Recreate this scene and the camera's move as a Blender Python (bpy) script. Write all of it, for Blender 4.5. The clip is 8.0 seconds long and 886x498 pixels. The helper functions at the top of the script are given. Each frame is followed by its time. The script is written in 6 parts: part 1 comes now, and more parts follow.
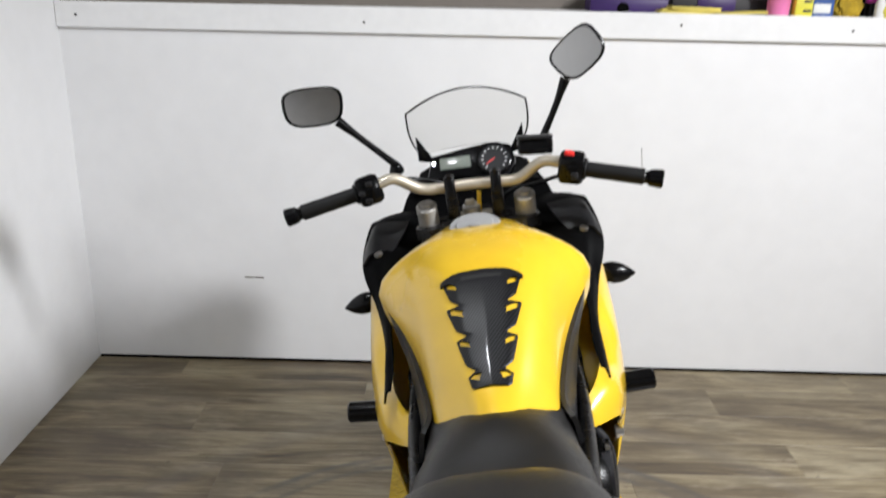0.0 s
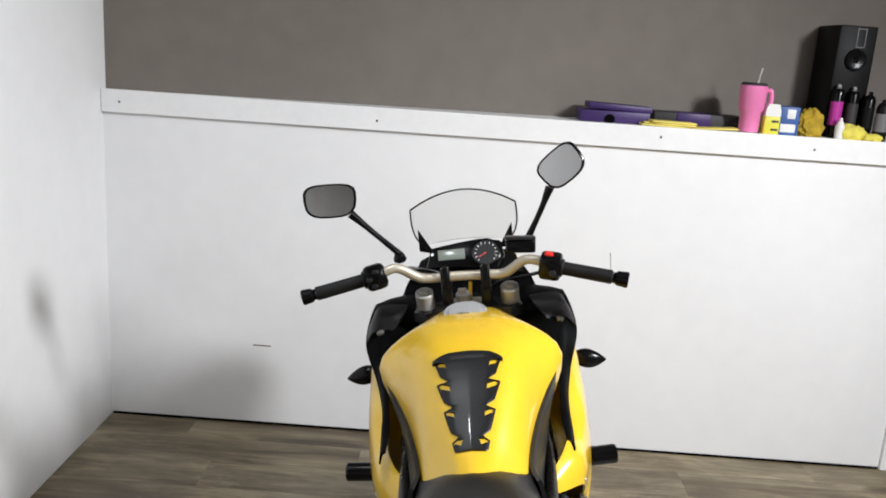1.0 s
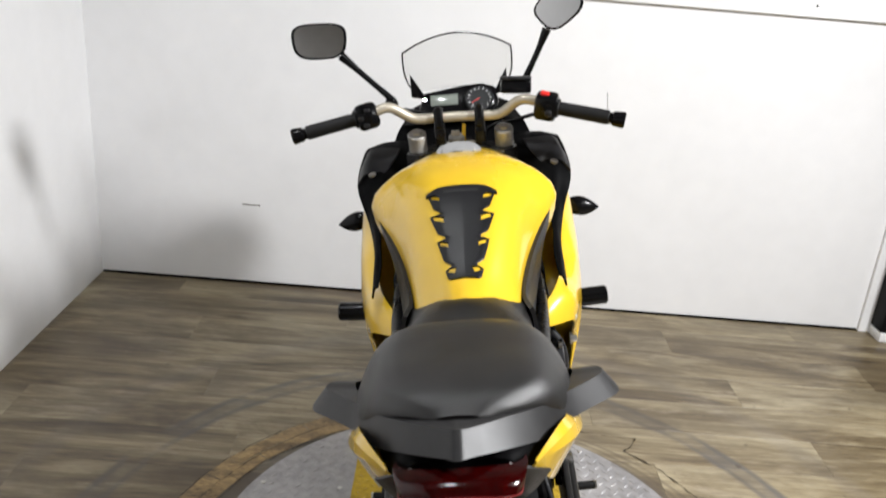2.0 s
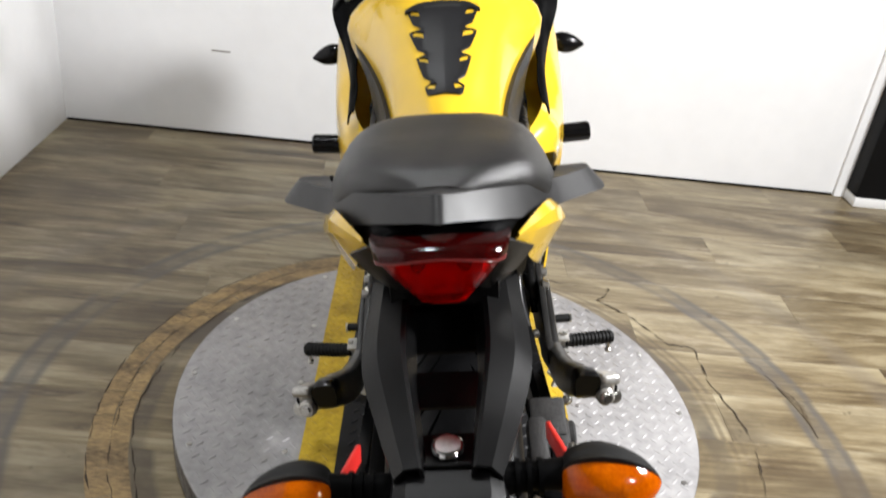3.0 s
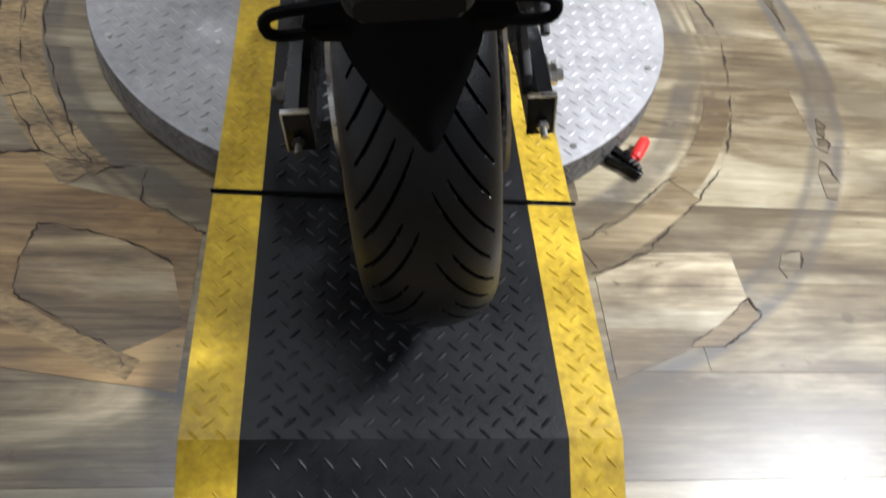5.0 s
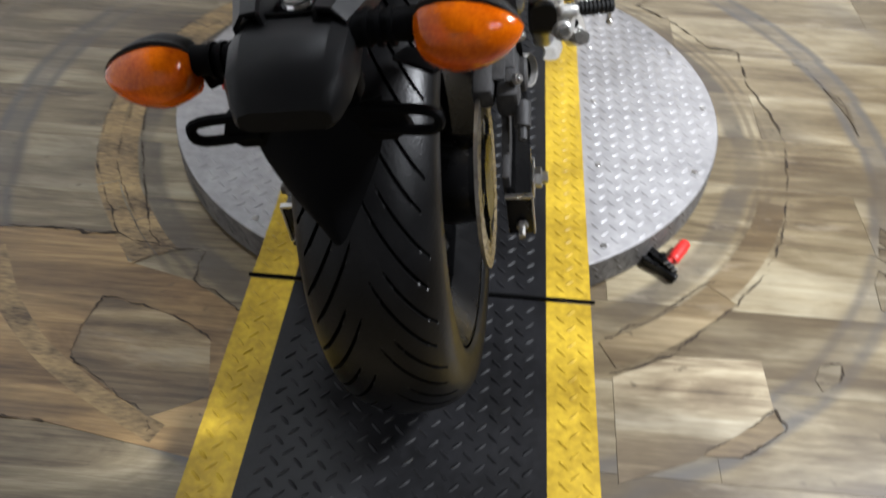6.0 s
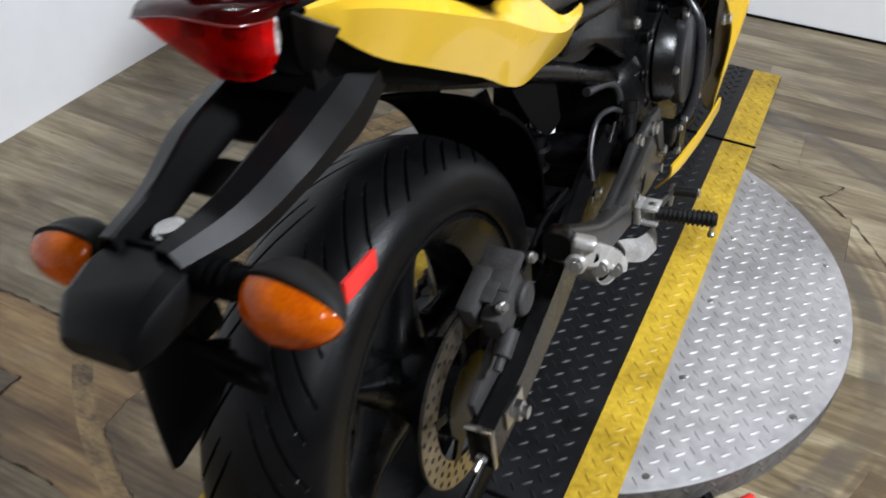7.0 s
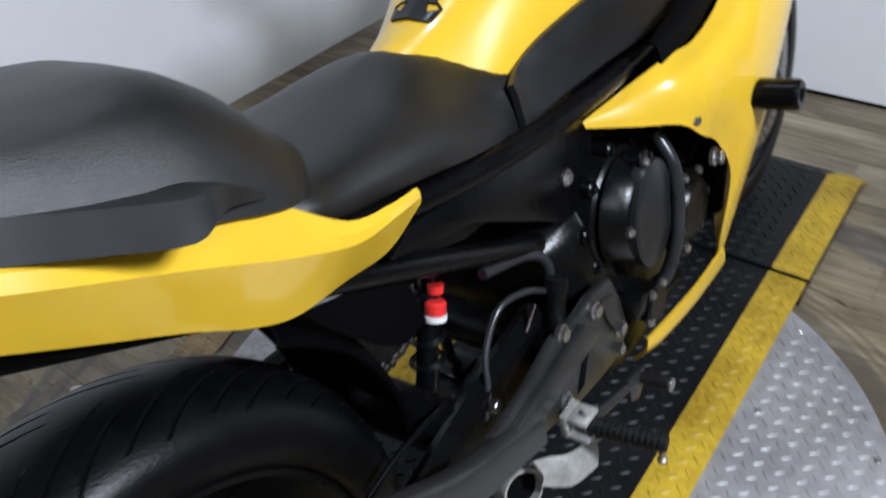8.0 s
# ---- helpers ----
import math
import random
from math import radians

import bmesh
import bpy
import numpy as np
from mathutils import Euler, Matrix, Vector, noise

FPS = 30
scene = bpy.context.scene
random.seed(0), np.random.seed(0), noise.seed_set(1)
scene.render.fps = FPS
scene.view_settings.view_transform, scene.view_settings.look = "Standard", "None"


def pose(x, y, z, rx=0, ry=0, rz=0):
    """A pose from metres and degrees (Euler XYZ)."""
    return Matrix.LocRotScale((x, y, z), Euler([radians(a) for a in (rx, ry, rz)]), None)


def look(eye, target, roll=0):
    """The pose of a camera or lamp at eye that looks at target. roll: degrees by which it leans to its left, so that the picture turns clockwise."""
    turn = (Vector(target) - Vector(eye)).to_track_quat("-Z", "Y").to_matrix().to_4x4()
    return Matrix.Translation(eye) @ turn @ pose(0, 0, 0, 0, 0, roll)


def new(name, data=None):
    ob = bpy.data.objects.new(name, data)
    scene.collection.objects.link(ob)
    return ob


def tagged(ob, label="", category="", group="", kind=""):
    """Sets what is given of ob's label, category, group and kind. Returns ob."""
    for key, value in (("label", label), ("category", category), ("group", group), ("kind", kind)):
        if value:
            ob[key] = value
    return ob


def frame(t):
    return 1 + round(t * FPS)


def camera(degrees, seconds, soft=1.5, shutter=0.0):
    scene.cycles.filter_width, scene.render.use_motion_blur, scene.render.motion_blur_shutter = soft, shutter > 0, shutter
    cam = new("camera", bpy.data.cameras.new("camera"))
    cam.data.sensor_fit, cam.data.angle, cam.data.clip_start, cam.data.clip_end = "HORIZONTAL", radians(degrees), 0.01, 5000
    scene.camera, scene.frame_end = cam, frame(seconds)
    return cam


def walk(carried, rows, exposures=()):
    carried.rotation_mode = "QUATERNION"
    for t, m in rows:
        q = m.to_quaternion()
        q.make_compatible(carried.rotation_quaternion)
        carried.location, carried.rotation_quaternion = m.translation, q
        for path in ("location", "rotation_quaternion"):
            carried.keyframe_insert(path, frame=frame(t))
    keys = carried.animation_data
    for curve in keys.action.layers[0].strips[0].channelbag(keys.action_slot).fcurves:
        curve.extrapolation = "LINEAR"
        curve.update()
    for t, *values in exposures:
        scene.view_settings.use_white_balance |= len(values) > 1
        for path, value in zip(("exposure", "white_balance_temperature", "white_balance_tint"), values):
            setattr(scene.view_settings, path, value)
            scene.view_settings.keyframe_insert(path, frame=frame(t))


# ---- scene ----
from mathutils.bvhtree import BVHTree

cam = camera(56.3, 8.0, soft=1.8, shutter=0.3)
PATH = [
    (0, (-0.048, -1.255, 1.432), (-0.066, 0.637, 0.784), 1.2),
    (0.5, (-0.049, -1.448, 1.532), (-0.051, 0.489, 1.033), 3.8),
    (1, (-0.04, -1.497, 1.535), (-0.063, 0.445, 1.058), 3.9),
    (1.2, (-0.046, -1.506, 1.522), (-0.05, 0.428, 1.015), 4.3),
    (2.3, (-0.044, -1.508, 1.386), (-0.003, 0.321, 0.579), 5.1),
    (2.5, (-0.048, -1.511, 1.362), (0.01, 0.298, 0.513), 5.5),
    (3, (-0.039, -1.51, 1.297), (0.073, 0.233, 0.324), 7.1),
    (3.5, (-0.036, -1.509, 1.211), (0.13, 0.12, 0.062), 8.2),
    (4, (-0.024, -1.503, 1.158), (0.185, -0.012, -0.158), 8.7),
    (4.5, (-0.014, -1.513, 1.11), (0.222, -0.126, -0.311), 9.9),
    (5, (-0.022, -1.529, 1.063), (0.262, -0.272, -0.467), 11.4),
    (5.2, (-0.021, -1.536, 1.067), (0.271, -0.341, -0.51), 10.1),
    (6.3, (0.302, -1.573, 1.186), (-0.053, -0.106, -0.126), 0.8),
    (6.5, (0.368, -1.558, 1.226), (-0.171, -0.117, -0.052), 0.7),
    (7, (0.448, -1.327, 1.216), (-0.205, 0.049, -0.08), 1.8),
    (7.5, (0.516, -1.101, 1.21), (-0.183, 0.241, -0.098), -5.8),
    (8, (0.576, -0.838, 1.202), (-0.389, 0.411, -0.025), -3.9),
]
# stops by which the clip's camera opens and closes, and its white balance
EXPOSURES = [(0.0, -0.42, 6600, 10), (1.2, -0.41, 6600, 10), (2.5, -0.15, 6800, 10), (3.3, 0.04, 6750, 10), (4.0, 0.08, 6350, 10), (5.0, 0.03, 6250, 10), (6.3, -0.25, 6350, 10), (7.0, -0.49, 6250, 10), (8.0, -0.84, 5900, 10)]
walk(cam, [(t, look(eye, target, roll)) for t, eye, target, roll in PATH], EXPOSURES)

# ---- light ----
world = bpy.data.worlds.new("room_world")
scene.world = world
world.use_nodes = True
world.node_tree.nodes["Background"].inputs[0].default_value = (0.9, 0.95, 1.0, 1)
world.node_tree.nodes["Background"].inputs[1].default_value = 0.002


def area_lamp(name, eye, target, sx, sy, watts, colour, spread=180):
    data = bpy.data.lights.new(name, "AREA")
    data.shape, data.size, data.size_y, data.energy, data.color = "RECTANGLE", sx, sy, watts, colour
    data.spread = radians(spread)
    ob = new(name, data)
    ob.matrix_world = look(eye, target)
    return ob


area_lamp("shop_lamp_side", (2.0, -0.40, 2.30), (0.30, -0.2, 0.2), 0.22, 0.40, 138, (0.93, 0.955, 1.0), 160)
area_lamp("shop_lamp_rear", (1.70, -2.10, 2.50), (0.25, -0.6, 0.2), 0.20, 0.30, 16, (0.93, 0.955, 1.0), 150)
# overhead fill in an assumed place, set left to lift the left floor
area_lamp("fill_lamp_overhead", (-0.50, -0.05, 2.66), (-0.45, 0.0, 0.0), 0.20, 0.20, 15, (0.90, 0.945, 1.0), 140)
# added lamp without a known source: lights the south wall for the mirrors
area_lamp("mirror_fill_lamp", (-0.75, -3.2, 2.7), (-0.6, -4.08, 1.7), 0.30, 0.30, 4.5, (0.93, 0.955, 1.0), 80)


# ---- materials ----
def mat(name, base, rough=0.5, metal=0.0, var=0.15, scale=8.0, bump=0.0, bscale=150.0, coat=0.0, second=None, stretch=(1, 1, 1), rvar=0.1, trans=0.0, spec=0.5):
    m = bpy.data.materials.new(name)
    m.use_nodes = True
    nt = m.node_tree
    n, l = nt.nodes, nt.links
    p = n["Principled BSDF"]
    co = n.new("ShaderNodeTexCoord")
    mp = n.new("ShaderNodeMapping")
    mp.inputs["Scale"].default_value = stretch
    l.new(co.outputs["Object"], mp.inputs[0])
    a = n.new("ShaderNodeTexNoise")
    a.inputs["Scale"].default_value, a.inputs["Detail"].default_value = scale, 6
    l.new(mp.outputs[0], a.inputs[0])
    b = n.new("ShaderNodeTexNoise")
    b.inputs["Scale"].default_value, b.inputs["Detail"].default_value = scale * 9, 4
    l.new(mp.outputs[0], b.inputs[0])
    mix = n.new("ShaderNodeMix")
    mix.data_type = "RGBA"
    dark = [c * (1 - var) for c in base]
    light = second or [min(1.0, c * (1 + var)) for c in base]
    mix.inputs[6].default_value, mix.inputs[7].default_value = (*dark, 1), (*light, 1)
    add = n.new("ShaderNodeMath")
    add.operation = "MULTIPLY_ADD"
    add.inputs[1].default_value = 0.6
    half = n.new("ShaderNodeMath")
    half.operation = "MULTIPLY"
    half.inputs[1].default_value = 0.4
    l.new(b.outputs[0], half.inputs[0])
    l.new(a.outputs[0], add.inputs[0])
    l.new(half.outputs[0], add.inputs[2])
    ramp = n.new("ShaderNodeMapRange")
    ramp.inputs[1].default_value, ramp.inputs[2].default_value = 0.35, 0.65
    l.new(add.outputs[0], ramp.inputs[0])
    l.new(ramp.outputs[0], mix.inputs[0])
    l.new(mix.outputs[2], p.inputs["Base Color"])
    rr = n.new("ShaderNodeMapRange")
    rr.inputs[3].default_value, rr.inputs[4].default_value = max(0.0, rough - rvar), min(1.0, rough + rvar)
    l.new(a.outputs[0], rr.inputs[0])
    l.new(rr.outputs[0], p.inputs["Roughness"])
    p.inputs["Metallic"].default_value = metal
    p.inputs["Specular IOR Level"].default_value = spec
    p.inputs["Coat Weight"].default_value = coat
    p.inputs["Coat Roughness"].default_value = 0.06
    p.inputs["Transmission Weight"].default_value = trans
    if bump:
        c = n.new("ShaderNodeTexNoise")
        c.inputs["Scale"].default_value, c.inputs["Detail"].default_value = bscale, 3
        l.new(mp.outputs[0], c.inputs[0])
        bp = n.new("ShaderNodeBump")
        bp.inputs["Strength"].default_value, bp.inputs["Distance"].default_value = bump, 0.002
        l.new(c.outputs[0], bp.inputs["Height"])
        l.new(bp.outputs[0], p.inputs["Normal"])
    return m


WALL = mat("white_wall_paint", (0.81, 0.81, 0.815), 0.6, var=0.03, scale=1.5, bump=0.08, bscale=60)
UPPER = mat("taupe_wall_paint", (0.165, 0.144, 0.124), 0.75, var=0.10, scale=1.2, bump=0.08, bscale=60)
TRIM = mat("trim_paint", (0.82, 0.82, 0.82), 0.45, var=0.04, scale=3)
# for the unseen ceiling and east wall, dark so that little light bounces
LOWBOUNCE = mat("low_bounce_paint", (0.14, 0.13, 0.12), 0.8, var=0.12, scale=2)
FARWALL = mat("pale_wall_paint", (0.55, 0.545, 0.54), 0.7, var=0.08, scale=1.5)
DARK = mat("black_cabinet", (0.004, 0.004, 0.0045), 0.5, var=0.3, spec=0.15)
YELLOW = mat("yellow_lacquer", (0.69, 0.435, 0.024), 0.28, var=0.05, scale=3, coat=0.9, rvar=0.05, spec=0.35)
SEAT = mat("black_vinyl", (0.0065, 0.006, 0.0056), 0.40, var=0.3, scale=12, bump=0.3, bscale=1000, spec=0.60)
PLASTIC = mat("black_textured_plastic", (0.0016, 0.0016, 0.0018), 0.55, var=0.25, scale=14, bump=0.2, bscale=900, spec=0.04)
GREYPL = mat("dark_grey_plastic", (0.009, 0.009, 0.010), 0.40, var=0.2, scale=14, bump=0.15, bscale=900, spec=0.5)
MUDPL = mat("satin_mudguard_plastic", (0.0028, 0.0028, 0.003), 0.36, var=0.15, scale=14, bump=0.15, bscale=900, spec=0.15, rvar=0.02)
RAILPL = mat("grey_rail_plastic", (0.014, 0.0136, 0.014), 0.44, var=0.2, scale=16, bump=0.12, bscale=900, spec=0.36)
GLOSSBK = mat("gloss_black", (0.003, 0.003, 0.0034), 0.20, var=0.2, coat=0.08, spec=0.16)
RUBBER = mat("tyre_rubber", (0.0024, 0.0024, 0.0027), 0.37, var=0.4, scale=18, bump=0.22, bscale=300, spec=0.22)
GRIP = mat("grip_rubber", (0.0045, 0.0045, 0.0045), 0.6, var=0.3, scale=25, spec=0.25)
BLACKMET = mat("black_painted_metal", (0.0025, 0.0025, 0.0028), 0.28, var=0.3, scale=20, bump=0.1, bscale=400, spec=0.24)
ENGINE = mat("engine_black", (0.003, 0.003, 0.003), 0.26, var=0.35, scale=22, bump=0.15, bscale=500, spec=0.28)
COVER = mat("cover_grey", (0.020, 0.020, 0.022), 0.30, metal=0.3, var=0.25, scale=20, bump=0.1, bscale=500)
HOSE = mat("hose_rubber", (0.020, 0.020, 0.022), 0.30, var=0.3, scale=30, spec=0.5)
SILVER = mat("bare_silver_casting", (0.40, 0.39, 0.37), 0.34, metal=0.4, var=0.3, scale=28, bump=0.35, bscale=160)
SATIN = mat("satin_grey_casting", (0.019, 0.0186, 0.0182), 0.31, var=0.25, scale=20, bump=0.12, bscale=400, spec=0.55)
DUSTY = mat("dusty_black_casting", (0.030, 0.029, 0.029), 0.62, var=0.45, scale=26, bump=0.35, bscale=350, spec=0.3)
STEEL = mat("bare_steel", (0.55, 0.54, 0.52), 0.3, metal=1.0, var=0.2, scale=25)
ALU = mat("cast_aluminium", (0.42, 0.41, 0.39), 0.38, metal=1.0, var=0.25, scale=25, bump=0.2, bscale=300)
CHAMP = mat("champagne_bar", (0.42, 0.38, 0.31), 0.42, metal=0.5, var=0.12, scale=15)
DISCMAT = mat("brake_disc_steel", (0.40, 0.37, 0.33), 0.34, metal=1.0, var=0.3, scale=30)
CHAINMAT = mat("chain_steel", (0.10, 0.09, 0.08), 0.45, metal=0.9, var=0.4, scale=60)
def lens_mat(name, base, tint, clear, rough=0.12):
    """A coloured lens: a clear tinted layer mixed with scattering plastic under a gloss."""
    m = mat(name, base, rough, var=0.45, scale=34, coat=0.6, spec=0.3, bump=0.6, bscale=70)
    n, l = m.node_tree.nodes, m.node_tree.links
    t = n.new("ShaderNodeBsdfTransparent")
    t.inputs[0].default_value = (*tint, 1)
    mx = n.new("ShaderNodeMixShader")
    mx.inputs[0].default_value = clear
    l.new(n["Principled BSDF"].outputs[0], mx.inputs[1])
    l.new(t.outputs[0], mx.inputs[2])
    l.new(mx.outputs[0], n["Material Output"].inputs[0])
    return m


REDLENS = lens_mat("red_lens", (0.55, 0.004, 0.003), (1.0, 0.02, 0.015), 0.66)
DEEPRED = lens_mat("dark_red_lens", (0.035, 0.001, 0.001), (0.30, 0.004, 0.004), 0.5)
PINKLENS = mat("pale_lens_seam", (0.16, 0.02, 0.02), 0.22, var=0.1)
AMBER = lens_mat("amber_lens", (1.0, 0.142, 0.001), (1.0, 0.36, 0.004), 0.42)
REDPL = mat("red_plastic", (0.65, 0.025, 0.02), 0.4, var=0.12, scale=20)
ALUPLATE = mat("aluminium_tread_plate", (0.31, 0.302, 0.304), 0.52, metal=0.38, var=0.22, scale=5, second=(0.42, 0.408, 0.408), bump=0.12, bscale=200)
# darker copy of the tread plate: the rim's side shade put into colour
RIMALU = mat("shaded_rim_plate", (0.10, 0.092, 0.085), 0.55, metal=0.3, var=0.35, scale=9, second=(0.20, 0.19, 0.18), bump=0.15, bscale=200)
BLACKTREAD = mat("black_tread_paint", (0.0040, 0.0040, 0.0046), 0.46, var=0.4, scale=9, second=(0.010, 0.010, 0.0115), bump=0.2, bscale=200, spec=0.22)
YELTREAD = mat("yellow_tread_paint", (0.40, 0.255, 0.022), 0.42, var=0.3, scale=9, second=(0.62, 0.42, 0.035), bump=0.2, bscale=200, spec=0.2)
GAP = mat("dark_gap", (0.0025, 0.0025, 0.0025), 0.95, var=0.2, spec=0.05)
MIRROR = mat("mirror_glass", (0.86, 0.87, 0.88), 0.02, metal=1.0, var=0.0, rvar=0.0)
LCD = mat("lcd_glass", (0.17, 0.19, 0.165), 0.2, var=0.06, coat=0.6)
CAPALU = mat("brushed_cap", (0.27, 0.27, 0.27), 0.62, metal=0.0, var=0.1, scale=30, spec=0.25)
DIAL = mat("dial_face", (0.008, 0.008, 0.009), 0.4, var=0.1, spec=0.2)
TRIMGREY = mat("grey_print", (0.16, 0.16, 0.165), 0.5, var=0.1)
WHITE = mat("white_print", (0.75, 0.75, 0.73), 0.5, var=0.05)
REFLECT = mat("bright_reflector", (0.85, 0.85, 0.85), 0.3, metal=0.3, var=0.35, scale=60, bump=0.5, bscale=90)
CHROME = mat("chrome", (0.72, 0.72, 0.72), 0.10, metal=1.0, var=0.05)
PURPLE = mat("purple_card", (0.035, 0.012, 0.095), 0.45, var=0.2, scale=10)
PINK = mat("pink_tumbler_paint", (0.80, 0.22, 0.46), 0.35, var=0.06, scale=10)
PAPER = mat("yellow_paper", (0.75, 0.62, 0.14), 0.7, var=0.12, scale=16)
BLUE = mat("blue_print", (0.03, 0.09, 0.30), 0.5, var=0.2)
MAGENTA = mat("magenta_print", (0.45, 0.03, 0.30), 0.4, var=0.15)
LEMON = mat("lemon_carton", (0.72, 0.66, 0.06), 0.5, var=0.06)
GOLDCLOTH = mat("golden_glove_knit", (0.42, 0.28, 0.02), 0.9, var=0.4, scale=30, bump=0.6, bscale=120)
CLOTH = mat("yellow_cloth", (0.72, 0.62, 0.10), 0.9, var=0.2, scale=30, bump=0.6, bscale=120)
GREYCARD = mat("grey_card", (0.028, 0.027, 0.028), 0.6, var=0.25)


def glass(name, tint):
    m = bpy.data.materials.new(name)
    m.use_nodes = True
    p = m.node_tree.nodes["Principled BSDF"]
    p.inputs["Base Color"].default_value = (*tint, 1)
    p.inputs["Roughness"].default_value = 0.02
    p.inputs["Transmission Weight"].default_value = 1.0
    p.inputs["IOR"].default_value = 1.2
    return m


SCREEN = glass("screen_glass", (0.90, 0.90, 0.89))


def carbon():
    """Diagonal twill under a clear gloss."""
    m = mat("carbon_weave", (0.01, 0.01, 0.011), 0.38, var=0.1, coat=0.22, spec=0.2)
    n, l = m.node_tree.nodes, m.node_tree.links
    co = n.new("ShaderNodeTexCoord")
    mp = n.new("ShaderNodeMapping")
    mp.inputs["Rotation"].default_value = (0, 0, radians(38))
    wv = n.new("ShaderNodeTexWave")
    wv.inputs["Scale"].default_value, wv.inputs["Distortion"].default_value = 72, 0.6
    ramp = n.new("ShaderNodeValToRGB")
    ramp.color_ramp.elements[0].color, ramp.color_ramp.elements[1].color = (0.0015, 0.0015, 0.0018, 1), (0.016, 0.016, 0.018, 1)
    ramp.color_ramp.elements[0].position, ramp.color_ramp.elements[1].position = 0.35, 0.75
    l.new(co.outputs["Object"], mp.inputs[0])
    l.new(mp.outputs[0], wv.inputs[0])
    l.new(wv.outputs[1], ramp.inputs[0])
    l.new(ramp.outputs[0], n["Principled BSDF"].inputs["Base Color"])
    return m


CARBON = carbon()


def wood_floor(name, gain=(1, 1, 1), worn=True):
    """Vinyl planks: long grain along x, with grey scuffed arcs round the turntable."""
    m = bpy.data.materials.new(name)
    m.use_nodes = True
    nt = m.node_tree
    n, l = nt.nodes, nt.links
    p = n["Principled BSDF"]
    geo = n.new("ShaderNodeNewGeometry")
    info = n.new("ShaderNodeObjectInfo")
    shift = n.new("ShaderNodeVectorMath")
    shift.operation = "MULTIPLY_ADD"
    comb = n.new("ShaderNodeCombineXYZ")
    l.new(info.outputs["Random"], comb.inputs[0])
    l.new(info.outputs["Random"], comb.inputs[2])
    l.new(comb.outputs[0], shift.inputs[0])
    shift.inputs[1].default_value = (7, 0, 9)
    l.new(geo.outputs["Position"], shift.inputs[2])

    def noise_at(scale, stretch, detail=6.0, rough=0.6):
        mp = n.new("ShaderNodeMapping")
        mp.inputs["Scale"].default_value = stretch
        t = n.new("ShaderNodeTexNoise")
        t.inputs["Scale"].default_value, t.inputs["Detail"].default_value, t.inputs["Roughness"].default_value = scale, detail, rough
        l.new(shift.outputs[0], mp.inputs[0])
        l.new(mp.outputs[0], t.inputs[0])
        return t.outputs[0]

    def math_node(op, a, b, clamp=False):
        t = n.new("ShaderNodeMath")
        t.operation, t.use_clamp = op, clamp
        for k, v in ((0, a), (1, b)):
            if isinstance(v, (int, float)):
                t.inputs[k].default_value = v
            else:
                l.new(v, t.inputs[k])
        return t.outputs[0]

    def ramp_of(value, stops):
        r = n.new("ShaderNodeValToRGB")
        e = r.color_ramp.elements
        e[0].position, e[0].color = stops[0][0], (*stops[0][1], 1)
        e[1].position, e[1].color = stops[-1][0], (*stops[-1][1], 1)
        for pos, col in stops[1:-1]:
            k = e.new(pos)
            k.color = (*col, 1)
        l.new(value, r.inputs[0])
        return r.outputs[0]

    def mix_of(fac, a, b):
        t = n.new("ShaderNodeMix")
        t.data_type = "RGBA"
        if isinstance(fac, float):
            t.inputs[0].default_value = fac
        else:
            l.new(fac, t.inputs[0])
        l.new(a, t.inputs[6])
        if isinstance(b, tuple):
            t.inputs[7].default_value = (*b, 1)
        else:
            l.new(b, t.inputs[7])
        return t.outputs[2]

    grain = noise_at(2.4, (0.62, 3.0, 1), 7.0, 0.62)
    grain.node.inputs["Distortion"].default_value = 1.1
    fine = noise_at(7, (0.55, 13, 1), 7.0, 0.74)
    both = math_node("MULTIPLY_ADD", grain, 0.66)
    both_n = both.node
    extra = math_node("MULTIPLY", fine, 0.34)
    l.new(extra, both_n.inputs[2])
    tone = math_node("MULTIPLY_ADD", info.outputs["Random"], 0.075 if worn else 0.012)
    l.new(both, tone.node.inputs[2])
    wood = ramp_of(tone, [(0.37, (0.042, 0.029, 0.016)), (0.46, (0.110, 0.080, 0.044)), (0.53, (0.188, 0.147, 0.084)), (0.60, (0.285, 0.236, 0.148)), (0.70, (0.395, 0.345, 0.235))])
    if gain != (1, 1, 1):
        scaled = n.new("ShaderNodeMix")
        scaled.data_type, scaled.blend_type = "RGBA", "MULTIPLY"
        scaled.inputs[0].default_value, scaled.inputs[7].default_value = 1.0, (*gain, 1)
        l.new(wood, scaled.inputs[6])
        wood = scaled.outputs[2]
    # distance from the turntable's centre
    sub = n.new("ShaderNodeVectorMath")
    sub.operation = "SUBTRACT"
    sub.inputs[1].default_value = (0.093, 0, 0)
    l.new(geo.outputs["Position"], sub.inputs[0])
    sepx = n.new("ShaderNodeSeparateXYZ")
    l.new(sub.outputs[0], sepx.inputs[0])
    r2 = math_node("ADD", math_node("MULTIPLY", sepx.outputs[0], sepx.outputs[0]), math_node("MULTIPLY", sepx.outputs[1], sepx.outputs[1]))
    rad = math_node("SQRT", r2, 0.0)
    wob = noise_at(2.0, (1, 1, 1), 2.0)
    rad = math_node("ADD", rad, math_node("MULTIPLY", math_node("SUBTRACT", wob, 0.5), 0.05))

    def ring(r, w, soft):
        d = math_node("ABSOLUTE", math_node("SUBTRACT", rad, r), 0.0)
        t = n.new("ShaderNodeMapRange")
        t.inputs[1].default_value, t.inputs[2].default_value = w + soft, w
        l.new(d, t.inputs[0])
        return t.outputs[0]

    patchy = noise_at(4.0, (1, 1, 1), 5.0)
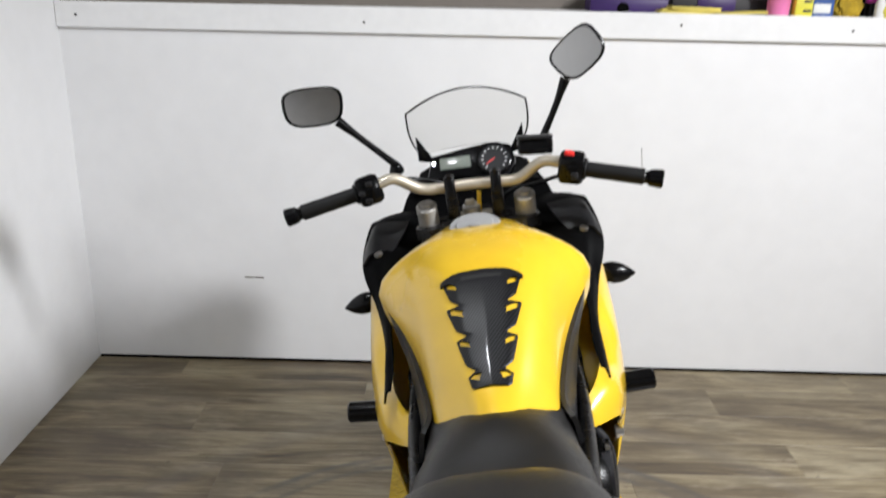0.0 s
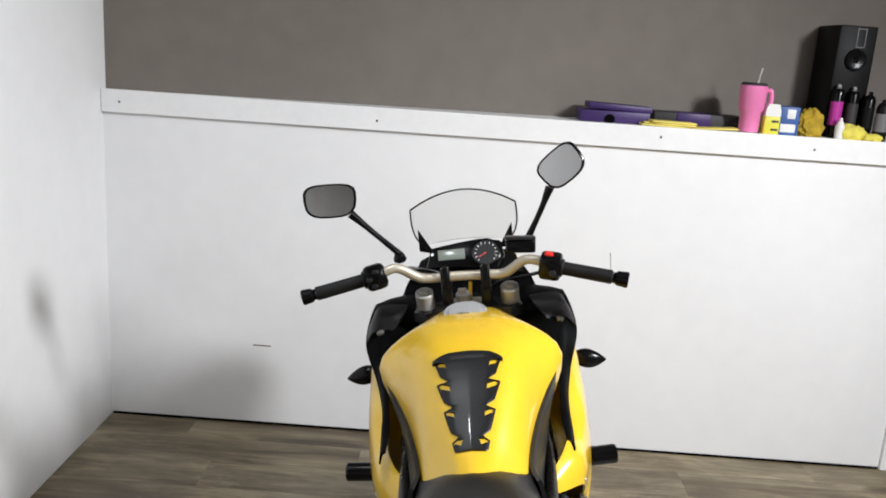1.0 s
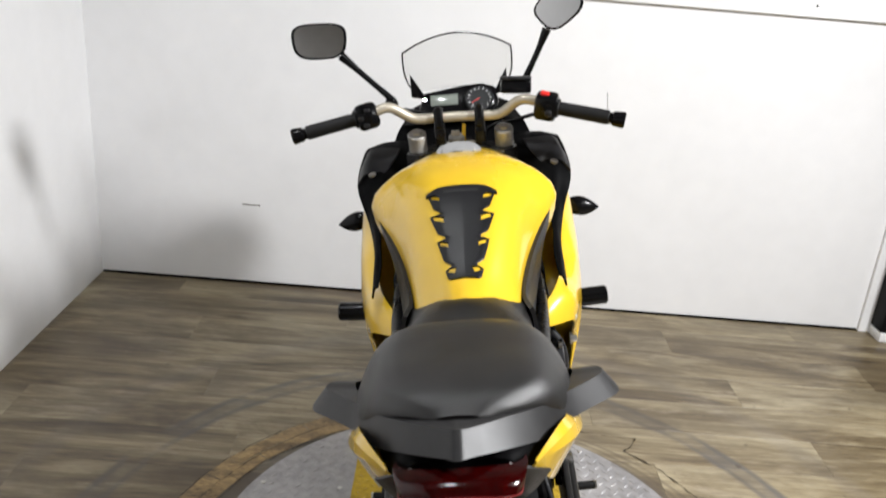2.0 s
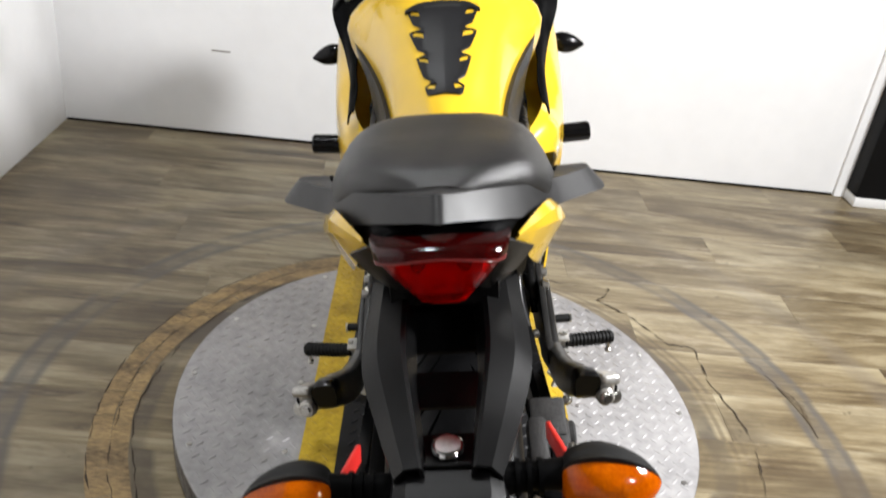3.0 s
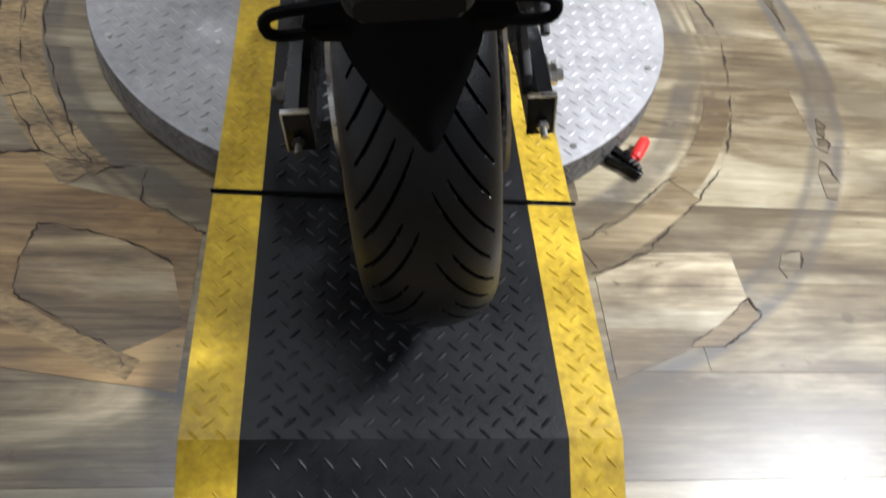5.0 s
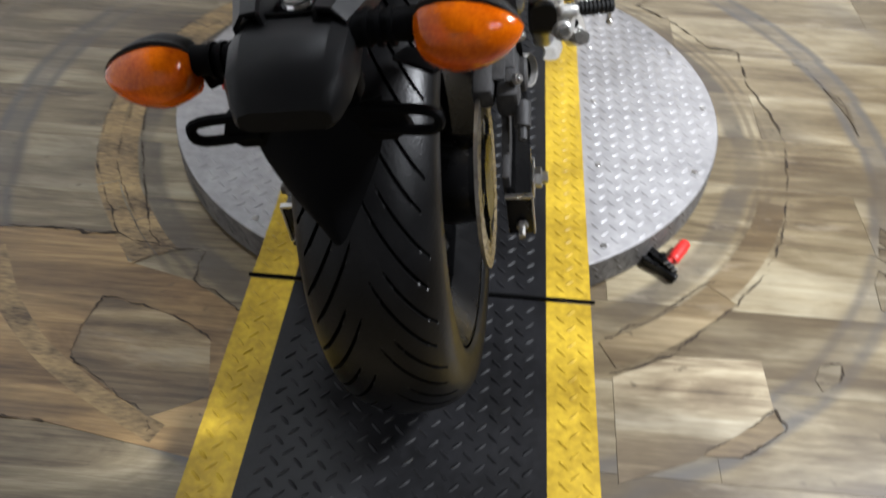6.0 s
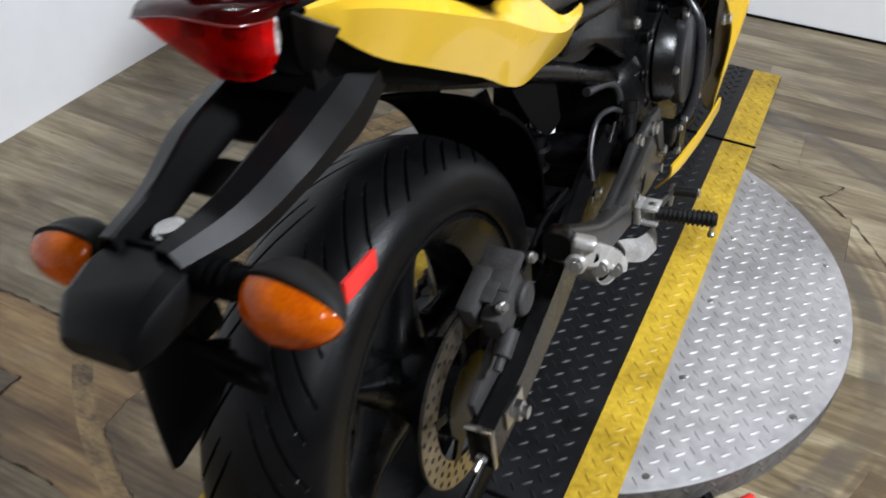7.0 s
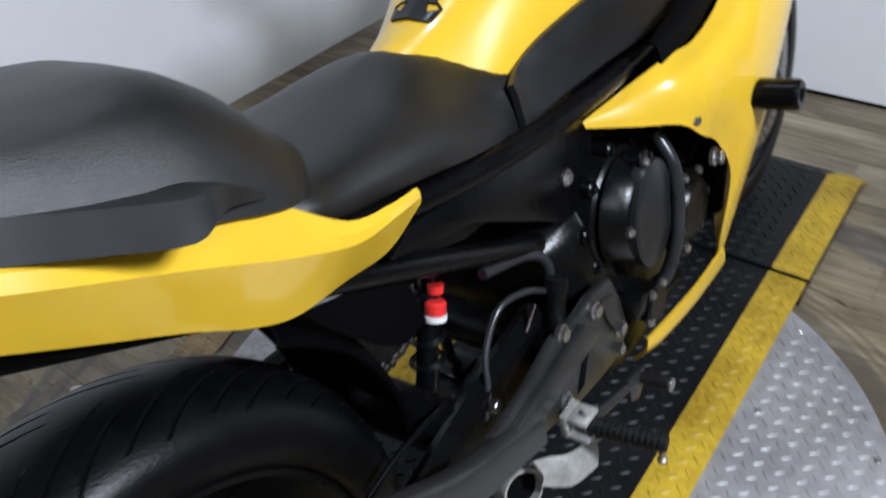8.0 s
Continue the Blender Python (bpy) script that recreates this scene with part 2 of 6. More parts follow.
    def patched(v, lo, hi):
        t = n.new("ShaderNodeMapRange")
        t.inputs[1].default_value, t.inputs[2].default_value = lo, hi
        l.new(patchy, t.inputs[0])
        return math_node("MULTIPLY", v, t.outputs[0])

    col = wood
    if worn:
        col = mix_of(math_node("MULTIPLY", patched(ring(0.964, 0.022, 0.024), 0.34, 0.58), 0.70), col, (0.105, 0.095, 0.083))
        col = mix_of(math_node("MULTIPLY", patched(ring(0.938, 0.003, 0.010), 0.24, 0.5), 0.6), col, (0.085, 0.078, 0.073))
        col = mix_of(math_node("MULTIPLY", patched(ring(0.992, 0.004, 0.012), 0.3, 0.5), 0.7), col, (0.085, 0.08, 0.076))
        col = mix_of(math_node("MULTIPLY", patched(ring(0.662, 0.018, 0.014), 0.25, 0.55), 0.85), col, (0.075, 0.062, 0.048))
        col = mix_of(math_node("MULTIPLY", ring(1.22, 0.02, 0.03), 0.25), col, (0.16, 0.14, 0.12))
        col = mix_of(math_node("MULTIPLY", patched(ring(0.702, 0.003, 0.006), 0.3, 0.5), 0.55), col, (0.075, 0.055, 0.036))
        col = mix_of(math_node("MULTIPLY", patched(ring(0.726, 0.003, 0.006), 0.35, 0.55), 0.55), col, (0.08, 0.058, 0.038))
    spots = noise_at(26, (1, 1, 1), 2.0)
    t = n.new("ShaderNodeMapRange")
    t.inputs[1].default_value, t.inputs[2].default_value = 0.71, 0.75
    l.new(spots, t.inputs[0])
    col = mix_of(math_node("MULTIPLY", t.outputs[0], 0.55), col, (0.05, 0.035, 0.02))
    stain = noise_at(1.7, (0.8, 1.6, 1), 5.0, 0.65)
    t = n.new("ShaderNodeMapRange")
    t.inputs[1].default_value, t.inputs[2].default_value = 0.46, 0.66
    l.new(stain, t.inputs[0])
    col = mix_of(math_node("MULTIPLY", t.outputs[0], 0.75), col, (0.070, 0.050, 0.029))
    scuff = noise_at(5.0, (0.7, 2.6, 1), 6.0, 0.7)
    t = n.new("ShaderNodeMapRange")
    t.inputs[1].default_value, t.inputs[2].default_value = 0.58, 0.70
    l.new(scuff, t.inputs[0])
    col = mix_of(math_node("MULTIPLY", t.outputs[0], 0.34), col, (0.42, 0.36, 0.265))
    l.new(col, p.inputs["Base Color"])
    rr = n.new("ShaderNodeMapRange")
    rr.inputs[3].default_value, rr.inputs[4].default_value = 0.26, 0.50
    l.new(patchy, rr.inputs[0])
    l.new(rr.outputs[0], p.inputs["Roughness"])
    bp = n.new("ShaderNodeBump")
    bp.inputs["Strength"].default_value, bp.inputs["Distance"].default_value = 0.15, 0.001
    l.new(fine, bp.inputs["Height"])
    l.new(bp.outputs[0], p.inputs["Normal"])
    return m


PLANK = wood_floor("vinyl_plank")
WARMBOARD = wood_floor("worn_brown_board", (1.5, 1.19, 0.82), False)
DARKFILL = wood_floor("dark_filler", (0.74, 0.76, 0.84), False)
GREYFILL = wood_floor("grey_filler", (1.5, 1.36, 1.18), False)
BAREWOOD = mat("bare_plywood", (0.135, 0.080, 0.033), 0.5, var=0.5, scale=5, second=(0.42, 0.285, 0.125), stretch=(1.2, 3.4, 1), bump=0.3, bscale=120)
TANFILL = wood_floor("tan_infill", (1.05, 0.975, 0.89), False)
PALEBOARD = wood_floor("pale_board", (1.9, 2.0, 2.25), False)
CRACK = mat("floor_crack", (0.035, 0.024, 0.015), 0.9, var=0.5, scale=60)


# ---- mesh helpers ----
SHIFT = Vector((0, 0, 0))  # moves the parts of one assembly together


def link_mesh(name, verts, faces, material, parent=None, label="", smooth=35):
    me = bpy.data.meshes.new(name)
    me.from_pydata([tuple(Vector(v) + SHIFT) for v in verts], [], faces)
    me.validate()
    bm = bmesh.new()
    bm.from_mesh(me)
    bmesh.ops.recalc_face_normals(bm, faces=bm.faces)
    bm.to_mesh(me)
    bm.free()
    me.materials.append(material)
    if name == "brake_disc":
        bm = bmesh.new()
        bm.from_mesh(me)
        bmesh.ops.remove_doubles(bm, verts=bm.verts, dist=0.00005)
        bm.to_mesh(me)
        bm.free()
    if smooth:
        me.shade_smooth()
        me.set_sharp_from_angle(angle=radians(smooth))
    ob = new(name, me)
    if parent:
        ob.parent = parent
    if label:
        ob["label"] = label
    return ob


def part(name, geo, material, parent, label="", smooth=35):
    return link_mesh(name, geo[0], geo[1], material, parent, label, smooth)


def join(*geos):
    verts, faces = [], []
    for v, f in geos:
        k = len(verts)
        verts += list(v)
        faces += [tuple(i + k for i in face) for face in f]
    return verts, faces


def moved(geo, m):
    return [m @ Vector(v) for v in geo[0]], geo[1]


def flipped(geo):
    return [Vector((-v[0], v[1], v[2])) for v in geo[0]], [tuple(reversed(f)) for f in geo[1]]


def from_bm(bm):
    bm.verts.index_update()
    out = [v.co.copy() for v in bm.verts], [tuple(v.index for v in f.verts) for f in bm.faces]
    bm.free()
    return out


def box(c, s, bevel=0.004, rot=None, segs=2):
    bm = bmesh.new()
    bmesh.ops.create_cube(bm, size=1.0)
    bmesh.ops.scale(bm, vec=s, verts=bm.verts)
    if bevel:
        bmesh.ops.bevel(bm, geom=bm.edges, offset=min(bevel, min(s) * 0.45), segments=segs, affect="EDGES", profile=0.5)
    geo = from_bm(bm)
    m = Matrix.Translation(c)
    if rot:
        m = m @ Euler([radians(a) for a in rot]).to_matrix().to_4x4()
    return moved(geo, m)


def frame_along(d):
    d = Vector(d).normalized()
    up = Vector((0, 0, 1)) if abs(d.z) < 0.9 else Vector((0, 1, 0))
    u = d.cross(up).normalized()
    return u, u.cross(d).normalized()


def cyl(a, b, r, r2=None, segs=20, bevel=0.0):
    """A closed round bar from a to b, with its end edges rounded."""
    a, b = Vector(a), Vector(b)
    r2 = r if r2 is None else r2
    d = (b - a).normalized()
    u, w = frame_along(d)
    rows = [(a, r), (b, r2)]
    if bevel:
        rows = [(a, r - bevel), (a + d * bevel, r), (b - d * bevel, r2), (b, r2 - bevel)]
    verts, faces = [], []
    for c, q in rows:
        verts += [c + (u * math.cos(t) + w * math.sin(t)) * q for t in [2 * math.pi * k / segs for k in range(segs)]]
    for i in range(len(rows) - 1):
        for k in range(segs):
            j = (k + 1) % segs
            faces.append((i * segs + k, i * segs + j, (i + 1) * segs + j, (i + 1) * segs + k))
    faces += [tuple(range(segs)), tuple(range((len(rows) - 1) * segs, len(rows) * segs))]
    return verts, faces


def catmull(pts, n):
    """A smooth line through the points, n steps between two of them."""
    pts = [Vector(p) for p in pts]
    out = []
    for i in range(len(pts) - 1):
        p1, p2 = pts[i], pts[i + 1]
        p0 = pts[i - 1] if i else p1 * 2 - p2
        p3 = pts[i + 2] if i + 2 < len(pts) else p2 * 2 - p1
        for k in range(n):
            t = k / n
            out.append(0.5 * (2 * p1 + (p2 - p0) * t + (2 * p0 - 5 * p1 + 4 * p2 - p3) * t * t + (3 * p1 - p0 - 3 * p2 + p3) * t ** 3))
    out.append(pts[-1])
    return out


def tube(pts, r, segs=12, n=6, smooth=True):
    line = catmull(pts, n) if smooth else [Vector(p) for p in pts]
    verts, faces = [], []
    d0 = (line[1] - line[0]).normalized()
    u, w = frame_along(d0)
    for i, c in enumerate(line):
        d = (line[min(i + 1, len(line) - 1)] - line[max(i - 1, 0)]).normalized()
        u = (u - d * u.dot(d)).normalized()
        w = d.cross(u)
        q = r if isinstance(r, (int, float)) else np.interp(i / (len(line) - 1), np.linspace(0, 1, len(r)), r)
        verts += [c + (u * math.cos(t) + w * math.sin(t)) * float(q) for t in [2 * math.pi * k / segs for k in range(segs)]]
    for i in range(len(line) - 1):
        for k in range(segs):
            j = (k + 1) % segs
            faces.append((i * segs + k, i * segs + j, (i + 1) * segs + j, (i + 1) * segs + k))
    faces += [tuple(range(segs)), tuple(range((len(line) - 1) * segs, len(line) * segs))]
    return verts, faces


def fine_grid(ctrl, n, m=None):
    rows = [catmull(row, m or n) for row in ctrl]
    cols = [catmull([row[j] for row in rows], n) for j in range(len(rows[0]))]
    return [[cols[j][i] for j in range(len(cols))] for i in range(len(cols[0]))]


def shell(ctrl, thick, n=5, m=None, skip=None):
    """A smooth sheet through a grid of points, with thickness (its underside lies against the normals)."""
    g = fine_grid(ctrl, n, m) if n else ctrl
    h, w = len(g), len(g[0])
    verts, under = [], []
    for i in range(h):
        for j in range(w):
            du = g[min(i + 1, h - 1)][j] - g[max(i - 1, 0)][j]
            dv = g[i][min(j + 1, w - 1)] - g[i][max(j - 1, 0)]
            nn = du.cross(dv)
            nn = nn.normalized() if nn.length > 1e-12 else Vector((0, 0, 1))
            verts.append(g[i][j])
            under.append(g[i][j] - nn * thick)
    k = h * w
    faces = []
    solid = {(i, j) for i in range(h - 1) for j in range(w - 1) if not (skip and skip(i, j))}
    for i, j in solid:
        a, b, c, d = i * w + j, i * w + j + 1, (i + 1) * w + j + 1, (i + 1) * w + j
        faces += [(a, b, c, d), (d + k, c + k, b + k, a + k)]
        for (di, dj), e in (((-1, 0), (a, b)), ((0, 1), (b, c)), ((1, 0), (c, d)), ((0, -1), (d, a))):
            if (i + di, j + dj) not in solid:
                faces.append((e[1], e[0], e[0] + k, e[1] + k))
    return verts + under, faces


def loft(rings, n=4, cap=True):
    """A closed body through rings of the same number of points, smooth along its length and round its girth."""
    rings = [[Vector(p) for p in ring] for ring in rings]
    if n:
        closed = [catmull([*ring, ring[0]], 3)[:-1] for ring in rings]
        cols = [catmull([ring[j] for ring in closed], n) for j in range(len(closed[0]))]
        rings = [[c[i] for c in cols] for i in range(len(cols[0]))]
    k = len(rings[0])
    verts = [p for ring in rings for p in ring]
    faces = []
    for i in range(len(rings) - 1):
        for j in range(k):
            q = (j + 1) % k
            faces.append((i * k + j, i * k + q, (i + 1) * k + q, (i + 1) * k + j))
    if cap:
        faces += [tuple(range(k)), tuple(range((len(rings) - 1) * k, len(rings) * k))]
    return verts, faces


def half_loft(sections, n=4, floor=None):
    """A body symmetrical in x: sections of y and a half outline (x, z) from the top's middle outwards."""
    rings = []
    for y, prof in sections:
        low = prof[-1]
        z0 = floor if floor is not None else low[1] - 0.01
        half = [*prof, (low[0] * 0.8, z0)]
        right = [(x, y, z) for x, z in half]
        left = [(-x, y, z) for x, z in reversed(half) if x > 1e-6]
        rings.append(right + left)
    return loft(rings, n)


def plate(poly, axis, at, thick, bevel=0.002):
    """A flat plate with the given outline, in the plane across an axis, its middle at that place."""
    bm = bmesh.new()
    put = {"x": lambda a, b, c: (c, a, b), "y": lambda a, b, c: (a, c, b), "z": lambda a, b, c: (a, b, c)}[axis]
    vs = [bm.verts.new(put(a, b, at - thick / 2)) for a, b in poly]
    f = bm.faces.new(vs)
    out = bmesh.ops.extrude_face_region(bm, geom=[f])
    move = Vector(put(0, 0, thick))
    bmesh.ops.translate(bm, vec=move, verts=[v for v in out["geom"] if isinstance(v, bmesh.types.BMVert)])
    if bevel:
        bmesh.ops.bevel(bm, geom=bm.edges, offset=bevel, segments=2, affect="EDGES", profile=0.5)
    return from_bm(bm)


def revolve(profile, centre, segs=64, closed=True):
    """A ring about the x axis through the centre: profile of (x, radius)."""
    c = Vector(centre)
    k = len(profile)
    verts = [c + Vector((x, r * math.sin(t), r * math.cos(t))) for t in [2 * math.pi * s / segs for s in range(segs)] for x, r in profile]
    faces = []
    for s in range(segs):
        q = (s + 1) % segs
        for j in range(k if closed else k - 1):
            i = (j + 1) % k
            faces.append((s * k + j, s * k + i, q * k + i, q * k + j))
    return verts, faces


def bolt(at, way, r=0.006, h=0.006):
    a = Vector(at)
    d = Vector(way).normalized()
    return join(cyl(a - d * 0.004, a + d * 0.0015, r * 1.35, segs=14), cyl(a, a + d * h, r, segs=6, bevel=0.0008))


def thing(name, at=(0, 0, 0), label="", category="", group="", kind=""):
    ob = new(name)
    ob.location = at
    ob.empty_display_size = 0.1
    return tagged(ob, label, category, group, kind)


# ---- the room ----
WX, WY, LEDGE_Z, TOP = -1.372, 1.577, 1.219, 2.9


def slab(name, lo, hi, material, label, bevel=0.0):
    c = [(a + b) / 2 for a, b in zip(lo, hi)]
    s = [b - a for a, b in zip(lo, hi)]
    ob = part(name, box(c, s, bevel), material, None, label, smooth=0)
    return tagged(ob, label, name.split("_")[0], kind="structure")


floor = slab("floor", (-1.6, -4.2, -0.12), (4.2, 2.2, -0.004), GAP, "worn tan vinyl plank floor with dark seams")
slab("wall_north", (WX, WY, 0.0), (1.728, WY + 0.10, LEDGE_Z), WALL, "smooth white painted half-height wall under a ledge")
slab("wall_west", (WX - 0.12, -4.2, 0.0), (WX, 2.3, TOP), WALL, "smooth white painted side wall")
# unseen side wall, added dark to hold back bounced light
slab("wall_east", (3.0, -4.2, 0.0), (3.12, WY + 0.05, TOP), LOWBOUNCE, "plain unseen side wall, dark to cut bounced light")
slab("wall_south", (WX, -4.2, 0.0), (4.0, -4.08, TOP), FARWALL, "plain pale painted wall behind the turntable")
slab("ceiling", (WX, -4.2, TOP), (4.0, 2.3, TOP + 0.1), LOWBOUNCE, "plain ceiling out of view, dark to cut bounced light")
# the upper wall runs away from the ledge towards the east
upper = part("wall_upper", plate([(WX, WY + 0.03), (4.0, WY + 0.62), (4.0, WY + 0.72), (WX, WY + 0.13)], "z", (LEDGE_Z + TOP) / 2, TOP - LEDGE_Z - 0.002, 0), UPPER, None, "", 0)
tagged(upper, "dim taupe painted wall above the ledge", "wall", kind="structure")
shelf = part("ledge", plate([(WX + 0.002, WY), (1.78, WY), (4.0, WY), (4.0, WY + 0.61), (WX + 0.002, WY + 0.028)], "z", LEDGE_Z + 0.066, 0.02, 0), TRIM, None, "", 0)
tagged(shelf, "white painted ledge top along the half wall", "ledge", kind="structure")
board = part("trim", box((0.205, WY - 0.010, LEDGE_Z + 0.038), (3.15, 0.019, 0.084), 0.002), TRIM, None, "", 0)
tagged(board, "white painted fascia board with nail holes", "trim", kind="structure")
for x, z in ((WX + 0.07, 1.255), (-0.35, 1.25), (0.69, 1.262), (1.25, 1.255)):
    part("nail", cyl((x, WY - 0.019, z), (x, WY - 0.0215, z), 0.004, segs=10), DARK, board)
# shade at the wall's foot, put in as a thin near-black strip
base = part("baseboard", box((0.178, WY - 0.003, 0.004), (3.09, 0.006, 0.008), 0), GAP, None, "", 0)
tagged(base, "thin black strip for the shadow joint along the foot of the wall", "baseboard", kind="structure")
post = slab("trim_post", (1.728, WY - 0.015, 0.0), (1.783, WY + 0.10, LEDGE_Z + 0.08), TRIM, "white painted end post of the half wall", 0.003)
slab("wall_north_east", (1.783, WY + 0.06, 0.0), (4.0, WY + 0.16, LEDGE_Z + 0.07), WALL, "white painted wall behind the dark cabinet")

cabinet = thing("cabinet", (2.2, WY - 0.06, 0), "tall black cabinet on a white plinth beside the wall", "cabinet")
part("body", box((0, 0.04, 0.62), (0.86, 0.16, 1.16), 0.006), DARK, cabinet)
part("plinth", box((0, 0.03, 0.02), (0.86, 0.15, 0.038), 0.003), TRIM, cabinet, "white painted plinth")

# wall marks
scuff = part("scuff_mark", box((-0.765, WY - 0.0006, 0.335), (0.07, 0.001, 0.005), 0), UPPER, None, "", 0)
tagged(scuff, "faint grey scuff mark on the white wall", "mark", kind="structure")

# ---- the turntable ----
CX, DISC_R, DISC_H, HALF, STRIP = 0.0945, 0.592, 0.073, 0.2925, 0.0755
END_Y, KINK_Y, TOE_Y = 0.607, 1.037, 1.165


def lugs(inside, height, pitch=0.0243, long=0.0128, wide=0.0036, tall=0.0019):
    """Raised diamond lugs in alternating directions, wherever inside(x, y) holds."""
    verts, faces = [], []
    for i in range(-68, 69):
        for j in range(-68, 69):
            x, y = CX + (i - j) * pitch * 0.7071, (i + j) * pitch * 0.7071
            a = radians(45 if (i + j) % 2 else -45)
            c, s = math.cos(a), math.sin(a)
            ends = [(x + c * long * q, y + s * long * q) for q in (-1, 1)]
            if not (inside(x, y) and all(inside(*e) for e in ends)):
                continue
            k = len(verts)
            for u, v, h in ((-1, 0, 0), (-0.45, -1, 0), (0.45, -1, 0), (1, 0, 0), (0.45, 1, 0), (-0.45, 1, 0), (-0.55, 0, 1), (0.55, 0, 1)):
                px, py = x + u * long * c - v * wide * s, y + u * long * s + v * wide * c
                verts.append((px, py, height(px, py) + h * tall - (0.0004 if not h else 0)))
            faces += [(k, k + 1, k + 6), (k + 1, k + 2, k + 7, k + 6), (k + 2, k + 3, k + 7), (k + 3, k + 4, k + 7), (k + 4, k + 5, k + 6, k + 7), (k + 5, k, k + 6)]
    return verts, faces


turntable = thing("turntable", (0, 0, 0), "round aluminium tread-plate motorcycle turntable with a painted track", "turntable")
deck_z = DISC_H - 0.004
part("disc", moved(cyl((0, 0, 0.008), (0, 0, deck_z), DISC_R, segs=128, bevel=0.002), Matrix.Translation((CX, 0, 0))), ALUPLATE, turntable, "aluminium tread plate disc with a bent rim")
part("disc_lug_field", lugs(lambda x, y: math.hypot(x - CX, y) < DISC_R - 0.006 and abs(x - CX) > HALF + 0.004, lambda x, y: deck_z), ALUPLATE, turntable)["kind"] = "stuff"
part("rim_band", moved(revolve([(0.006, DISC_R - 0.004), (0.006, DISC_R + 0.0008), (deck_z - 0.002, DISC_R + 0.0008), (deck_z - 0.002, DISC_R - 0.004)], (0, 0, 0), 128), Matrix.Translation((CX, 0, 0)) @ Matrix.Rotation(radians(-90), 4, "Y")), RIMALU, turntable, "grey tread plate rim with its side shade in the colour")
rim_verts, rim_faces = [], []
for i in range(150):
    for j in range(2):
        a = 2 * math.pi * (i + 0.5 * j) / 150
        tilt = radians(45 if (i + j) % 2 else -45)
        k = len(rim_verts)
        for u, v, h in ((-1, 0, 0), (-0.45, -1, 0), (0.45, -1, 0), (1, 0, 0), (0.45, 1, 0), (-0.45, 1, 0), (-0.55, 0, 1), (0.55, 0, 1)):
            du, dv = u * 0.0125 * math.cos(tilt) - v * 0.0032 * math.sin(tilt), u * 0.0125 * math.sin(tilt) + v * 0.0032 * math.cos(tilt)
            r, b = DISC_R + 0.0008 + h * 0.0013, a + du / DISC_R
            rim_verts.append((CX + r * math.cos(b), r * math.sin(b), 0.027 + 0.025 * j + dv))
        rim_faces += [(k, k + 1, k + 6), (k + 1, k + 2, k + 7, k + 6), (k + 2, k + 3, k + 7), (k + 3, k + 4, k + 7), (k + 4, k + 5, k + 6, k + 7), (k + 5, k, k + 6)]
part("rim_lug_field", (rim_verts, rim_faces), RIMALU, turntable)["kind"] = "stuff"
for side in (-1, 1):
    for k, y in enumerate((-0.227, 0.0, 0.227)):
        part("bolt", join(cyl((CX + side * 0.3235, y, deck_z), (CX + side * 0.3235, y, deck_z + 0.003), 0.006, segs=12, bevel=0.001)), STEEL, turntable)
    for a in (-55.2, -23.6, 0.2, 23.7, 55.2):
        x, y = CX + side * 0.566 * math.cos(radians(a)), 0.566 * math.sin(radians(a))
        part("bolt", cyl((x, y, deck_z), (x, y, deck_z + 0.003), 0.0065, segs=12, bevel=0.001), STEEL, turntable)


def track_part(parent, y0, y1, height):
    """Black tread plate with a yellow strip along each edge, between two lines across the track."""
    ys = [y0, *[y for y in (-KINK_Y, KINK_Y) if y0 < y < y1], y1]

    def band(x0, x1, top):
        verts = [(x, y, height(0, y) + top + dz) for y in ys for x, dz in ((x0, 0), (x1, 0), (x1, -0.006), (x0, -0.006))]
        faces = []
        for i in range(len(ys) - 1):
            faces += [(4 * i + j, 4 * i + (j + 1) % 4, 4 * i + 4 + (j + 1) % 4, 4 * i + 4 + j) for j in range(4)]
        faces += [(0, 1, 2, 3), tuple(4 * (len(ys) - 1) + k for k in range(4))]
        return verts, faces

    part("track_plate", band(CX - HALF + STRIP, CX + HALF - STRIP, 0), BLACKTREAD, parent, "black painted tread plate", 0)
    mid = part("black_lug_field", lugs(lambda x, y: y0 + 0.004 < y < y1 - 0.004 and abs(x - CX) < HALF - STRIP - 0.002, lambda x, y: height(x, y)), BLACKTREAD, parent)
    mid["kind"] = "stuff"
    for side in (-1, 1):
        a, b = sorted((CX + side * (HALF - STRIP), CX + side * HALF))
        part("edge_strip", band(a, b, 0), YELTREAD, parent, "yellow painted edge strip", 0)
        e = part("yellow_lug_field", lugs(lambda x, y: y0 + 0.004 < y < y1 - 0.004 and a + 0.002 < x < b - 0.002, lambda x, y: height(x, y)), YELTREAD, parent)
        e["kind"] = "stuff"


track_part(turntable, -END_Y, END_Y, lambda x, y: DISC_H)
for side, nm in ((-1, "rear"), (1, "front")):
    ramp = thing("ramp", (0, 0, 0), f"{'shaded' if side < 0 else 'plain'} black tread-plate ramp with yellow edge strips", "ramp", "ramps of the turntable")

    def height(x, y):
        return DISC_H - 0.002 if abs(y) < KINK_Y else max(0.006, DISC_H - 0.002 - (abs(y) - KINK_Y) / (TOE_Y - KINK_Y) * (DISC_H - 0.006))

    a, b = sorted((side * (END_Y + 0.007), side * TOE_Y))
    track_part(ramp, a, b, height)
    part("ramp_body", plate([(side * (END_Y + 0.010), 0.0), (side * (END_Y + 0.010), DISC_H - 0.009), (side * KINK_Y, DISC_H - 0.009), (side * (TOE_Y - 0.03), 0.004), (side * (TOE_Y - 0.03), 0.0)], "x", CX, 2 * HALF - 0.008, 0), BLACKMET, ramp, "", 0)

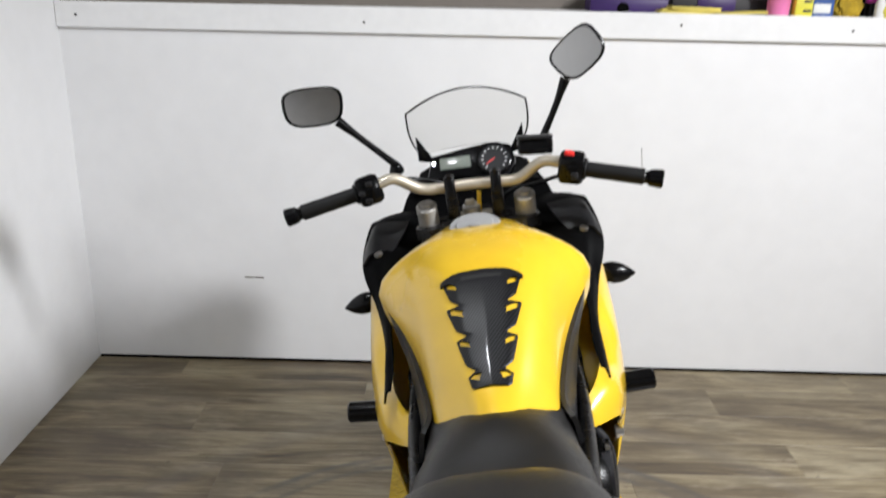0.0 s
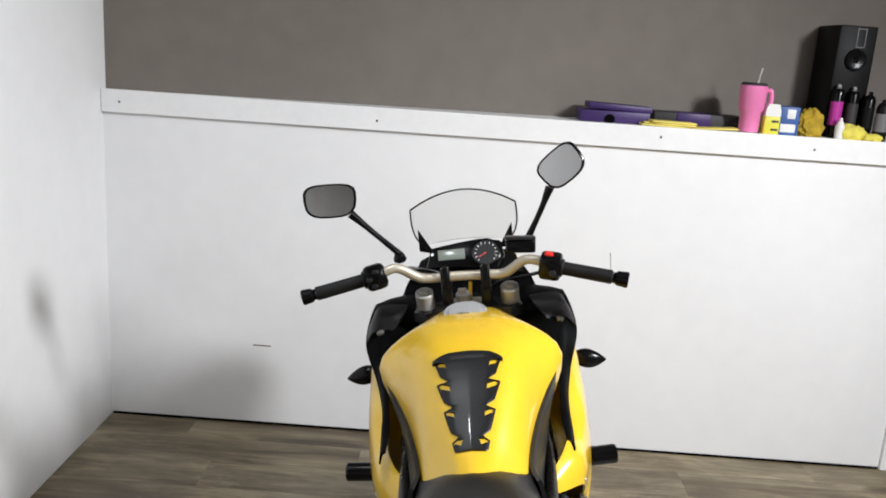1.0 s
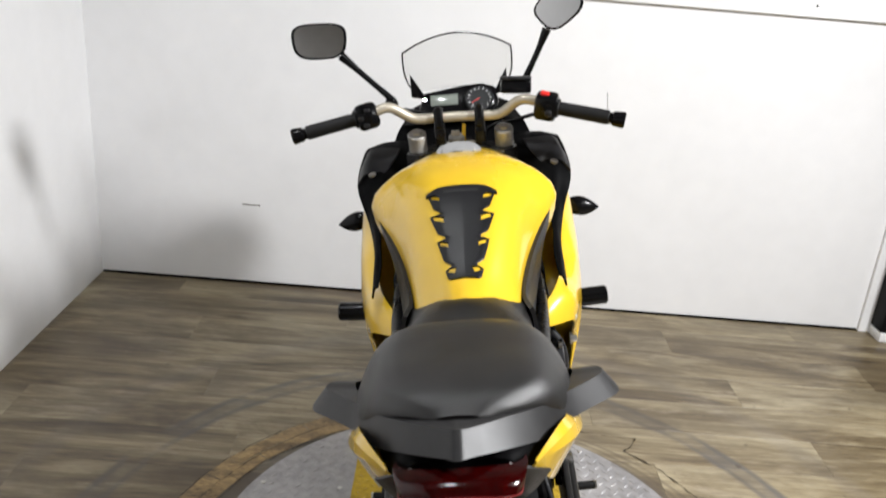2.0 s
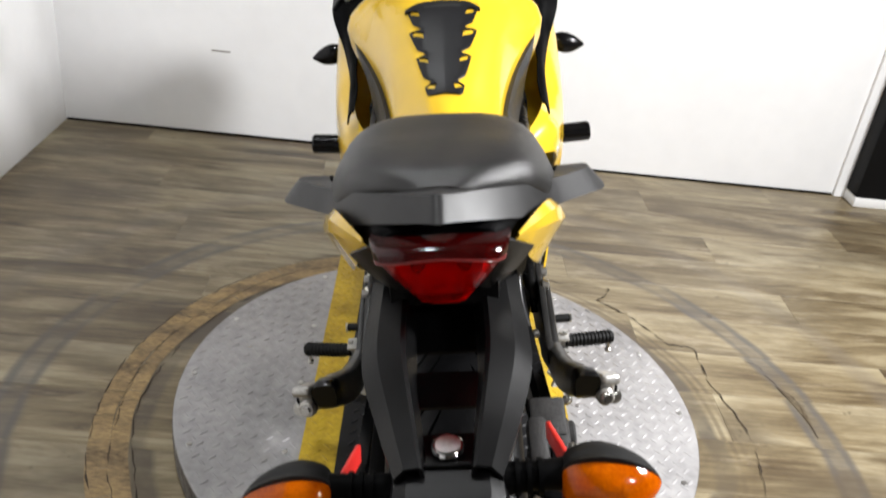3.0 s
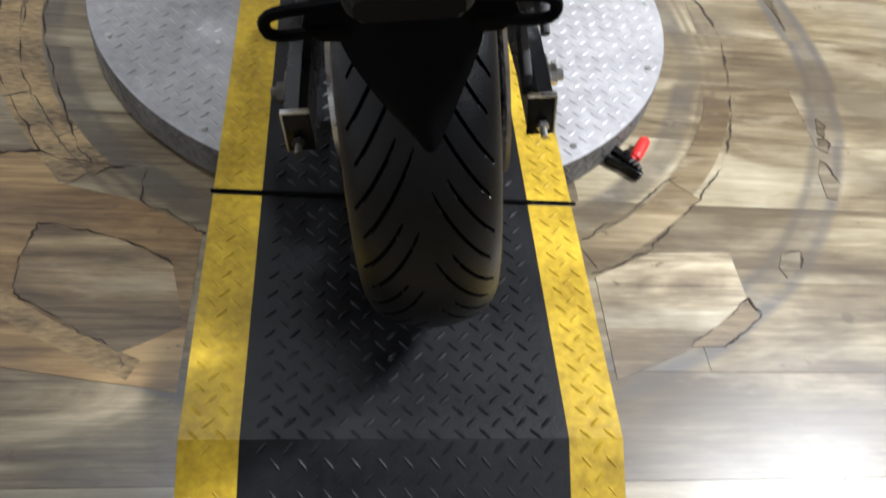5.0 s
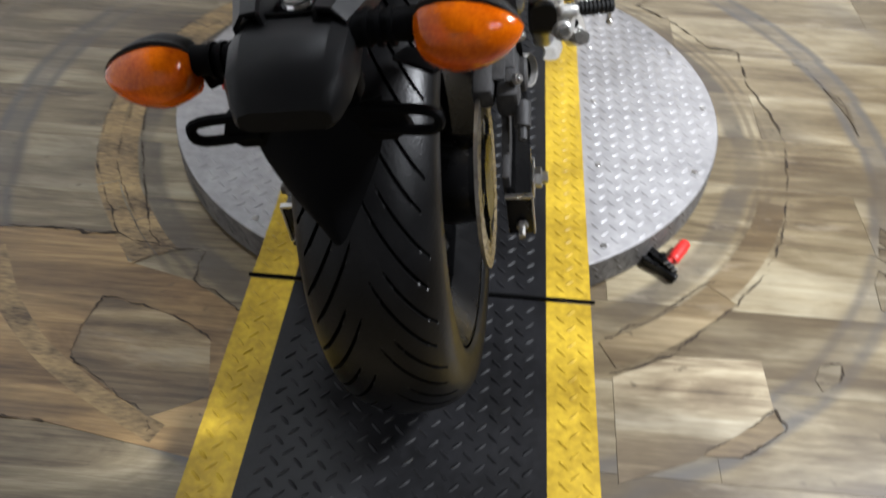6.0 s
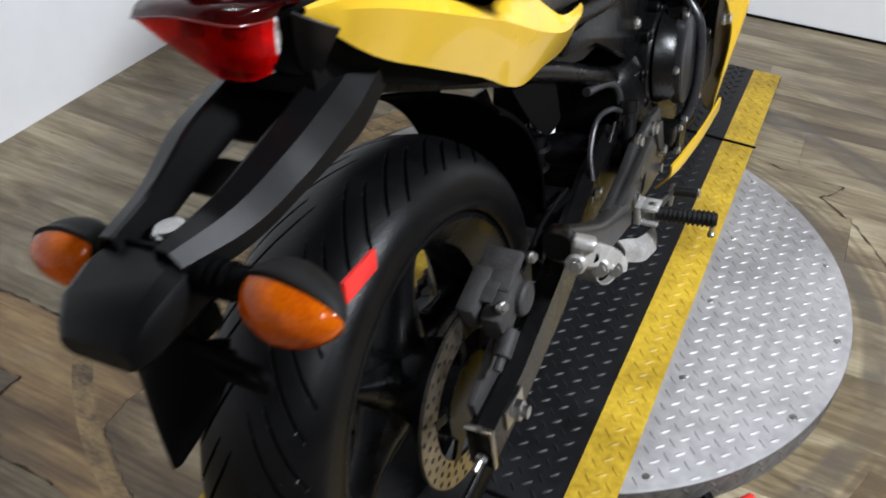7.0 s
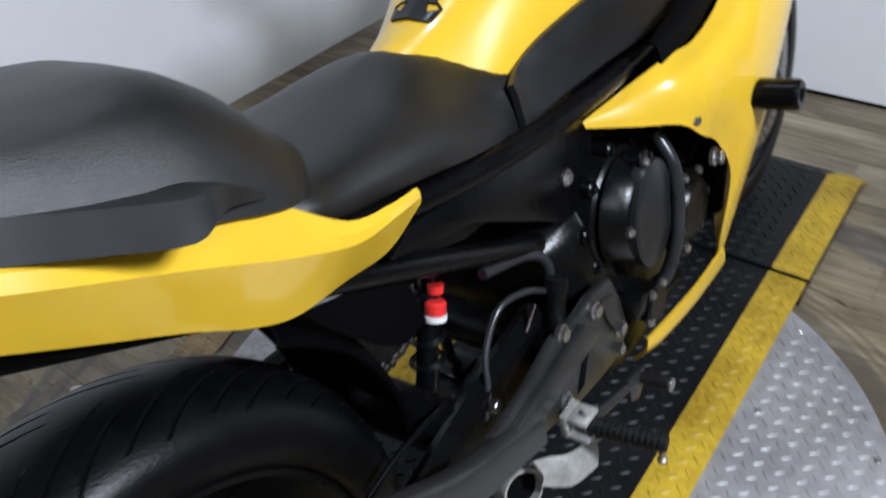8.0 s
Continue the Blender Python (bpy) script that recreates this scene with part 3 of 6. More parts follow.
for side in (-1, 1):
    part("joint_rod", tube([(CX - HALF - 0.004, side * (END_Y + 0.0035), DISC_H + 0.0015), (CX, side * (END_Y + 0.0035), DISC_H + 0.0015), (CX + HALF + 0.006, side * (END_Y + 0.0035), DISC_H + 0.0015)], 0.0034, 8), GAP, turntable, "black rubber joint across the track")
# bare plywood ring round the disc, cut into pieces, and the jigsaw seams in the floor
def arc_piece(r0, r1, a0, a1, z=0.0015, wob=0.006, segs=14):
    verts, faces = [], []
    for k in range(segs + 1):
        a = radians(a0 + (a1 - a0) * k / segs)
        for r, q in ((r0, 3.1), (r1, 7.7)):
            rr = r + wob * noise.noise(Vector((r * q, a * 6, 0.3)))
            verts.append((CX + rr * math.cos(a), rr * math.sin(a), z))
    for k in range(segs):
        faces.append((2 * k, 2 * k + 1, 2 * k + 3, 2 * k + 2))
    return verts, faces


for r0, r1, span, count in ((0.686, 0.723, 9.2, 14), (0.7255, 0.768, 6.4, 20)):
    for k in range(count):
        a0 = 97 + span * k
        part("plywood_piece", arc_piece(r0, r1, a0, a0 + span - (0.08 if k % 4 else 0.35), 0.0015 + 0.0005 * (k % 2), 0.005, 6), BAREWOOD, floor, "bare light plywood infill round the turntable")


def seam(pts, w=0.0017, n=6, z=0.0022):
    line = catmull([(x, y, z) for x, y in pts], n)
    off = Vector((5, 5, 5))
    line = [c + Vector((noise.noise(c * 31), noise.noise(c * 31 + off), 0)) * 0.006 + Vector((noise.noise(c * 140), noise.noise(c * 140 + off), 0)) * 0.0035 for c in line]
    verts, faces = [], []
    for i, c in enumerate(line):
        d = (line[min(i + 1, len(line) - 1)] - line[max(i - 1, 0)]).normalized()
        s = Vector((-d.y, d.x, 0)) * w * max(0.04, 0.55 + 1.5 * noise.noise(c * 27))
        verts += [c + s, c - s]
    for i in range(len(line) - 1):
        faces.append((2 * i, 2 * i + 1, 2 * i + 3, 2 * i + 2))
    return verts, faces


def polar(pts):
    return [(CX + r * math.cos(radians(a)), r * math.sin(radians(a))) for r, a in pts]


# outer arcs on the west, the zigzag seam on the east, cracks in the scuffed outer ring, jigsaw cuts by the ramp
WEST_BOARD = [(-0.953, -0.703), (-0.947, -0.594), (-0.824, -0.592), (-0.705, -0.600), (-0.722, -0.542), (-0.743, -0.473), (-0.635, -0.466), (-0.503, -0.469), (-0.461, -0.537), (-0.325, -0.572), (-0.219, -0.636), (-0.222, -0.93), (-0.468, -0.89), (-0.644, -0.891), (-0.701, -0.884), (-0.702, -0.750), (-0.813, -0.743), (-0.921, -0.737)]
GREY_BOARD = [(-0.478, -0.765), (-0.482, -0.680), (-0.469, -0.625), (-0.338, -0.657), (-0.256, -0.704), (-0.226, -0.818), (-0.31, -0.866), (-0.372, -0.831), (-0.425, -0.797)]
OUTER_BITS = (
    [(0.942, -16.8), (0.960, -18.2), (0.958, -20.2), (0.943, -20.0)],
    [(0.945, -20.6), (0.967, -20.9), (0.966, -23.0), (0.944, -22.8)],
    [(0.950, -24.9), (0.968, -25.5), (0.994, -27.8), (0.997, -30.6), (0.978, -31.0), (0.952, -27.4)],
    [(0.948, -43.0), (0.972, -41.2), (0.988, -43.3), (0.981, -45.6), (0.960, -45.0)],
    [(0.935, 14.0), (0.948, 12.8), (0.962, 9.0), (0.946, 4.0), (0.940, 9.0)])
for pts, w in (
    (polar([(0.772, 96), (0.774, 120), (0.77, 145), (0.77, 170), (0.768, 195), (0.76, 218)]), 0.0017),
    (polar([(0.7245, 98), (0.7235, 130), (0.7245, 165), (0.7240, 195), (0.726, 218)]), 0.0012),
    (polar([(0.684, 100), (0.682, 140), (0.684, 180), (0.69, 215), (0.708, 224)]), 0.0017),
    (polar([(0.735, 74), (0.748, 66), (0.782, 57), (0.842, 51)]), 0.0024),
    (polar([(0.842, 51), (0.797, 50.3), (0.757, 50.6)]), 0.0022),
    (polar([(0.757, 50.6), (0.760, 41.6), (0.753, 30.4)]), 0.0024),
    (polar([(0.753, 30.4), (0.785, 29), (0.813, 27.4)]), 0.0022),
    (polar([(0.813, 27.4), (0.768, 20), (0.755, 17), (0.760, 6), (0.762, -3), (0.757, -16), (0.766, -25), (0.774, -34), (0.772, -43), (0.772, -50), (0.786, -56), (0.780, -64.5)]), 0.0020),
    (polar([(0.712, -41), (0.700, -45), (0.707, -53), (0.705, -58), (0.708, -62.5)]), 0.0014),
    (polar([(0.918, 21.3), (0.938, 19), (0.934, 14), (0.948, 9), (0.940, 2)]), 0.0014),
    (polar([(0.965, -61.1), (0.960, -57.2), (0.958, -51.3)]), 0.0018),
    (polar([(0.958, -51.3), (0.992, -52.1), (0.993, -55.2), (0.996, -58.4)]), 0.0018),
    (WEST_BOARD[:2], 0.0028), (WEST_BOARD[1:4], 0.0030), (WEST_BOARD[3:6], 0.0036), (WEST_BOARD[5:8], 0.0030),
    (WEST_BOARD[15:], 0.0020), (WEST_BOARD[14:16], 0.0038), (WEST_BOARD[12:15], 0.0024),
    ([(-0.503, -0.469), (-0.481, -0.475), (-0.415, -0.489), (-0.328, -0.497)], 0.0018),
    ([(-0.328, -0.497), (-0.325, -0.53), (-0.324, -0.571)], 0.0018),
    ([(-0.324, -0.571), (-0.27, -0.602), (-0.214, -0.640)], 0.0018),
    (GREY_BOARD[:3], 0.0014), (GREY_BOARD[2:5], 0.0017), ([GREY_BOARD[0], GREY_BOARD[8], GREY_BOARD[7], GREY_BOARD[6], (-0.303, -0.908)], 0.0019),
    ([(-0.668, -0.90), (-0.614, -0.954), (-0.537, -1.001)], 0.0024),
):
    part("seam", seam(pts, w, n=22), CRACK, floor, "dark jigsaw seam in the floor", 0)
for pts in OUTER_BITS:
    part("filler_patch", plate(polar(pts), "z", 0.0006, 0.0016, 0), DARKFILL, floor, "small grey filler patch in the floor", 0)
    part("seam", seam(polar(pts[:3]), 0.0022, n=14), CRACK, floor, "dark jigsaw seam in the floor", 0)
part("filler_patch", plate(polar([(0.966, -61.1), (0.961, -57.2), (0.959, -51.6), (0.991, -52.3), (0.992, -55.2), (0.995, -57.9)]), "z", 0.0006, 0.0016, 0), TANFILL, floor, "small tan filler patch in the floor", 0)
for a0, a1, r0, r1 in ((-18, -42, 0.704, 0.758), (-42.1, -63.5, 0.710, 0.771)):
    part("plywood_piece", arc_piece(r0, r1, a0, a1, 0.0014, 0.004, 12), TANFILL, floor, "tan infill between two floor seams")
part("plank_patch", plate(polar([(0.784, -64.6), (0.790, -55.8), (0.878, -47.4), (0.957, -51.5), (0.963, -58), (0.969, -62), (0.966, -69.8)]), "z", 0.0005, 0.0012, 0), PALEBOARD, floor, "pale blank board patch beside the ramp", 0)
part("plank_patch", plate(WEST_BOARD, "z", 0.0004, 0.0012, 0), WARMBOARD, floor, "worn orange-brown board let into the floor beside the ramp", 0)
part("plank_patch", plate(GREY_BOARD, "z", 0.0008, 0.0014, 0), GREYFILL, floor, "scratched greyish board patch beside the ramp", 0)
part("worn_strip", arc_piece(0.955, 0.992, -147, -113, 0.0013, 0.014, 26), BAREWOOD, floor, "pale worn strip curving over the brown board")


# ---- the motorcycle: leaning on its side stand ----
bike = thing("motorcycle", (0.1438, 0.003, DISC_H + 0.007), "yellow and black sport motorcycle leaning on its side stand", "motorcycle")
bike.matrix_basis = Matrix.Translation((0.1438, 0.003, DISC_H + 0.007)) @ Matrix.Rotation(radians(-9.25), 4, "Y") @ Matrix.Rotation(radians(-0.35), 4, "Z")
RA, FA = Vector((0, -0.703, 0.312)), Vector((0, 0.805, 0.302))


def both(name, geo, material, label="", smooth=35, parent=None):
    return [part(name, g, material, parent or bike, label, smooth) for g in (geo, flipped(geo))]


def tyre_geo(centre, outer, half, segs, across, depth=0.005):
    """A round-shouldered road tyre; its mesh is sheared so that the curved tread grooves run along it."""
    prof = []
    for k in range(across + 1):
        a = radians(-90 + 180 * k / across)
        prof.append((half * math.sin(a), outer - half * 0.62 * (1 - math.cos(a))))
    deep, low_r = prof[0][1] - 0.229, outer - half * 0.62
    wall = [(half * w, low_r - deep * f) for f, w in ((1.0, 0.90), (0.9, 0.95), (0.78, 0.975), (0.5, 1.0), (0.25, 1.005))]
    prof = [(-x, r) for x, r in wall] + prof + [(x, r) for x, r in reversed(wall)]
    step = segs // 22
    verts, faces, low = [], [], []
    for s in range(segs):
        for x, r in prof:
            side, ax = (1 if x >= 0 else -1), abs(x) / half
            t = 2 * math.pi * s / segs + 0.50 * ax ** 0.8
            shift = 0 if side > 0 else step // 2
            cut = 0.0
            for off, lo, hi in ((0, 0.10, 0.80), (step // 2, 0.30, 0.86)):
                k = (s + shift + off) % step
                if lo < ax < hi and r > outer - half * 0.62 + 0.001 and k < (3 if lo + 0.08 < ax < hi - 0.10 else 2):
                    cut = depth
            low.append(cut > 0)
            r -= cut
            verts.append(centre + Vector((x, -r * math.sin(t), r * math.cos(t))))
    k = len(prof)
    for s in range(segs):
        q = (s + 1) % segs
        for j in range(k - 1):
            faces.append((s * k + j, s * k + j + 1, q * k + j + 1, q * k + j))
    return verts, faces, low


def rim_geo(centre, half, hub_half):
    prof = [(-half, 0.219), (-half, 0.225), (-half + 0.006, 0.228), (-half + 0.012, 0.214), (-half * 0.45, 0.190), (half * 0.45, 0.190), (half - 0.012, 0.214), (half - 0.006, 0.228), (half, 0.225), (half, 0.219), (half - 0.012, 0.205), (half * 0.5, 0.180), (-half * 0.5, 0.180), (-half + 0.012, 0.205)]
    return revolve(prof, centre, 72)


def spoke_geo(centre, k, count=5):
    geos = []
    a = 2 * math.pi * k / count + 0.25
    rows = []
    for f, w, d in ((0.040, 0.036, 0.040), (0.065, 0.031, 0.036), (0.10, 0.020, 0.026), (0.15, 0.016, 0.022), (0.190, 0.024, 0.028)):
        b = a + 0.10 * f / 0.188
        c = centre + Vector((0, f * math.sin(b), f * math.cos(b)))
        t = Vector((0, math.cos(b), -math.sin(b)))
        rows.append([c + t * w + Vector((d * 0.6, 0, 0)), c + Vector((d, 0, 0)), c - t * w + Vector((d * 0.6, 0, 0)), c - t * w - Vector((d * 0.6, 0, 0)), c - Vector((d, 0, 0)), c + t * w - Vector((d * 0.6, 0, 0))])
    geos.append(loft(rows, 3))
    return join(*geos)


def drilled_disc(centre, x, r0, r1, rows, cells, thick=0.005):
    """A brake disc with round holes through it."""
    verts, faces = [], []

    def P(r, a, dx):
        return centre + Vector((x + dx, r * math.sin(a), r * math.cos(a)))

    for i in range(rows):
        ra, rb = r0 + (r1 - r0) * i / rows, r0 + (r1 - r0) * (i + 1) / rows
        for c in range(cells):
            a0, a1 = 2 * math.pi * (c + 0.33 * i) / cells, 2 * math.pi * (c + 1 + 0.33 * i) / cells
            am, rm = (a0 + a1) / 2, (ra + rb) / 2
            outer = [(ra, a0), (ra, am), (ra, a1), (rm, a1), (rb, a1), (rb, am), (rb, a0), (rm, a0)]
            hr = 0.0042 if (c + i) % 2 == 0 else 0.0
            k = len(verts)
            for dx in (-thick / 2, thick / 2):
                verts.extend(P(r, a, dx) for r, a in outer)
                if hr:
                    for r, a in outer:
                        d = Vector(((r - rm), (a - am) * rm))
                        d.normalize()
                        verts.append(P(rm + d.x * hr, am + d.y * hr / rm, dx))
            if hr:
                for q in range(8):
                    w = (q + 1) % 8
                    faces += [(k + q, k + w, k + 8 + w, k + 8 + q), (k + 16 + q, k + 24 + q, k + 24 + w, k + 16 + w), (k + 8 + q, k + 8 + w, k + 24 + w, k + 24 + q)]
                base, step = k, 16
            else:
                faces += [tuple(k + q for q in range(8)), tuple(k + 8 + q for q in range(7, -1, -1))]
                base, step = k, 8
            edge = []
            if i == 0:
                edge += [(0, 1), (1, 2)]
            if i == rows - 1:
                edge += [(4, 5), (5, 6)]
            for q, w in edge:
                faces.append((base + q, base + w, base + step + w, base + step + q))
    return verts, faces


def wheel(name, centre, half, outer, rim_half, segs):
    w = part(name, rim_geo(centre, rim_half, 0.05), BLACKMET, bike, "black cast five-spoke wheel")
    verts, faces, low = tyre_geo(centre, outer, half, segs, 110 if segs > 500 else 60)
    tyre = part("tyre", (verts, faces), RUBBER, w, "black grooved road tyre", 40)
    # near-black on the groove floors: the tread's recess shade put into colour
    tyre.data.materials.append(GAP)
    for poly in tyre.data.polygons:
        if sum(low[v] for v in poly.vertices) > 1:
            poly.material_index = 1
    for k in range(5):
        part("spoke", spoke_geo(centre, k), BLACKMET, w)
    part("hub", join(revolve([(-0.075, 0.018), (-0.075, 0.04), (-0.055, 0.052), (0.0, 0.048), (0.055, 0.062), (0.085, 0.058), (0.085, 0.018)], centre, 40)), BLACKMET, w)
    return w


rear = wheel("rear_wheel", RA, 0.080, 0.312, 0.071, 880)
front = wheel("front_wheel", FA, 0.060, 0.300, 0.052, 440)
part("brake_disc", drilled_disc(RA, 0.103, 0.085, 0.122, 3, 60), DISCMAT, rear, "drilled steel brake disc")
part("disc_carrier", join(*[spoke for spoke in [loft([[RA + Vector((0.103 + dx, r * math.sin(a + t), r * math.cos(a + t))) for dx, t in ((-0.003, -w), (0.003, -w), (0.003, w), (-0.003, w))] for r, w in ((0.05, 0.25), (0.07, 0.10), (0.088, 0.09))], 0) for a in [2 * math.pi * k / 5 for k in range(5)]]], cyl(RA + Vector((0.085, 0, 0)), RA + Vector((0.108, 0, 0)), 0.058, segs=32)), BLACKMET, rear)
for s in (-1, 1):
    part("brake_disc", drilled_disc(FA, 0.075 * s, 0.11, 0.148, 3, 60), DISCMAT, front, "drilled steel brake disc")
    part("disc_carrier", cyl(FA + Vector((0.072 * s, 0, 0)), FA + Vector((0.078 * s, 0, 0)), 0.112, segs=32), BLACKMET, front)
part("sprocket", cyl(RA + Vector((-0.098, 0, 0)), RA + Vector((-0.104, 0, 0)), 0.10, segs=46), STEEL, rear)

# swingarm
def arm(s):
    rows = []
    for y, z, h, x in ((-0.16, 0.355, 0.050, 0.112), (-0.30, 0.345, 0.044, 0.118), (-0.50, 0.325, 0.036, 0.138), (-0.66, 0.308, 0.030, 0.148), (-0.762, 0.299, 0.029, 0.150)):
        hx = 0.015
        rows.append([(s * (x - hx), y, z - h), (s * (x - hx), y, z + h), (s * (x - hx * 0.3), y, z + h + 0.004), (s * (x + hx), y, z + h - 0.004), (s * (x + hx), y, z - h + 0.003), (s * (x + hx * 0.3), y, z - h - 0.002)])
    return loft(rows, 0)


swing = part("swingarm", join(arm(1), arm(-1), tube([(-0.12, -0.34, 0.35), (0, -0.35, 0.36), (0.12, -0.34, 0.35)], 0.035, 12), cyl((-0.14, -0.17, 0.355), (0.14, -0.17, 0.355), 0.03)), BLACKMET, bike, "black box-section swingarm", 25)
for s in (-1, 1):
    part("end_cap", box((s * 0.150, -0.765, 0.299), (0.034, 0.006, 0.062), 0.002), BLACKMET, swing)
    part("cap_edge", join(box((s * 0.150, -0.766, 0.331), (0.036, 0.008, 0.004), 0.001), box((s * 0.167, -0.766, 0.300), (0.003, 0.008, 0.062), 0.001)), STEEL, swing, "bright steel edge of the end cap")
    # left fixings take the darker steel: that side's shade put into the material
    fixing = STEEL if s > 0 else CHAINMAT
    part("adjuster_bolt", join(cyl((s * 0.152, -0.768, 0.288), (s * 0.152, -0.792, 0.285), 0.0045, segs=10), cyl((s * 0.152, -0.770, 0.288), (s * 0.152, -0.777, 0.287), 0.008, segs=6)), fixing, swing)
    part("axle_plate", box((s * 0.166, -0.702, 0.309), (0.004, 0.05, 0.03), 0.001), fixing, swing)
    part("axle_nut", join(cyl((s * 0.166, -0.703, 0.309), (s * 0.178, -0.703, 0.309), 0.014, segs=6, bevel=0.001), cyl((s * 0.178, -0.703, 0.309), (s * 0.186, -0.703, 0.309), 0.008, segs=14)), fixing, swing)

SHIFT = Vector((0.012, -0.012, 0.022))
# rear brake caliper over the disc
cal = part("rear_caliper", box((0.128, -0.640, 0.405), (0.030, 0.078, 0.050), 0.009, (18, 0, 0)), DUSTY, bike, "dusty black rear brake caliper")
part("inner_half", box((0.098, -0.648, 0.418), (0.028, 0.070, 0.038), 0.008, (18, 0, 0)), DUSTY, cal)
part("bridge", box((0.114, -0.617, 0.438), (0.050, 0.058, 0.014), 0.005, (25, 0, 0)), DUSTY, cal)
part("pad_spring", box((0.114, -0.652, 0.432), (0.024, 0.030, 0.004), 0.001, (18, 0, 0)), DUSTY, cal)
part("slide_pin", join(cyl((0.145, -0.660, 0.387), (0.145, -0.690, 0.370), 0.011, segs=14), cyl((0.145, -0.690, 0.370), (0.145, -0.706, 0.362), 0.006, segs=10)), DUSTY, cal)
part("piston_cover", cyl((0.138, -0.620, 0.405), (0.152, -0.620, 0.405), 0.022, segs=20, bevel=0.003), DUSTY, cal)
part("caliper_bracket", plate([(-0.59, 0.43), (-0.57, 0.40), (-0.65, 0.32), (-0.73, 0.29), (-0.74, 0.33), (-0.68, 0.36)], "x", 0.122, 0.010), DUSTY, cal)
for p in ((0.145, -0.586, 0.442), (0.142, -0.67, 0.43)):
    part("bolt", bolt(p, (1, -0.3, 0.4), 0.0055), STEEL, cal)
part("brake_hose", tube([(0.108, -0.600, 0.420), (0.098, -0.53, 0.362), (0.090, -0.42, 0.372), (0.092, -0.33, 0.372)], 0.0035), GLOSSBK, cal)

SHIFT = Vector((0, 0, 0))
# chain on the left
for z0, z1 in ((0.41, 0.385), (0.21, 0.30)):
    links = []
    for k in range(46):
        f = k / 45
        y, z = -0.705 + f * 0.52, z0 + (z1 - z0) * f
        links.append(box((-0.101, y, z), (0.016 if k % 2 else 0.010, 0.0135, 0.013), 0.003, None, 1))
    part("chain", join(*links), CHAINMAT, bike, "oily drive chain")
part("chain_guard", shell([[(-0.085, -0.30, 0.43), (-0.115, -0.30, 0.425), (-0.12, -0.30, 0.40)], [(-0.085, -0.50, 0.44), (-0.115, -0.50, 0.438), (-0.12, -0.50, 0.41)], [(-0.085, -0.70, 0.435), (-0.115, -0.70, 0.432), (-0.12, -0.70, 0.405)]], 0.003), PLASTIC, bike)

SHIFT = Vector((0, 0.02, 0))
# inner mudguard: a black sheet from under the seat down in front of the rear tyre
ctrl = []
for y, z, w in ((-0.505, 0.605, 0.088), (-0.470, 0.580, 0.090), (-0.425, 0.530, 0.092), (-0.392, 0.455, 0.090), (-0.380, 0.370, 0.085)):
    ctrl.append([Vector((x * w, y - 0.030 * abs(x) ** 3, z)) for x in (-1, -0.85, -0.4, 0, 0.4, 0.85, 1)])
part("inner_mudguard", shell(ctrl, 0.004), PLASTIC, bike, "matt black inner mudguard")
both("side_shield", shell([[(0.092, -0.50, 0.62), (0.094, -0.43, 0.60), (0.096, -0.37, 0.585)], [(0.092, -0.46, 0.565), (0.094, -0.41, 0.545), (0.096, -0.36, 0.54)], [(0.091, -0.42, 0.52), (0.093, -0.39, 0.50), (0.095, -0.352, 0.505)]], 0.003), PLASTIC, "black side shield")

SHIFT = Vector((0, 0.045, -0.012))
# ---- engine and frame ----
part("crankcase", loft([[(x * w, y, z) for x, z in ((1, zt - 0.03), (0.7, zt), (-0.7, zt), (-1, zt - 0.03), (-1, zb + 0.04), (-0.6, zb), (0.6, zb), (1, zb + 0.04))] for y, w, zt, zb in ((-0.17, 0.11, 0.48, 0.30), (-0.10, 0.135, 0.50, 0.20), (0.05, 0.135, 0.48, 0.16), (0.18, 0.125, 0.42, 0.17), (0.24, 0.10, 0.36, 0.20))], 2), ENGINE, bike, "black crankcase")
cyls = part("cylinder_block", loft([[(x * 0.165, y0 + dy, z) for x, dy in ((1, 0.07), (1, -0.07), (-1, -0.07), (-1, 0.07))] for y0, z in ((0.10, 0.42), (0.13, 0.52), (0.155, 0.60), (0.17, 0.66))], 0), ENGINE, bike, "black cylinder block", 20)
for k in range(7):
    z = 0.46 + 0.022 * k
    part("fin", box((0, 0.11 + (z - 0.42) * 0.28, z), (0.345, 0.155, 0.004), 0.0015, None, 1), ENGINE, cyls)
SHIFT = Vector((0, 0, 0))
CLUTCH = Vector((0, 0.035, 0.445))
clutch = part("clutch_cover", join(cyl(CLUTCH + Vector((0.09, 0, 0)), CLUTCH + Vector((0.142, 0, 0)), 0.090, 0.087, 48, 0.004), cyl(CLUTCH + Vector((0.138, 0, 0)), CLUTCH + Vector((0.176, 0.002, 0)), 0.081, 0.071, 48, 0.006)), ENGINE, bike, "round black clutch cover")
part("cover_face", loft([[(x, 0.040 + 0.058 * q * math.cos(t), 0.440 + 0.082 * q * math.sin(t)) for t in [2 * math.pi * k / 24 for k in range(24)]] for x, q in ((0.170, 1.0), (0.186, 0.97), (0.189, 0.90))], 0), COVER, clutch, "brushed dark grey outer face")
for k in range(9):
    t = 2 * math.pi * k / 9 + 0.28
    p = CLUTCH + Vector((0.139, 0.091 * math.cos(t), 0.091 * math.sin(t)))
    part("bolt_boss", join(cyl(p - Vector((0.04, 0, 0)), p, 0.011, segs=14, bevel=0.002), bolt(p, (1, 0, 0), 0.0055, 0.005)), BLACKMET, clutch)
for y, z in ((-0.022, 0.447), (0.03, 0.524), (0.085, 0.40)):
    part("bolt", bolt((0.182, y, z), (1, 0, 0), 0.0055, 0.005), STEEL, clutch)
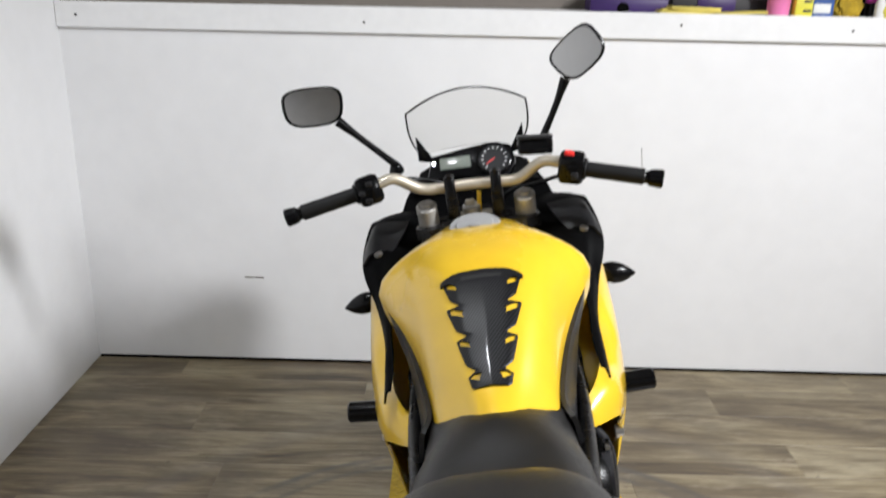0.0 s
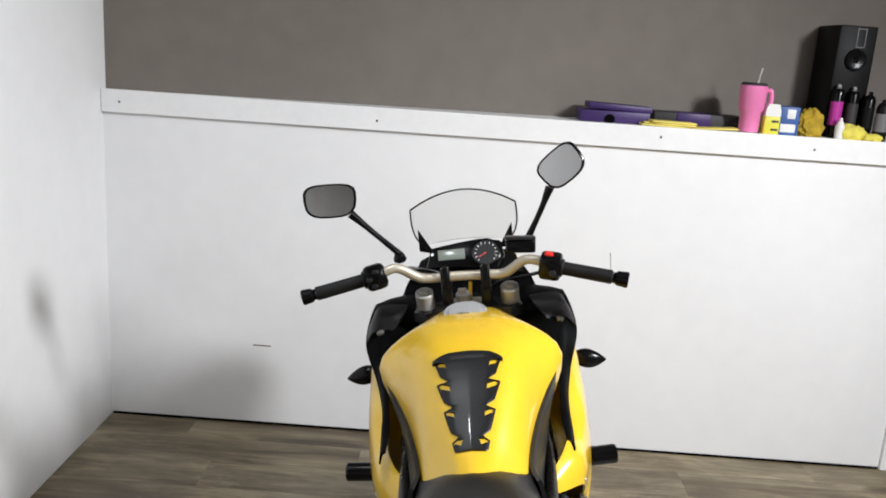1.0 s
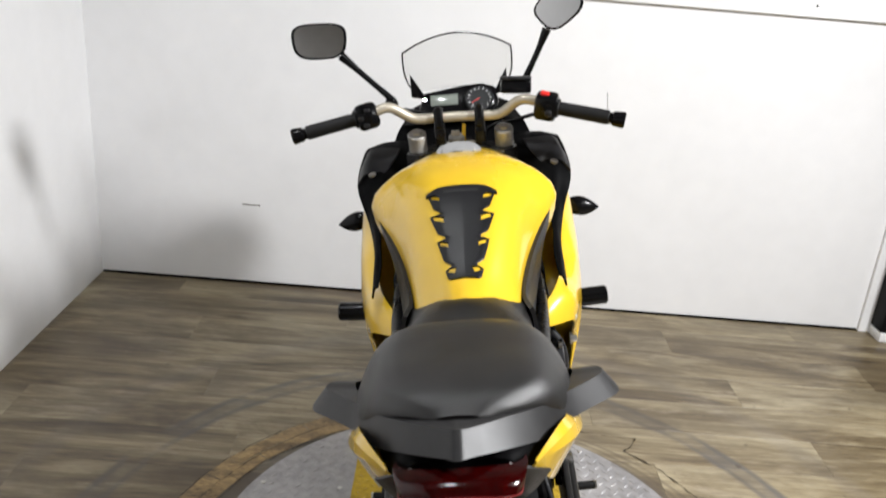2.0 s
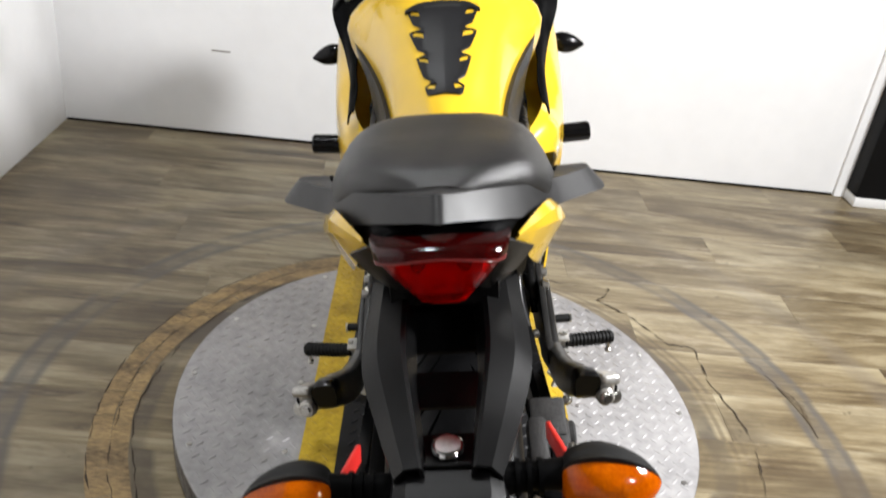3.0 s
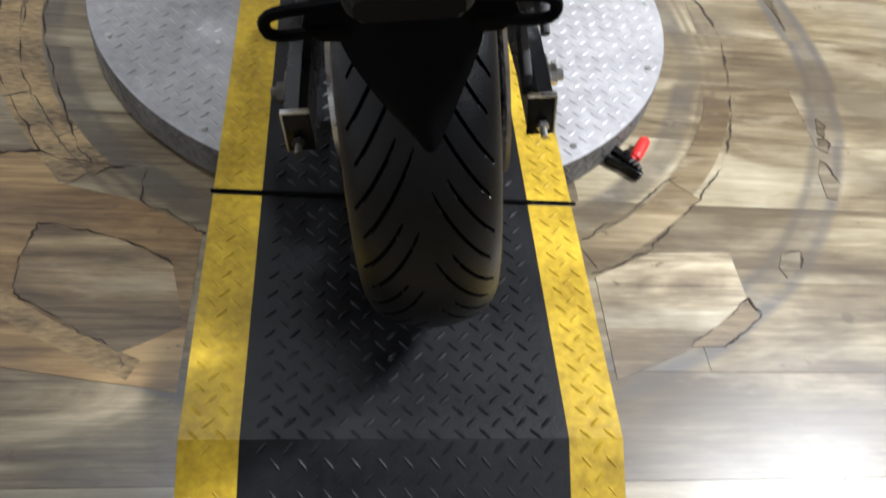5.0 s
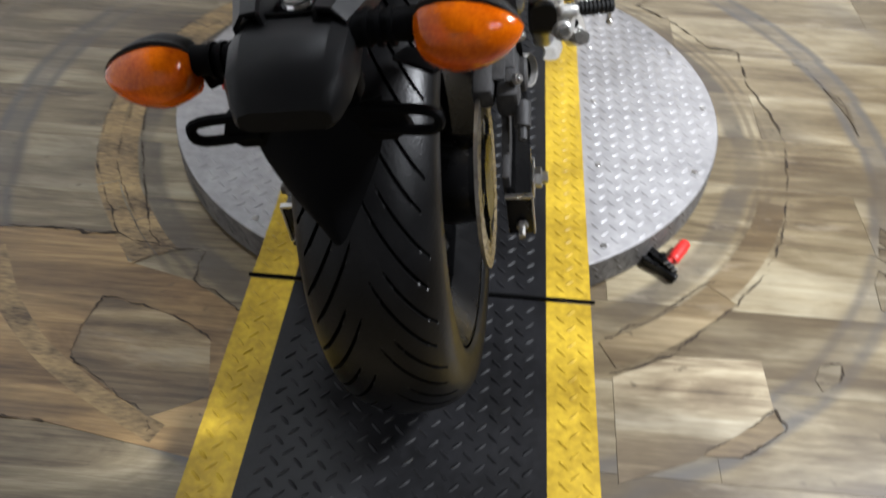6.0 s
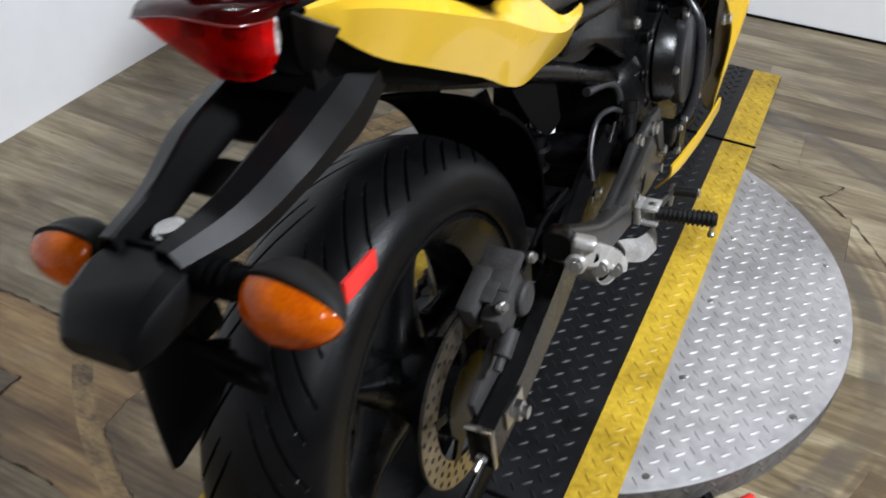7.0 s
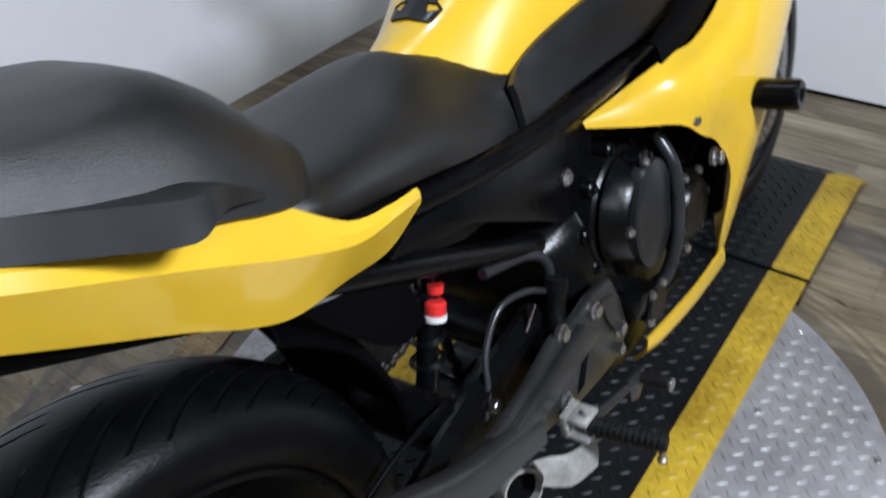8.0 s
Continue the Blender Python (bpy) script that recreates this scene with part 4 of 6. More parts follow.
SHIFT = Vector((0, 0.045, -0.012))
pick = part("pickup_cover", join(cyl((0.11, 0.105, 0.395), (0.185, 0.105, 0.395), 0.070, 0.062, 36, 0.005), cyl((0.18, 0.105, 0.40), (0.200, 0.105, 0.40), 0.050, 0.045, 30, 0.004)), ENGINE, bike, "small round black engine cover")
for k in range(7):
    t = 2 * math.pi * k / 7
    part("bolt", bolt((0.187, 0.105 + 0.060 * math.cos(t), 0.395 + 0.060 * math.sin(t)), (1, 0, 0), 0.0055, 0.006), STEEL, pick)
part("oil_filler", join(cyl((0.15, -0.005, 0.525), (0.180, -0.005, 0.530), 0.017, segs=20, bevel=0.003), box((0.184, -0.005, 0.530), (0.006, 0.008, 0.03), 0.002)), ENGINE, bike)
part("water_pump", join(cyl((0.13, -0.005, 0.30), (0.185, -0.005, 0.30), 0.030, segs=24, bevel=0.004), cyl((0.16, 0.0, 0.30), (0.175, 0.07, 0.30), 0.016, segs=18), box((0.165, -0.05, 0.325), (0.035, 0.04, 0.03), 0.006)), ENGINE, bike, "black water pump")
for p in ((0.182, -0.02, 0.325), (0.182, 0.015, 0.325), (0.182, -0.03, 0.285), (0.178, 0.03, 0.33)):
    part("bolt", bolt(p, (1, 0, 0.1), 0.0055), STEEL, bike)
part("coolant_hose", tube([(0.165, 0.055, 0.54), (0.192, 0.05, 0.49), (0.195, 0.045, 0.40), (0.185, 0.03, 0.335), (0.17, 0.015, 0.31)], 0.010), HOSE, bike)
SHIFT = Vector((0, 0, 0))
both("frame_tube", tube([(0.075, 0.52, 0.8), (0.13, 0.393, 0.7131), (0.146, 0.2559, 0.6519), (0.146, 0.0878, 0.6361), (0.140, -0.0597, 0.6342), (0.127, -0.2178, 0.6418), (0.112, -0.381, 0.668), (0.092, -0.58, 0.725)], 0.0145, 16), BLACKMET, "black steel frame tube")
SHIFT = Vector((-0.006, 0.044, -0.01))
both("frame_plate", plate([(-0.03, 0.615), (-0.40, 0.655), (-0.43, 0.635), (-0.30, 0.600), (-0.13, 0.500), (-0.06, 0.510)], "x", 0.122, 0.020, 0.004), BLACKMET, "flat black frame plate")
both("seat_rail", tube([(0.105, -0.16, 0.48), (0.108, -0.28, 0.54), (0.105, -0.42, 0.61), (0.085, -0.62, 0.70)], 0.014, 14), BLACKMET)
part("bolt", bolt((0.134, -0.117, 0.557), (1, 0, 0), 0.008, 0.006), STEEL, bike)
part("engine_mount_bolt", join(bolt((0.226, 0.123, 0.477), (1, 0, 0), 0.010, 0.012)), STEEL, bike)
SHIFT = Vector((0, 0, 0))
part("frame_spine", loft([[(x * w, y, z + dz) for x, dz in ((1, -h), (1, h), (-1, h), (-1, -h))] for y, z, w, h in ((0.52, 0.78, 0.05, 0.08), (0.30, 0.70, 0.11, 0.07), (0.0, 0.62, 0.12, 0.06), (-0.25, 0.62, 0.10, 0.06), (-0.5, 0.68, 0.095, 0.045), (-0.80, 0.80, 0.055, 0.035))], 0), BLACKMET, bike, "", 25)

SHIFT = Vector((-0.002, 0.026, -0.006))
# rear suspension unit
shock = part("shock_absorber", join(cyl((0.03, -0.24, 0.58), (0.03, -0.33, 0.33), 0.014), *[moved(revolve([(-0.005, 0.018), (0.0, 0.024), (0.005, 0.018)], (0, 0, 0), 20), Matrix.Translation((0.03, -0.255 - 0.0105 * k, 0.54 - 0.03 * k)) @ Euler((radians(20), radians(90), 0)).to_matrix().to_4x4()) for k in range(6)]), BLACKMET, bike, "black coil-over shock absorber")
part("preload_collar", join(cyl((0.046, -0.286, 0.472), (0.046, -0.292, 0.455), 0.0135, segs=24, bevel=0.003), cyl((0.046, -0.280, 0.492), (0.046, -0.283, 0.482), 0.010, segs=20)), REDPL, shock, "red preload collar")
part("white_ring", cyl((0.046, -0.292, 0.455), (0.046, -0.294, 0.449), 0.0145, segs=24), WHITE, shock)

# hoses, brake master cylinder and rearset on the right; the same bracket mirrored on the left
SHIFT = Vector((-0.012, 0.045, -0.022))
part("brake_pipe", tube([(0.11, -0.275, 0.520), (0.118, -0.20, 0.500), (0.124, -0.165, 0.470), (0.130, -0.168, 0.420)], 0.0075), HOSE, bike)
SHIFT = Vector((0, 0.026, 0.002))
part("reservoir_hose", tube([(0.130, -0.175, 0.425), (0.124, -0.216, 0.450), (0.116, -0.261, 0.453), (0.118, -0.301, 0.418), (0.128, -0.321, 0.383), (0.133, -0.341, 0.355)], 0.0044), HOSE, bike)
part("hose_clip", cyl((0.136, -0.330, 0.368), (0.146, -0.328, 0.369), 0.008, segs=14, bevel=0.001), STEEL, bike, "bright hose clip")
part("master_cylinder", join(cyl((0.140, -0.172, 0.425), (0.148, -0.205, 0.350), 0.012, segs=16), cyl((0.138, -0.166, 0.442), (0.140, -0.172, 0.425), 0.015, segs=16), cyl((0.148, -0.205, 0.350), (0.150, -0.212, 0.335), 0.007, segs=10)), ENGINE, bike, "black rear brake master cylinder")
part("return_spring", tube([(0.125, -0.20, 0.42), (0.122, -0.25, 0.37), (0.120, -0.29, 0.33)], 0.002, 6), STEEL, bike)


SHIFT = Vector((0, 0, 0))


def rearset(s, geo):
    return geo if s > 0 else flipped(geo)


def bar(sections, w):
    """A cast bar: chamfered box sections (x, y, z, half height)."""
    return loft([[(x + dx * w, y, z + dz * h) for dx, dz in ((1, -0.75), (1, 0.6), (0.55, 1), (-0.6, 1), (-1, 0.6), (-1, -0.75), (-0.5, -1), (0.5, -1))] for x, y, z, h in sections], 2)


for s in (1, -1):
    br = part("footpeg_bracket", rearset(s, join(
        plate([(-0.040, 0.352), (-0.060, 0.396), (-0.112, 0.404), (-0.150, 0.398), (-0.205, 0.404), (-0.262, 0.384), (-0.320, 0.372), (-0.352, 0.372), (-0.362, 0.345), (-0.300, 0.302), (-0.220, 0.283), (-0.174, 0.270), (-0.10, 0.262), (-0.053, 0.262), (-0.023, 0.288)], "x", 0.162, 0.012, 0.003),
        bar(((0.168, -0.270, 0.318, 0.026), (0.173, -0.345, 0.344, 0.027), (0.178, -0.425, 0.374, 0.030), (0.184, -0.505, 0.424, 0.031), (0.186, -0.572, 0.474, 0.024)), 0.014))), SATIN, bike, "satin grey cast footpeg bracket", 25)
    part("bracket_rib", rearset(s, plate([(-0.150, 0.390), (-0.112, 0.350), (-0.285, 0.328), (-0.326, 0.360)], "x", 0.174, 0.014, 0.005)), SATIN, br)
    part("bracket_rib", rearset(s, plate([(-0.100, 0.388), (-0.060, 0.372), (-0.045, 0.315), (-0.060, 0.300), (-0.085, 0.345)], "x", 0.170, 0.008, 0.003)), SATIN, br)
    # no opening here: a near-black plate gives the slot's shade
    part("bracket_slot", rearset(s, plate([(-0.152, 0.328), (-0.135, 0.330), (-0.155, 0.290), (-0.172, 0.288)], "x", 0.1682, 0.002, 0)), GAP, br)
    part("bracket_end", rearset(s, bar(((0.184, -0.566, 0.470, 0.026), (0.186, -0.584, 0.478, 0.024), (0.187, -0.592, 0.482, 0.018)), 0.017)), BLACKMET, br, "black end cap of the bracket")
    for p in ((0.168, -0.188, 0.400), (0.172, -0.114, 0.384), (0.172, -0.056, 0.312), (0.166, -0.054, 0.272), (0.168, -0.200, 0.300)):
        part("bolt", rearset(s, bolt(p, (1, 0, 0), 0.009, 0.008)), STEEL, br)
    # the left mount's shade is put in through ALU, which renders darker
    pm = part("pillion_mount", rearset(s, join(
        bar(((0.206, -0.590, 0.470, 0.012), (0.212, -0.578, 0.466, 0.020), (0.222, -0.545, 0.442, 0.021), (0.228, -0.512, 0.412, 0.020), (0.228, -0.490, 0.392, 0.012)), 0.014),
        box((0.214, -0.572, 0.480), (0.030, 0.044, 0.016), 0.006, (-28, 12, 14), 3), cyl((0.212, -0.600, 0.466), (0.208, -0.570, 0.458), 0.013, segs=20, bevel=0.003), cyl((0.230, -0.566, 0.440), (0.222, -0.540, 0.430), 0.012, segs=20, bevel=0.003))), SILVER if s > 0 else ALU, br, "bare silver pillion footpeg mount", 35)
    for p in ((0.212, -0.600, 0.466), (0.231, -0.567, 0.440), (0.238, -0.530, 0.414)):
        part("bolt", rearset(s, bolt(p, (0.3, -0.9, 0.3), 0.0075, 0.006)), STEEL, pm)
    # the recess is a near-black disc, its shade given by colour
    part("mount_recess", rearset(s, cyl((0.226, -0.574, 0.462), (0.222, -0.560, 0.455), 0.0065, segs=16)), GAP, pm)
    part("heel_plate", rearset(s, shell([[(0.165, -0.282, 0.270), (0.172, -0.258, 0.258), (0.186, -0.235, 0.248), (0.200, -0.195, 0.245)], [(0.178, -0.284, 0.252), (0.188, -0.262, 0.242), (0.194, -0.245, 0.232), (0.205, -0.196, 0.228)], [(0.174, -0.286, 0.234), (0.186, -0.270, 0.222), (0.200, -0.250, 0.214), (0.207, -0.205, 0.206)]], 0.004, 4)), SILVER, br, "bare silver heel guard with a creased face", 20)
    part("peg_hinge", rearset(s, join(box((0.197, -0.213, 0.300), (0.030, 0.034, 0.006), 0.002), box((0.197, -0.213, 0.272), (0.030, 0.034, 0.006), 0.002), box((0.180, -0.213, 0.286), (0.012, 0.036, 0.036), 0.003), cyl((0.206, -0.213, 0.262), (0.206, -0.213, 0.310), 0.005, segs=12))), SILVER, br, "bare silver footpeg hinge")
    peg = part("footpeg", rearset(s, cyl((0.205, -0.212, 0.286), (0.300, -0.194, 0.279), 0.0115, segs=18, bevel=0.002)), GRIP, br, "ribbed black rubber footpeg")
    ribs = [moved(revolve([(-0.0015, 0.011), (-0.0015, 0.0138), (0.0015, 0.0138), (0.0015, 0.011)], (0, 0, 0), 18), Matrix.Translation((0.220 + 0.0073 * k, -0.2096 + 0.00144 * k, 0.2845 - 0.0005 * k)) @ Euler((0, radians(4), radians(12))).to_matrix().to_4x4()) for k in range(11)]
    part("peg_ribs", rearset(s, join(*ribs)), GRIP, br)
    part("peg_feeler", rearset(s, join(cyl((0.292, -0.195, 0.274), (0.292, -0.195, 0.249), 0.0035, segs=10), cyl((0.292, -0.195, 0.253), (0.292, -0.195, 0.246), 0.006, segs=12, bevel=0.001))), STEEL, br)
    part("pedal_arm", rearset(s, join(tube([(0.178, -0.188, 0.249), (0.186, -0.143, 0.244), (0.190, -0.095, 0.236), (0.192, -0.055, 0.228)], [0.008, 0.007, 0.006]), plate([(-0.085, 0.246), (-0.040, 0.236), (-0.036, 0.214), (-0.060, 0.196), (-0.082, 0.206)], "x", 0.192, 0.008, 0.002))), SATIN, br)
    part("pedal_tip", rearset(s, join(cyl((0.190, -0.050, 0.226), (0.237, -0.047, 0.226), 0.009, segs=14, bevel=0.002))), GRIP, br)
    part("pedal_cap", rearset(s, cyl((0.237, -0.047, 0.226), (0.241, -0.047, 0.226), 0.0095, segs=14, bevel=0.001)), STEEL, br)
SHIFT = Vector((0, 0.05, -0.02))
part("silencer", loft([[(x0 + (0.055 + 0.09 * min(0, y)) * math.cos(t), y, z0 + (0.042 + 0.05 * min(0, y)) * math.sin(t)) for t in [2 * math.pi * k / 12 for k in range(12)]] for x0, y, z0 in ((0.0, 0.05, 0.14), (0.0, -0.10, 0.15), (0.0, -0.24, 0.17), (0.005, -0.33, 0.19))], 3), BLACKMET, bike, "short black silencer under the engine")
SHIFT = Vector((0, 0, 0))
tip = Matrix.Translation((0.150, -0.292, 0.218)) @ Euler((0, radians(-12), radians(-22))).to_matrix().to_4x4()
part("exhaust_outlet", moved(revolve([(-0.125, 0.024), (-0.085, 0.029), (-0.004, 0.030), (0.0, 0.029), (0.0, 0.026), (-0.06, 0.025), (-0.125, 0.020)], (0, 0, 0), 32), tip), SILVER, bike, "bare steel exhaust outlet")
# near-black disc inside the mouth, standing in for the dark of the bore
part("outlet_bore", moved(cyl((-0.016, 0, 0), (-0.012, 0, 0), 0.0265, segs=28), tip), GAP, bike)
SHIFT = Vector((0, 0, 0))
stand = part("side_stand", tube([(-0.11, -0.10, 0.27), (-0.16, -0.05, 0.15), (-0.215, 0.02, 0.045)], 0.010, 12), BLACKMET, bike, "black side stand")
part("stand_foot", box((-0.222, 0.025, 0.038), (0.05, 0.07, 0.008), 0.003, (0, 9, 0)), BLACKMET, stand)

# ---- front fork, bars, clocks ----
for s in (-1, 1):
    leg = part("fork_leg", join(cyl((s * 0.102, 0.41, 0.86), (s * 0.102, 0.61, 0.52), 0.024, segs=24), cyl((s * 0.102, 0.59, 0.56), (s * 0.102, 0.780, 0.275), 0.029, segs=24)), BLACKMET, bike, "black telescopic fork leg")
    part("fork_cap", join(cyl((s * 0.102, 0.418, 0.850), (s * 0.102, 0.394, 0.908), 0.022, segs=24, bevel=0.003), cyl((s * 0.102, 0.394, 0.908), (s * 0.102, 0.392, 0.914), 0.012, segs=6)), SILVER, leg, "polished fork cap")
clamp = part("top_clamp", loft([[(x, y, z) for x, y in ((-0.13, 0.385), (-0.10, 0.365), (0, 0.395), (0.10, 0.365), (0.13, 0.385), (0.125, 0.43), (0.05, 0.465), (-0.05, 0.465), (-0.125, 0.43))] for z in (0.838, 0.862)], 0), BLACKMET, bike, "black top clamp")
for s in (-1, 1):
    part("bar_clamp", join(cyl((s * 0.047, 0.408, 0.868), (s * 0.047, 0.402, 0.93), 0.013, segs=16), box((s * 0.047, 0.384, 0.942), (0.022, 0.042, 0.050), 0.007, (-8, 0, 0), 3), cyl((s * 0.047, 0.372, 0.962), (s * 0.047, 0.370, 0.972), 0.006, segs=10), box((s * 0.047, 0.392, 0.905), (0.024, 0.030, 0.050), 0.006, (-4, 0, 0))), BLACKMET, clamp, "black handlebar clamp")
part("clamp_plate", box((-0.005, 0.425, 0.866), (0.075, 0.05, 0.008), 0.003), CHAMP, clamp, "brushed centre plate")
part("ignition_lock", join(cyl((-0.010, 0.430, 0.865), (-0.010, 0.424, 0.890), 0.019, segs=24, bevel=0.003), box((-0.012, 0.421, 0.896), (0.020, 0.006, 0.014), 0.002)), SILVER, clamp)
part("key_tag", plate([(0.000, 0.870), (0.010, 0.868), (0.014, 0.915), (0.006, 0.918)], "y", 0.424, 0.002, 0.0006), YELLOW, clamp, "yellow key tag")
bar_pts = [(-0.24, 0.368, 0.951), (-0.19, 0.372, 0.963), (-0.155, 0.382, 0.968), (-0.105, 0.398, 0.936), (-0.05, 0.402, 0.932), (0.0, 0.402, 0.932), (0.05, 0.402, 0.930), (0.095, 0.398, 0.932), (0.140, 0.384, 0.962), (0.175, 0.374, 0.960), (0.235, 0.362, 0.940)]
SHIFT = Vector((0, -0.018, 0.012))
bars = part("handlebar", tube(bar_pts, 0.0115, 16), CHAMP, bike, "champagne coloured tubular handlebar")
for s, a, b in ((-1, Vector((-0.232, 0.370, 0.950)), Vector((-0.380, 0.344, 0.926))), (1, Vector((0.222, 0.364, 0.942)), Vector((0.368, 0.326, 0.910)))):
    d = (b - a).normalized()
    g = part("grip", join(cyl(a, a + d * 0.118, 0.0155, 0.0162, 24, 0.002), cyl(a, a + d * 0.006, 0.021, segs=24, bevel=0.002)), GRIP, bars, "black rubber grip")
    part("bar_end", join(cyl(a + d * 0.119, a + d * 0.125, 0.0125, segs=20), cyl(a + d * 0.125, b, 0.0165, 0.0185, 24, 0.003)), GLOSSBK, bars, "black bar-end weight")
    u, w = frame_along(d)
    sw = part("switch_box", join(box(a - d * 0.024, (0.052, 0.050, 0.060), 0.012, (12 * s, 10 * s, -12 * s)), box(a - d * 0.024 + Vector((0, -0.022, -0.004)), (0.030, 0.012, 0.034), 0.004, (10, 0, 0))), GLOSSBK, bars, "black switch housing")
    if s > 0:
        part("kill_switch", box((0.196, 0.362, 0.975), (0.020, 0.016, 0.014), 0.004, (15, 20, 0)), REDPL, sw, "red kill switch")
        part("start_button", box((0.200, 0.339, 0.936), (0.014, 0.008, 0.014), 0.003), GREYPL, sw)
    else:
        for dz, dx in ((0.018, 0.010), (0.0, -0.006), (-0.016, 0.006)):
            part("button", box((-0.213 + dx, 0.345, 0.955 + dz), (0.014, 0.010, 0.009), 0.003), GREYPL, sw)
    part("lever", tube([a - d * 0.03 + Vector((0, 0.035, -0.005)), a + d * 0.03 + Vector((0, 0.055, -0.014)), a + d * 0.13 + Vector((0, 0.060, -0.020))], [0.008, 0.006, 0.006, 0.007], 10), BLACKMET, bars, "black hand lever")
part("wire_end", cyl((0.332, 0.345, 0.930), (0.333, 0.345, 0.972), 0.0007, segs=6), STEEL, bars, "thin stray wire")
res = part("fluid_reservoir", box((0.136, 0.440, 0.985), (0.070, 0.045, 0.034), 0.005, (-8, 4, 0)), GLOSSBK, bars, "black brake fluid reservoir")
part("reservoir_cap", box((0.136, 0.437, 1.004), (0.072, 0.047, 0.007), 0.002, (-8, 4, 0)), GREYPL, res)
part("clutch_cable", tube([(-0.19, 0.40, 0.955), (-0.13, 0.46, 0.945), (-0.06, 0.49, 0.915), (-0.03, 0.50, 0.86)], 0.0045, 8), GLOSSBK, bars)
part("throttle_cable", tube([(0.19, 0.39, 0.93), (0.14, 0.45, 0.905), (0.07, 0.49, 0.88), (0.04, 0.50, 0.82)], 0.0045, 8), GLOSSBK, bars)

SHIFT = Vector((0.006, 0.016, 0.002))
clock = Matrix.Translation((0, 0.625, 0.927)) @ Euler((radians(52), 0, 0)).to_matrix().to_4x4()
dash = part("instrument_panel", moved(join(plate([(-0.115, -0.030), (-0.10, 0.028), (-0.02, 0.040), (0.035, 0.046), (0.088, 0.036), (0.096, -0.010), (0.075, -0.046), (0.010, -0.040), (-0.03, -0.034)], "z", -0.012, 0.03, 0.006)), clock), GLOSSBK, bike, "black instrument panel with a round dial")
part("dial", moved(cyl((0.046, 0.0, 0.003), (0.046, 0.0, 0.0065), 0.036, segs=40), clock), DIAL, dash, "black dial face with white marks")
part("dial_ring", moved(moved(revolve([(-0.002, 0.036), (-0.002, 0.040), (0.006, 0.040), (0.008, 0.037)], (0, 0, 0), 40), Matrix.Rotation(radians(-90), 4, "Y")), clock @ Matrix.Translation((0.046, 0, 0.004))), GLOSSBK, dash)
for k in range(13):
    t = radians(225 - 22.5 * k)
    part("dial_mark", moved(box((0.046 + 0.028 * math.cos(t), 0.028 * math.sin(t), 0.0068), (0.006, 0.0013, 0.0008), 0, (0, 0, math.degrees(t))), clock), WHITE, dash)
part("needle", moved(box((0.036, -0.006, 0.0075), (0.024, 0.002, 0.001), 0, (0, 0, 30)), clock), REDPL, dash, "red needle")
part("lcd", moved(box((-0.046, 0.002, 0.005), (0.072, 0.030, 0.004), 0.002), clock), LCD, dash, "grey-green display")
part("indicator_lamp", moved(cyl((-0.096, 0.006, 0.003), (-0.096, 0.006, 0.006), 0.005, segs=14), clock), CHROME, dash)

SHIFT = Vector((0, -0.01, 0.013))
# ---- windscreen and mirrors ----
rows = []
for y, z, w in ((0.748, 0.928, 0.122), (0.738, 0.955, 0.137), (0.720, 0.985, 0.143), (0.700, 1.016, 0.143), (0.684, 1.043, 0.141)):
    lift = 0.0 if z < 0.985 else (z - 0.985) * 0.62
    rows.append([Vector((w * q, y + 0.055 * (1 - q * q), z + lift * (1 - q * q))) for q in (-1, -0.75, -0.4, 0, 0.4, 0.75, 1)])
screen = part("windscreen", shell(rows, 0.003, 4), SCREEN, bike, "clear low windscreen with a dark edge", 60)
screen.visible_shadow = False
g = fine_grid(rows, 4)
edge = [r[0] for r in g] + g[-1][1:] + [r[-1] for r in reversed(g[:-1])]
part("edge_line", tube(edge, 0.0022, 8, smooth=False), GLOSSBK, screen, "dark edge of the screen")
for s in (-1, 1):
    part("screen_bracket", plate([(s * 0.128, 0.925), (s * 0.085, 0.915), (s * 0.098, 0.935), (s * 0.127, 0.985)], "y", 0.70, 0.012, 0.002), GLOSSBK, screen)


def mirror(s, centre, tilt, w, h, foot, neck):
    """A rear mirror: a rounded pod with real mirror glass, on its stalk."""
    def outline(q, dy):
        pts = []
        for k in range(20):
            t = 2 * math.pi * k / 20
            c, n_ = math.cos(t), math.sin(t)
            e = 0.62
            x = math.copysign(abs(c) ** e, c) * w * q * (1.0 + 0.10 * n_)
            z = math.copysign(abs(n_) ** e, n_) * h * q
            pts.append(Vector((x, dy, z)))
        return pts

    m = Matrix.Translation(centre) @ Euler([radians(a) for a in tilt]).to_matrix().to_4x4()
    pod = part("mirror", moved(loft([outline(0.97, -0.004), outline(1.04, 0.0), outline(1.03, 0.012), outline(0.80, 0.030), outline(0.35, 0.038)], 0), m), GLOSSBK, bike, "black rear-view mirror on a stalk")
    part("mirror_glass", moved(loft([outline(0.93, -0.0065), outline(0.93, -0.003)], 0), m), MIRROR, pod, "mirror glass", 20)
    part("stalk", tube([foot, (Vector(foot) + Vector(neck)) / 2 + Vector((s * 0.004, 0, 0.004)), neck], [0.009, 0.0075, 0.008, 0.012]), GLOSSBK, pod)
    part("stalk_foot", cyl(Vector(foot) - Vector((0, -0.01, 0.02)), foot, 0.018, 0.013, 18, 0.003), GLOSSBK, pod)


mirror(-1, (-0.340, 0.620, 1.098), (-9, 3, 10), 0.066, 0.043, (-0.178, 0.640, 0.938), (-0.292, 0.630, 1.058))
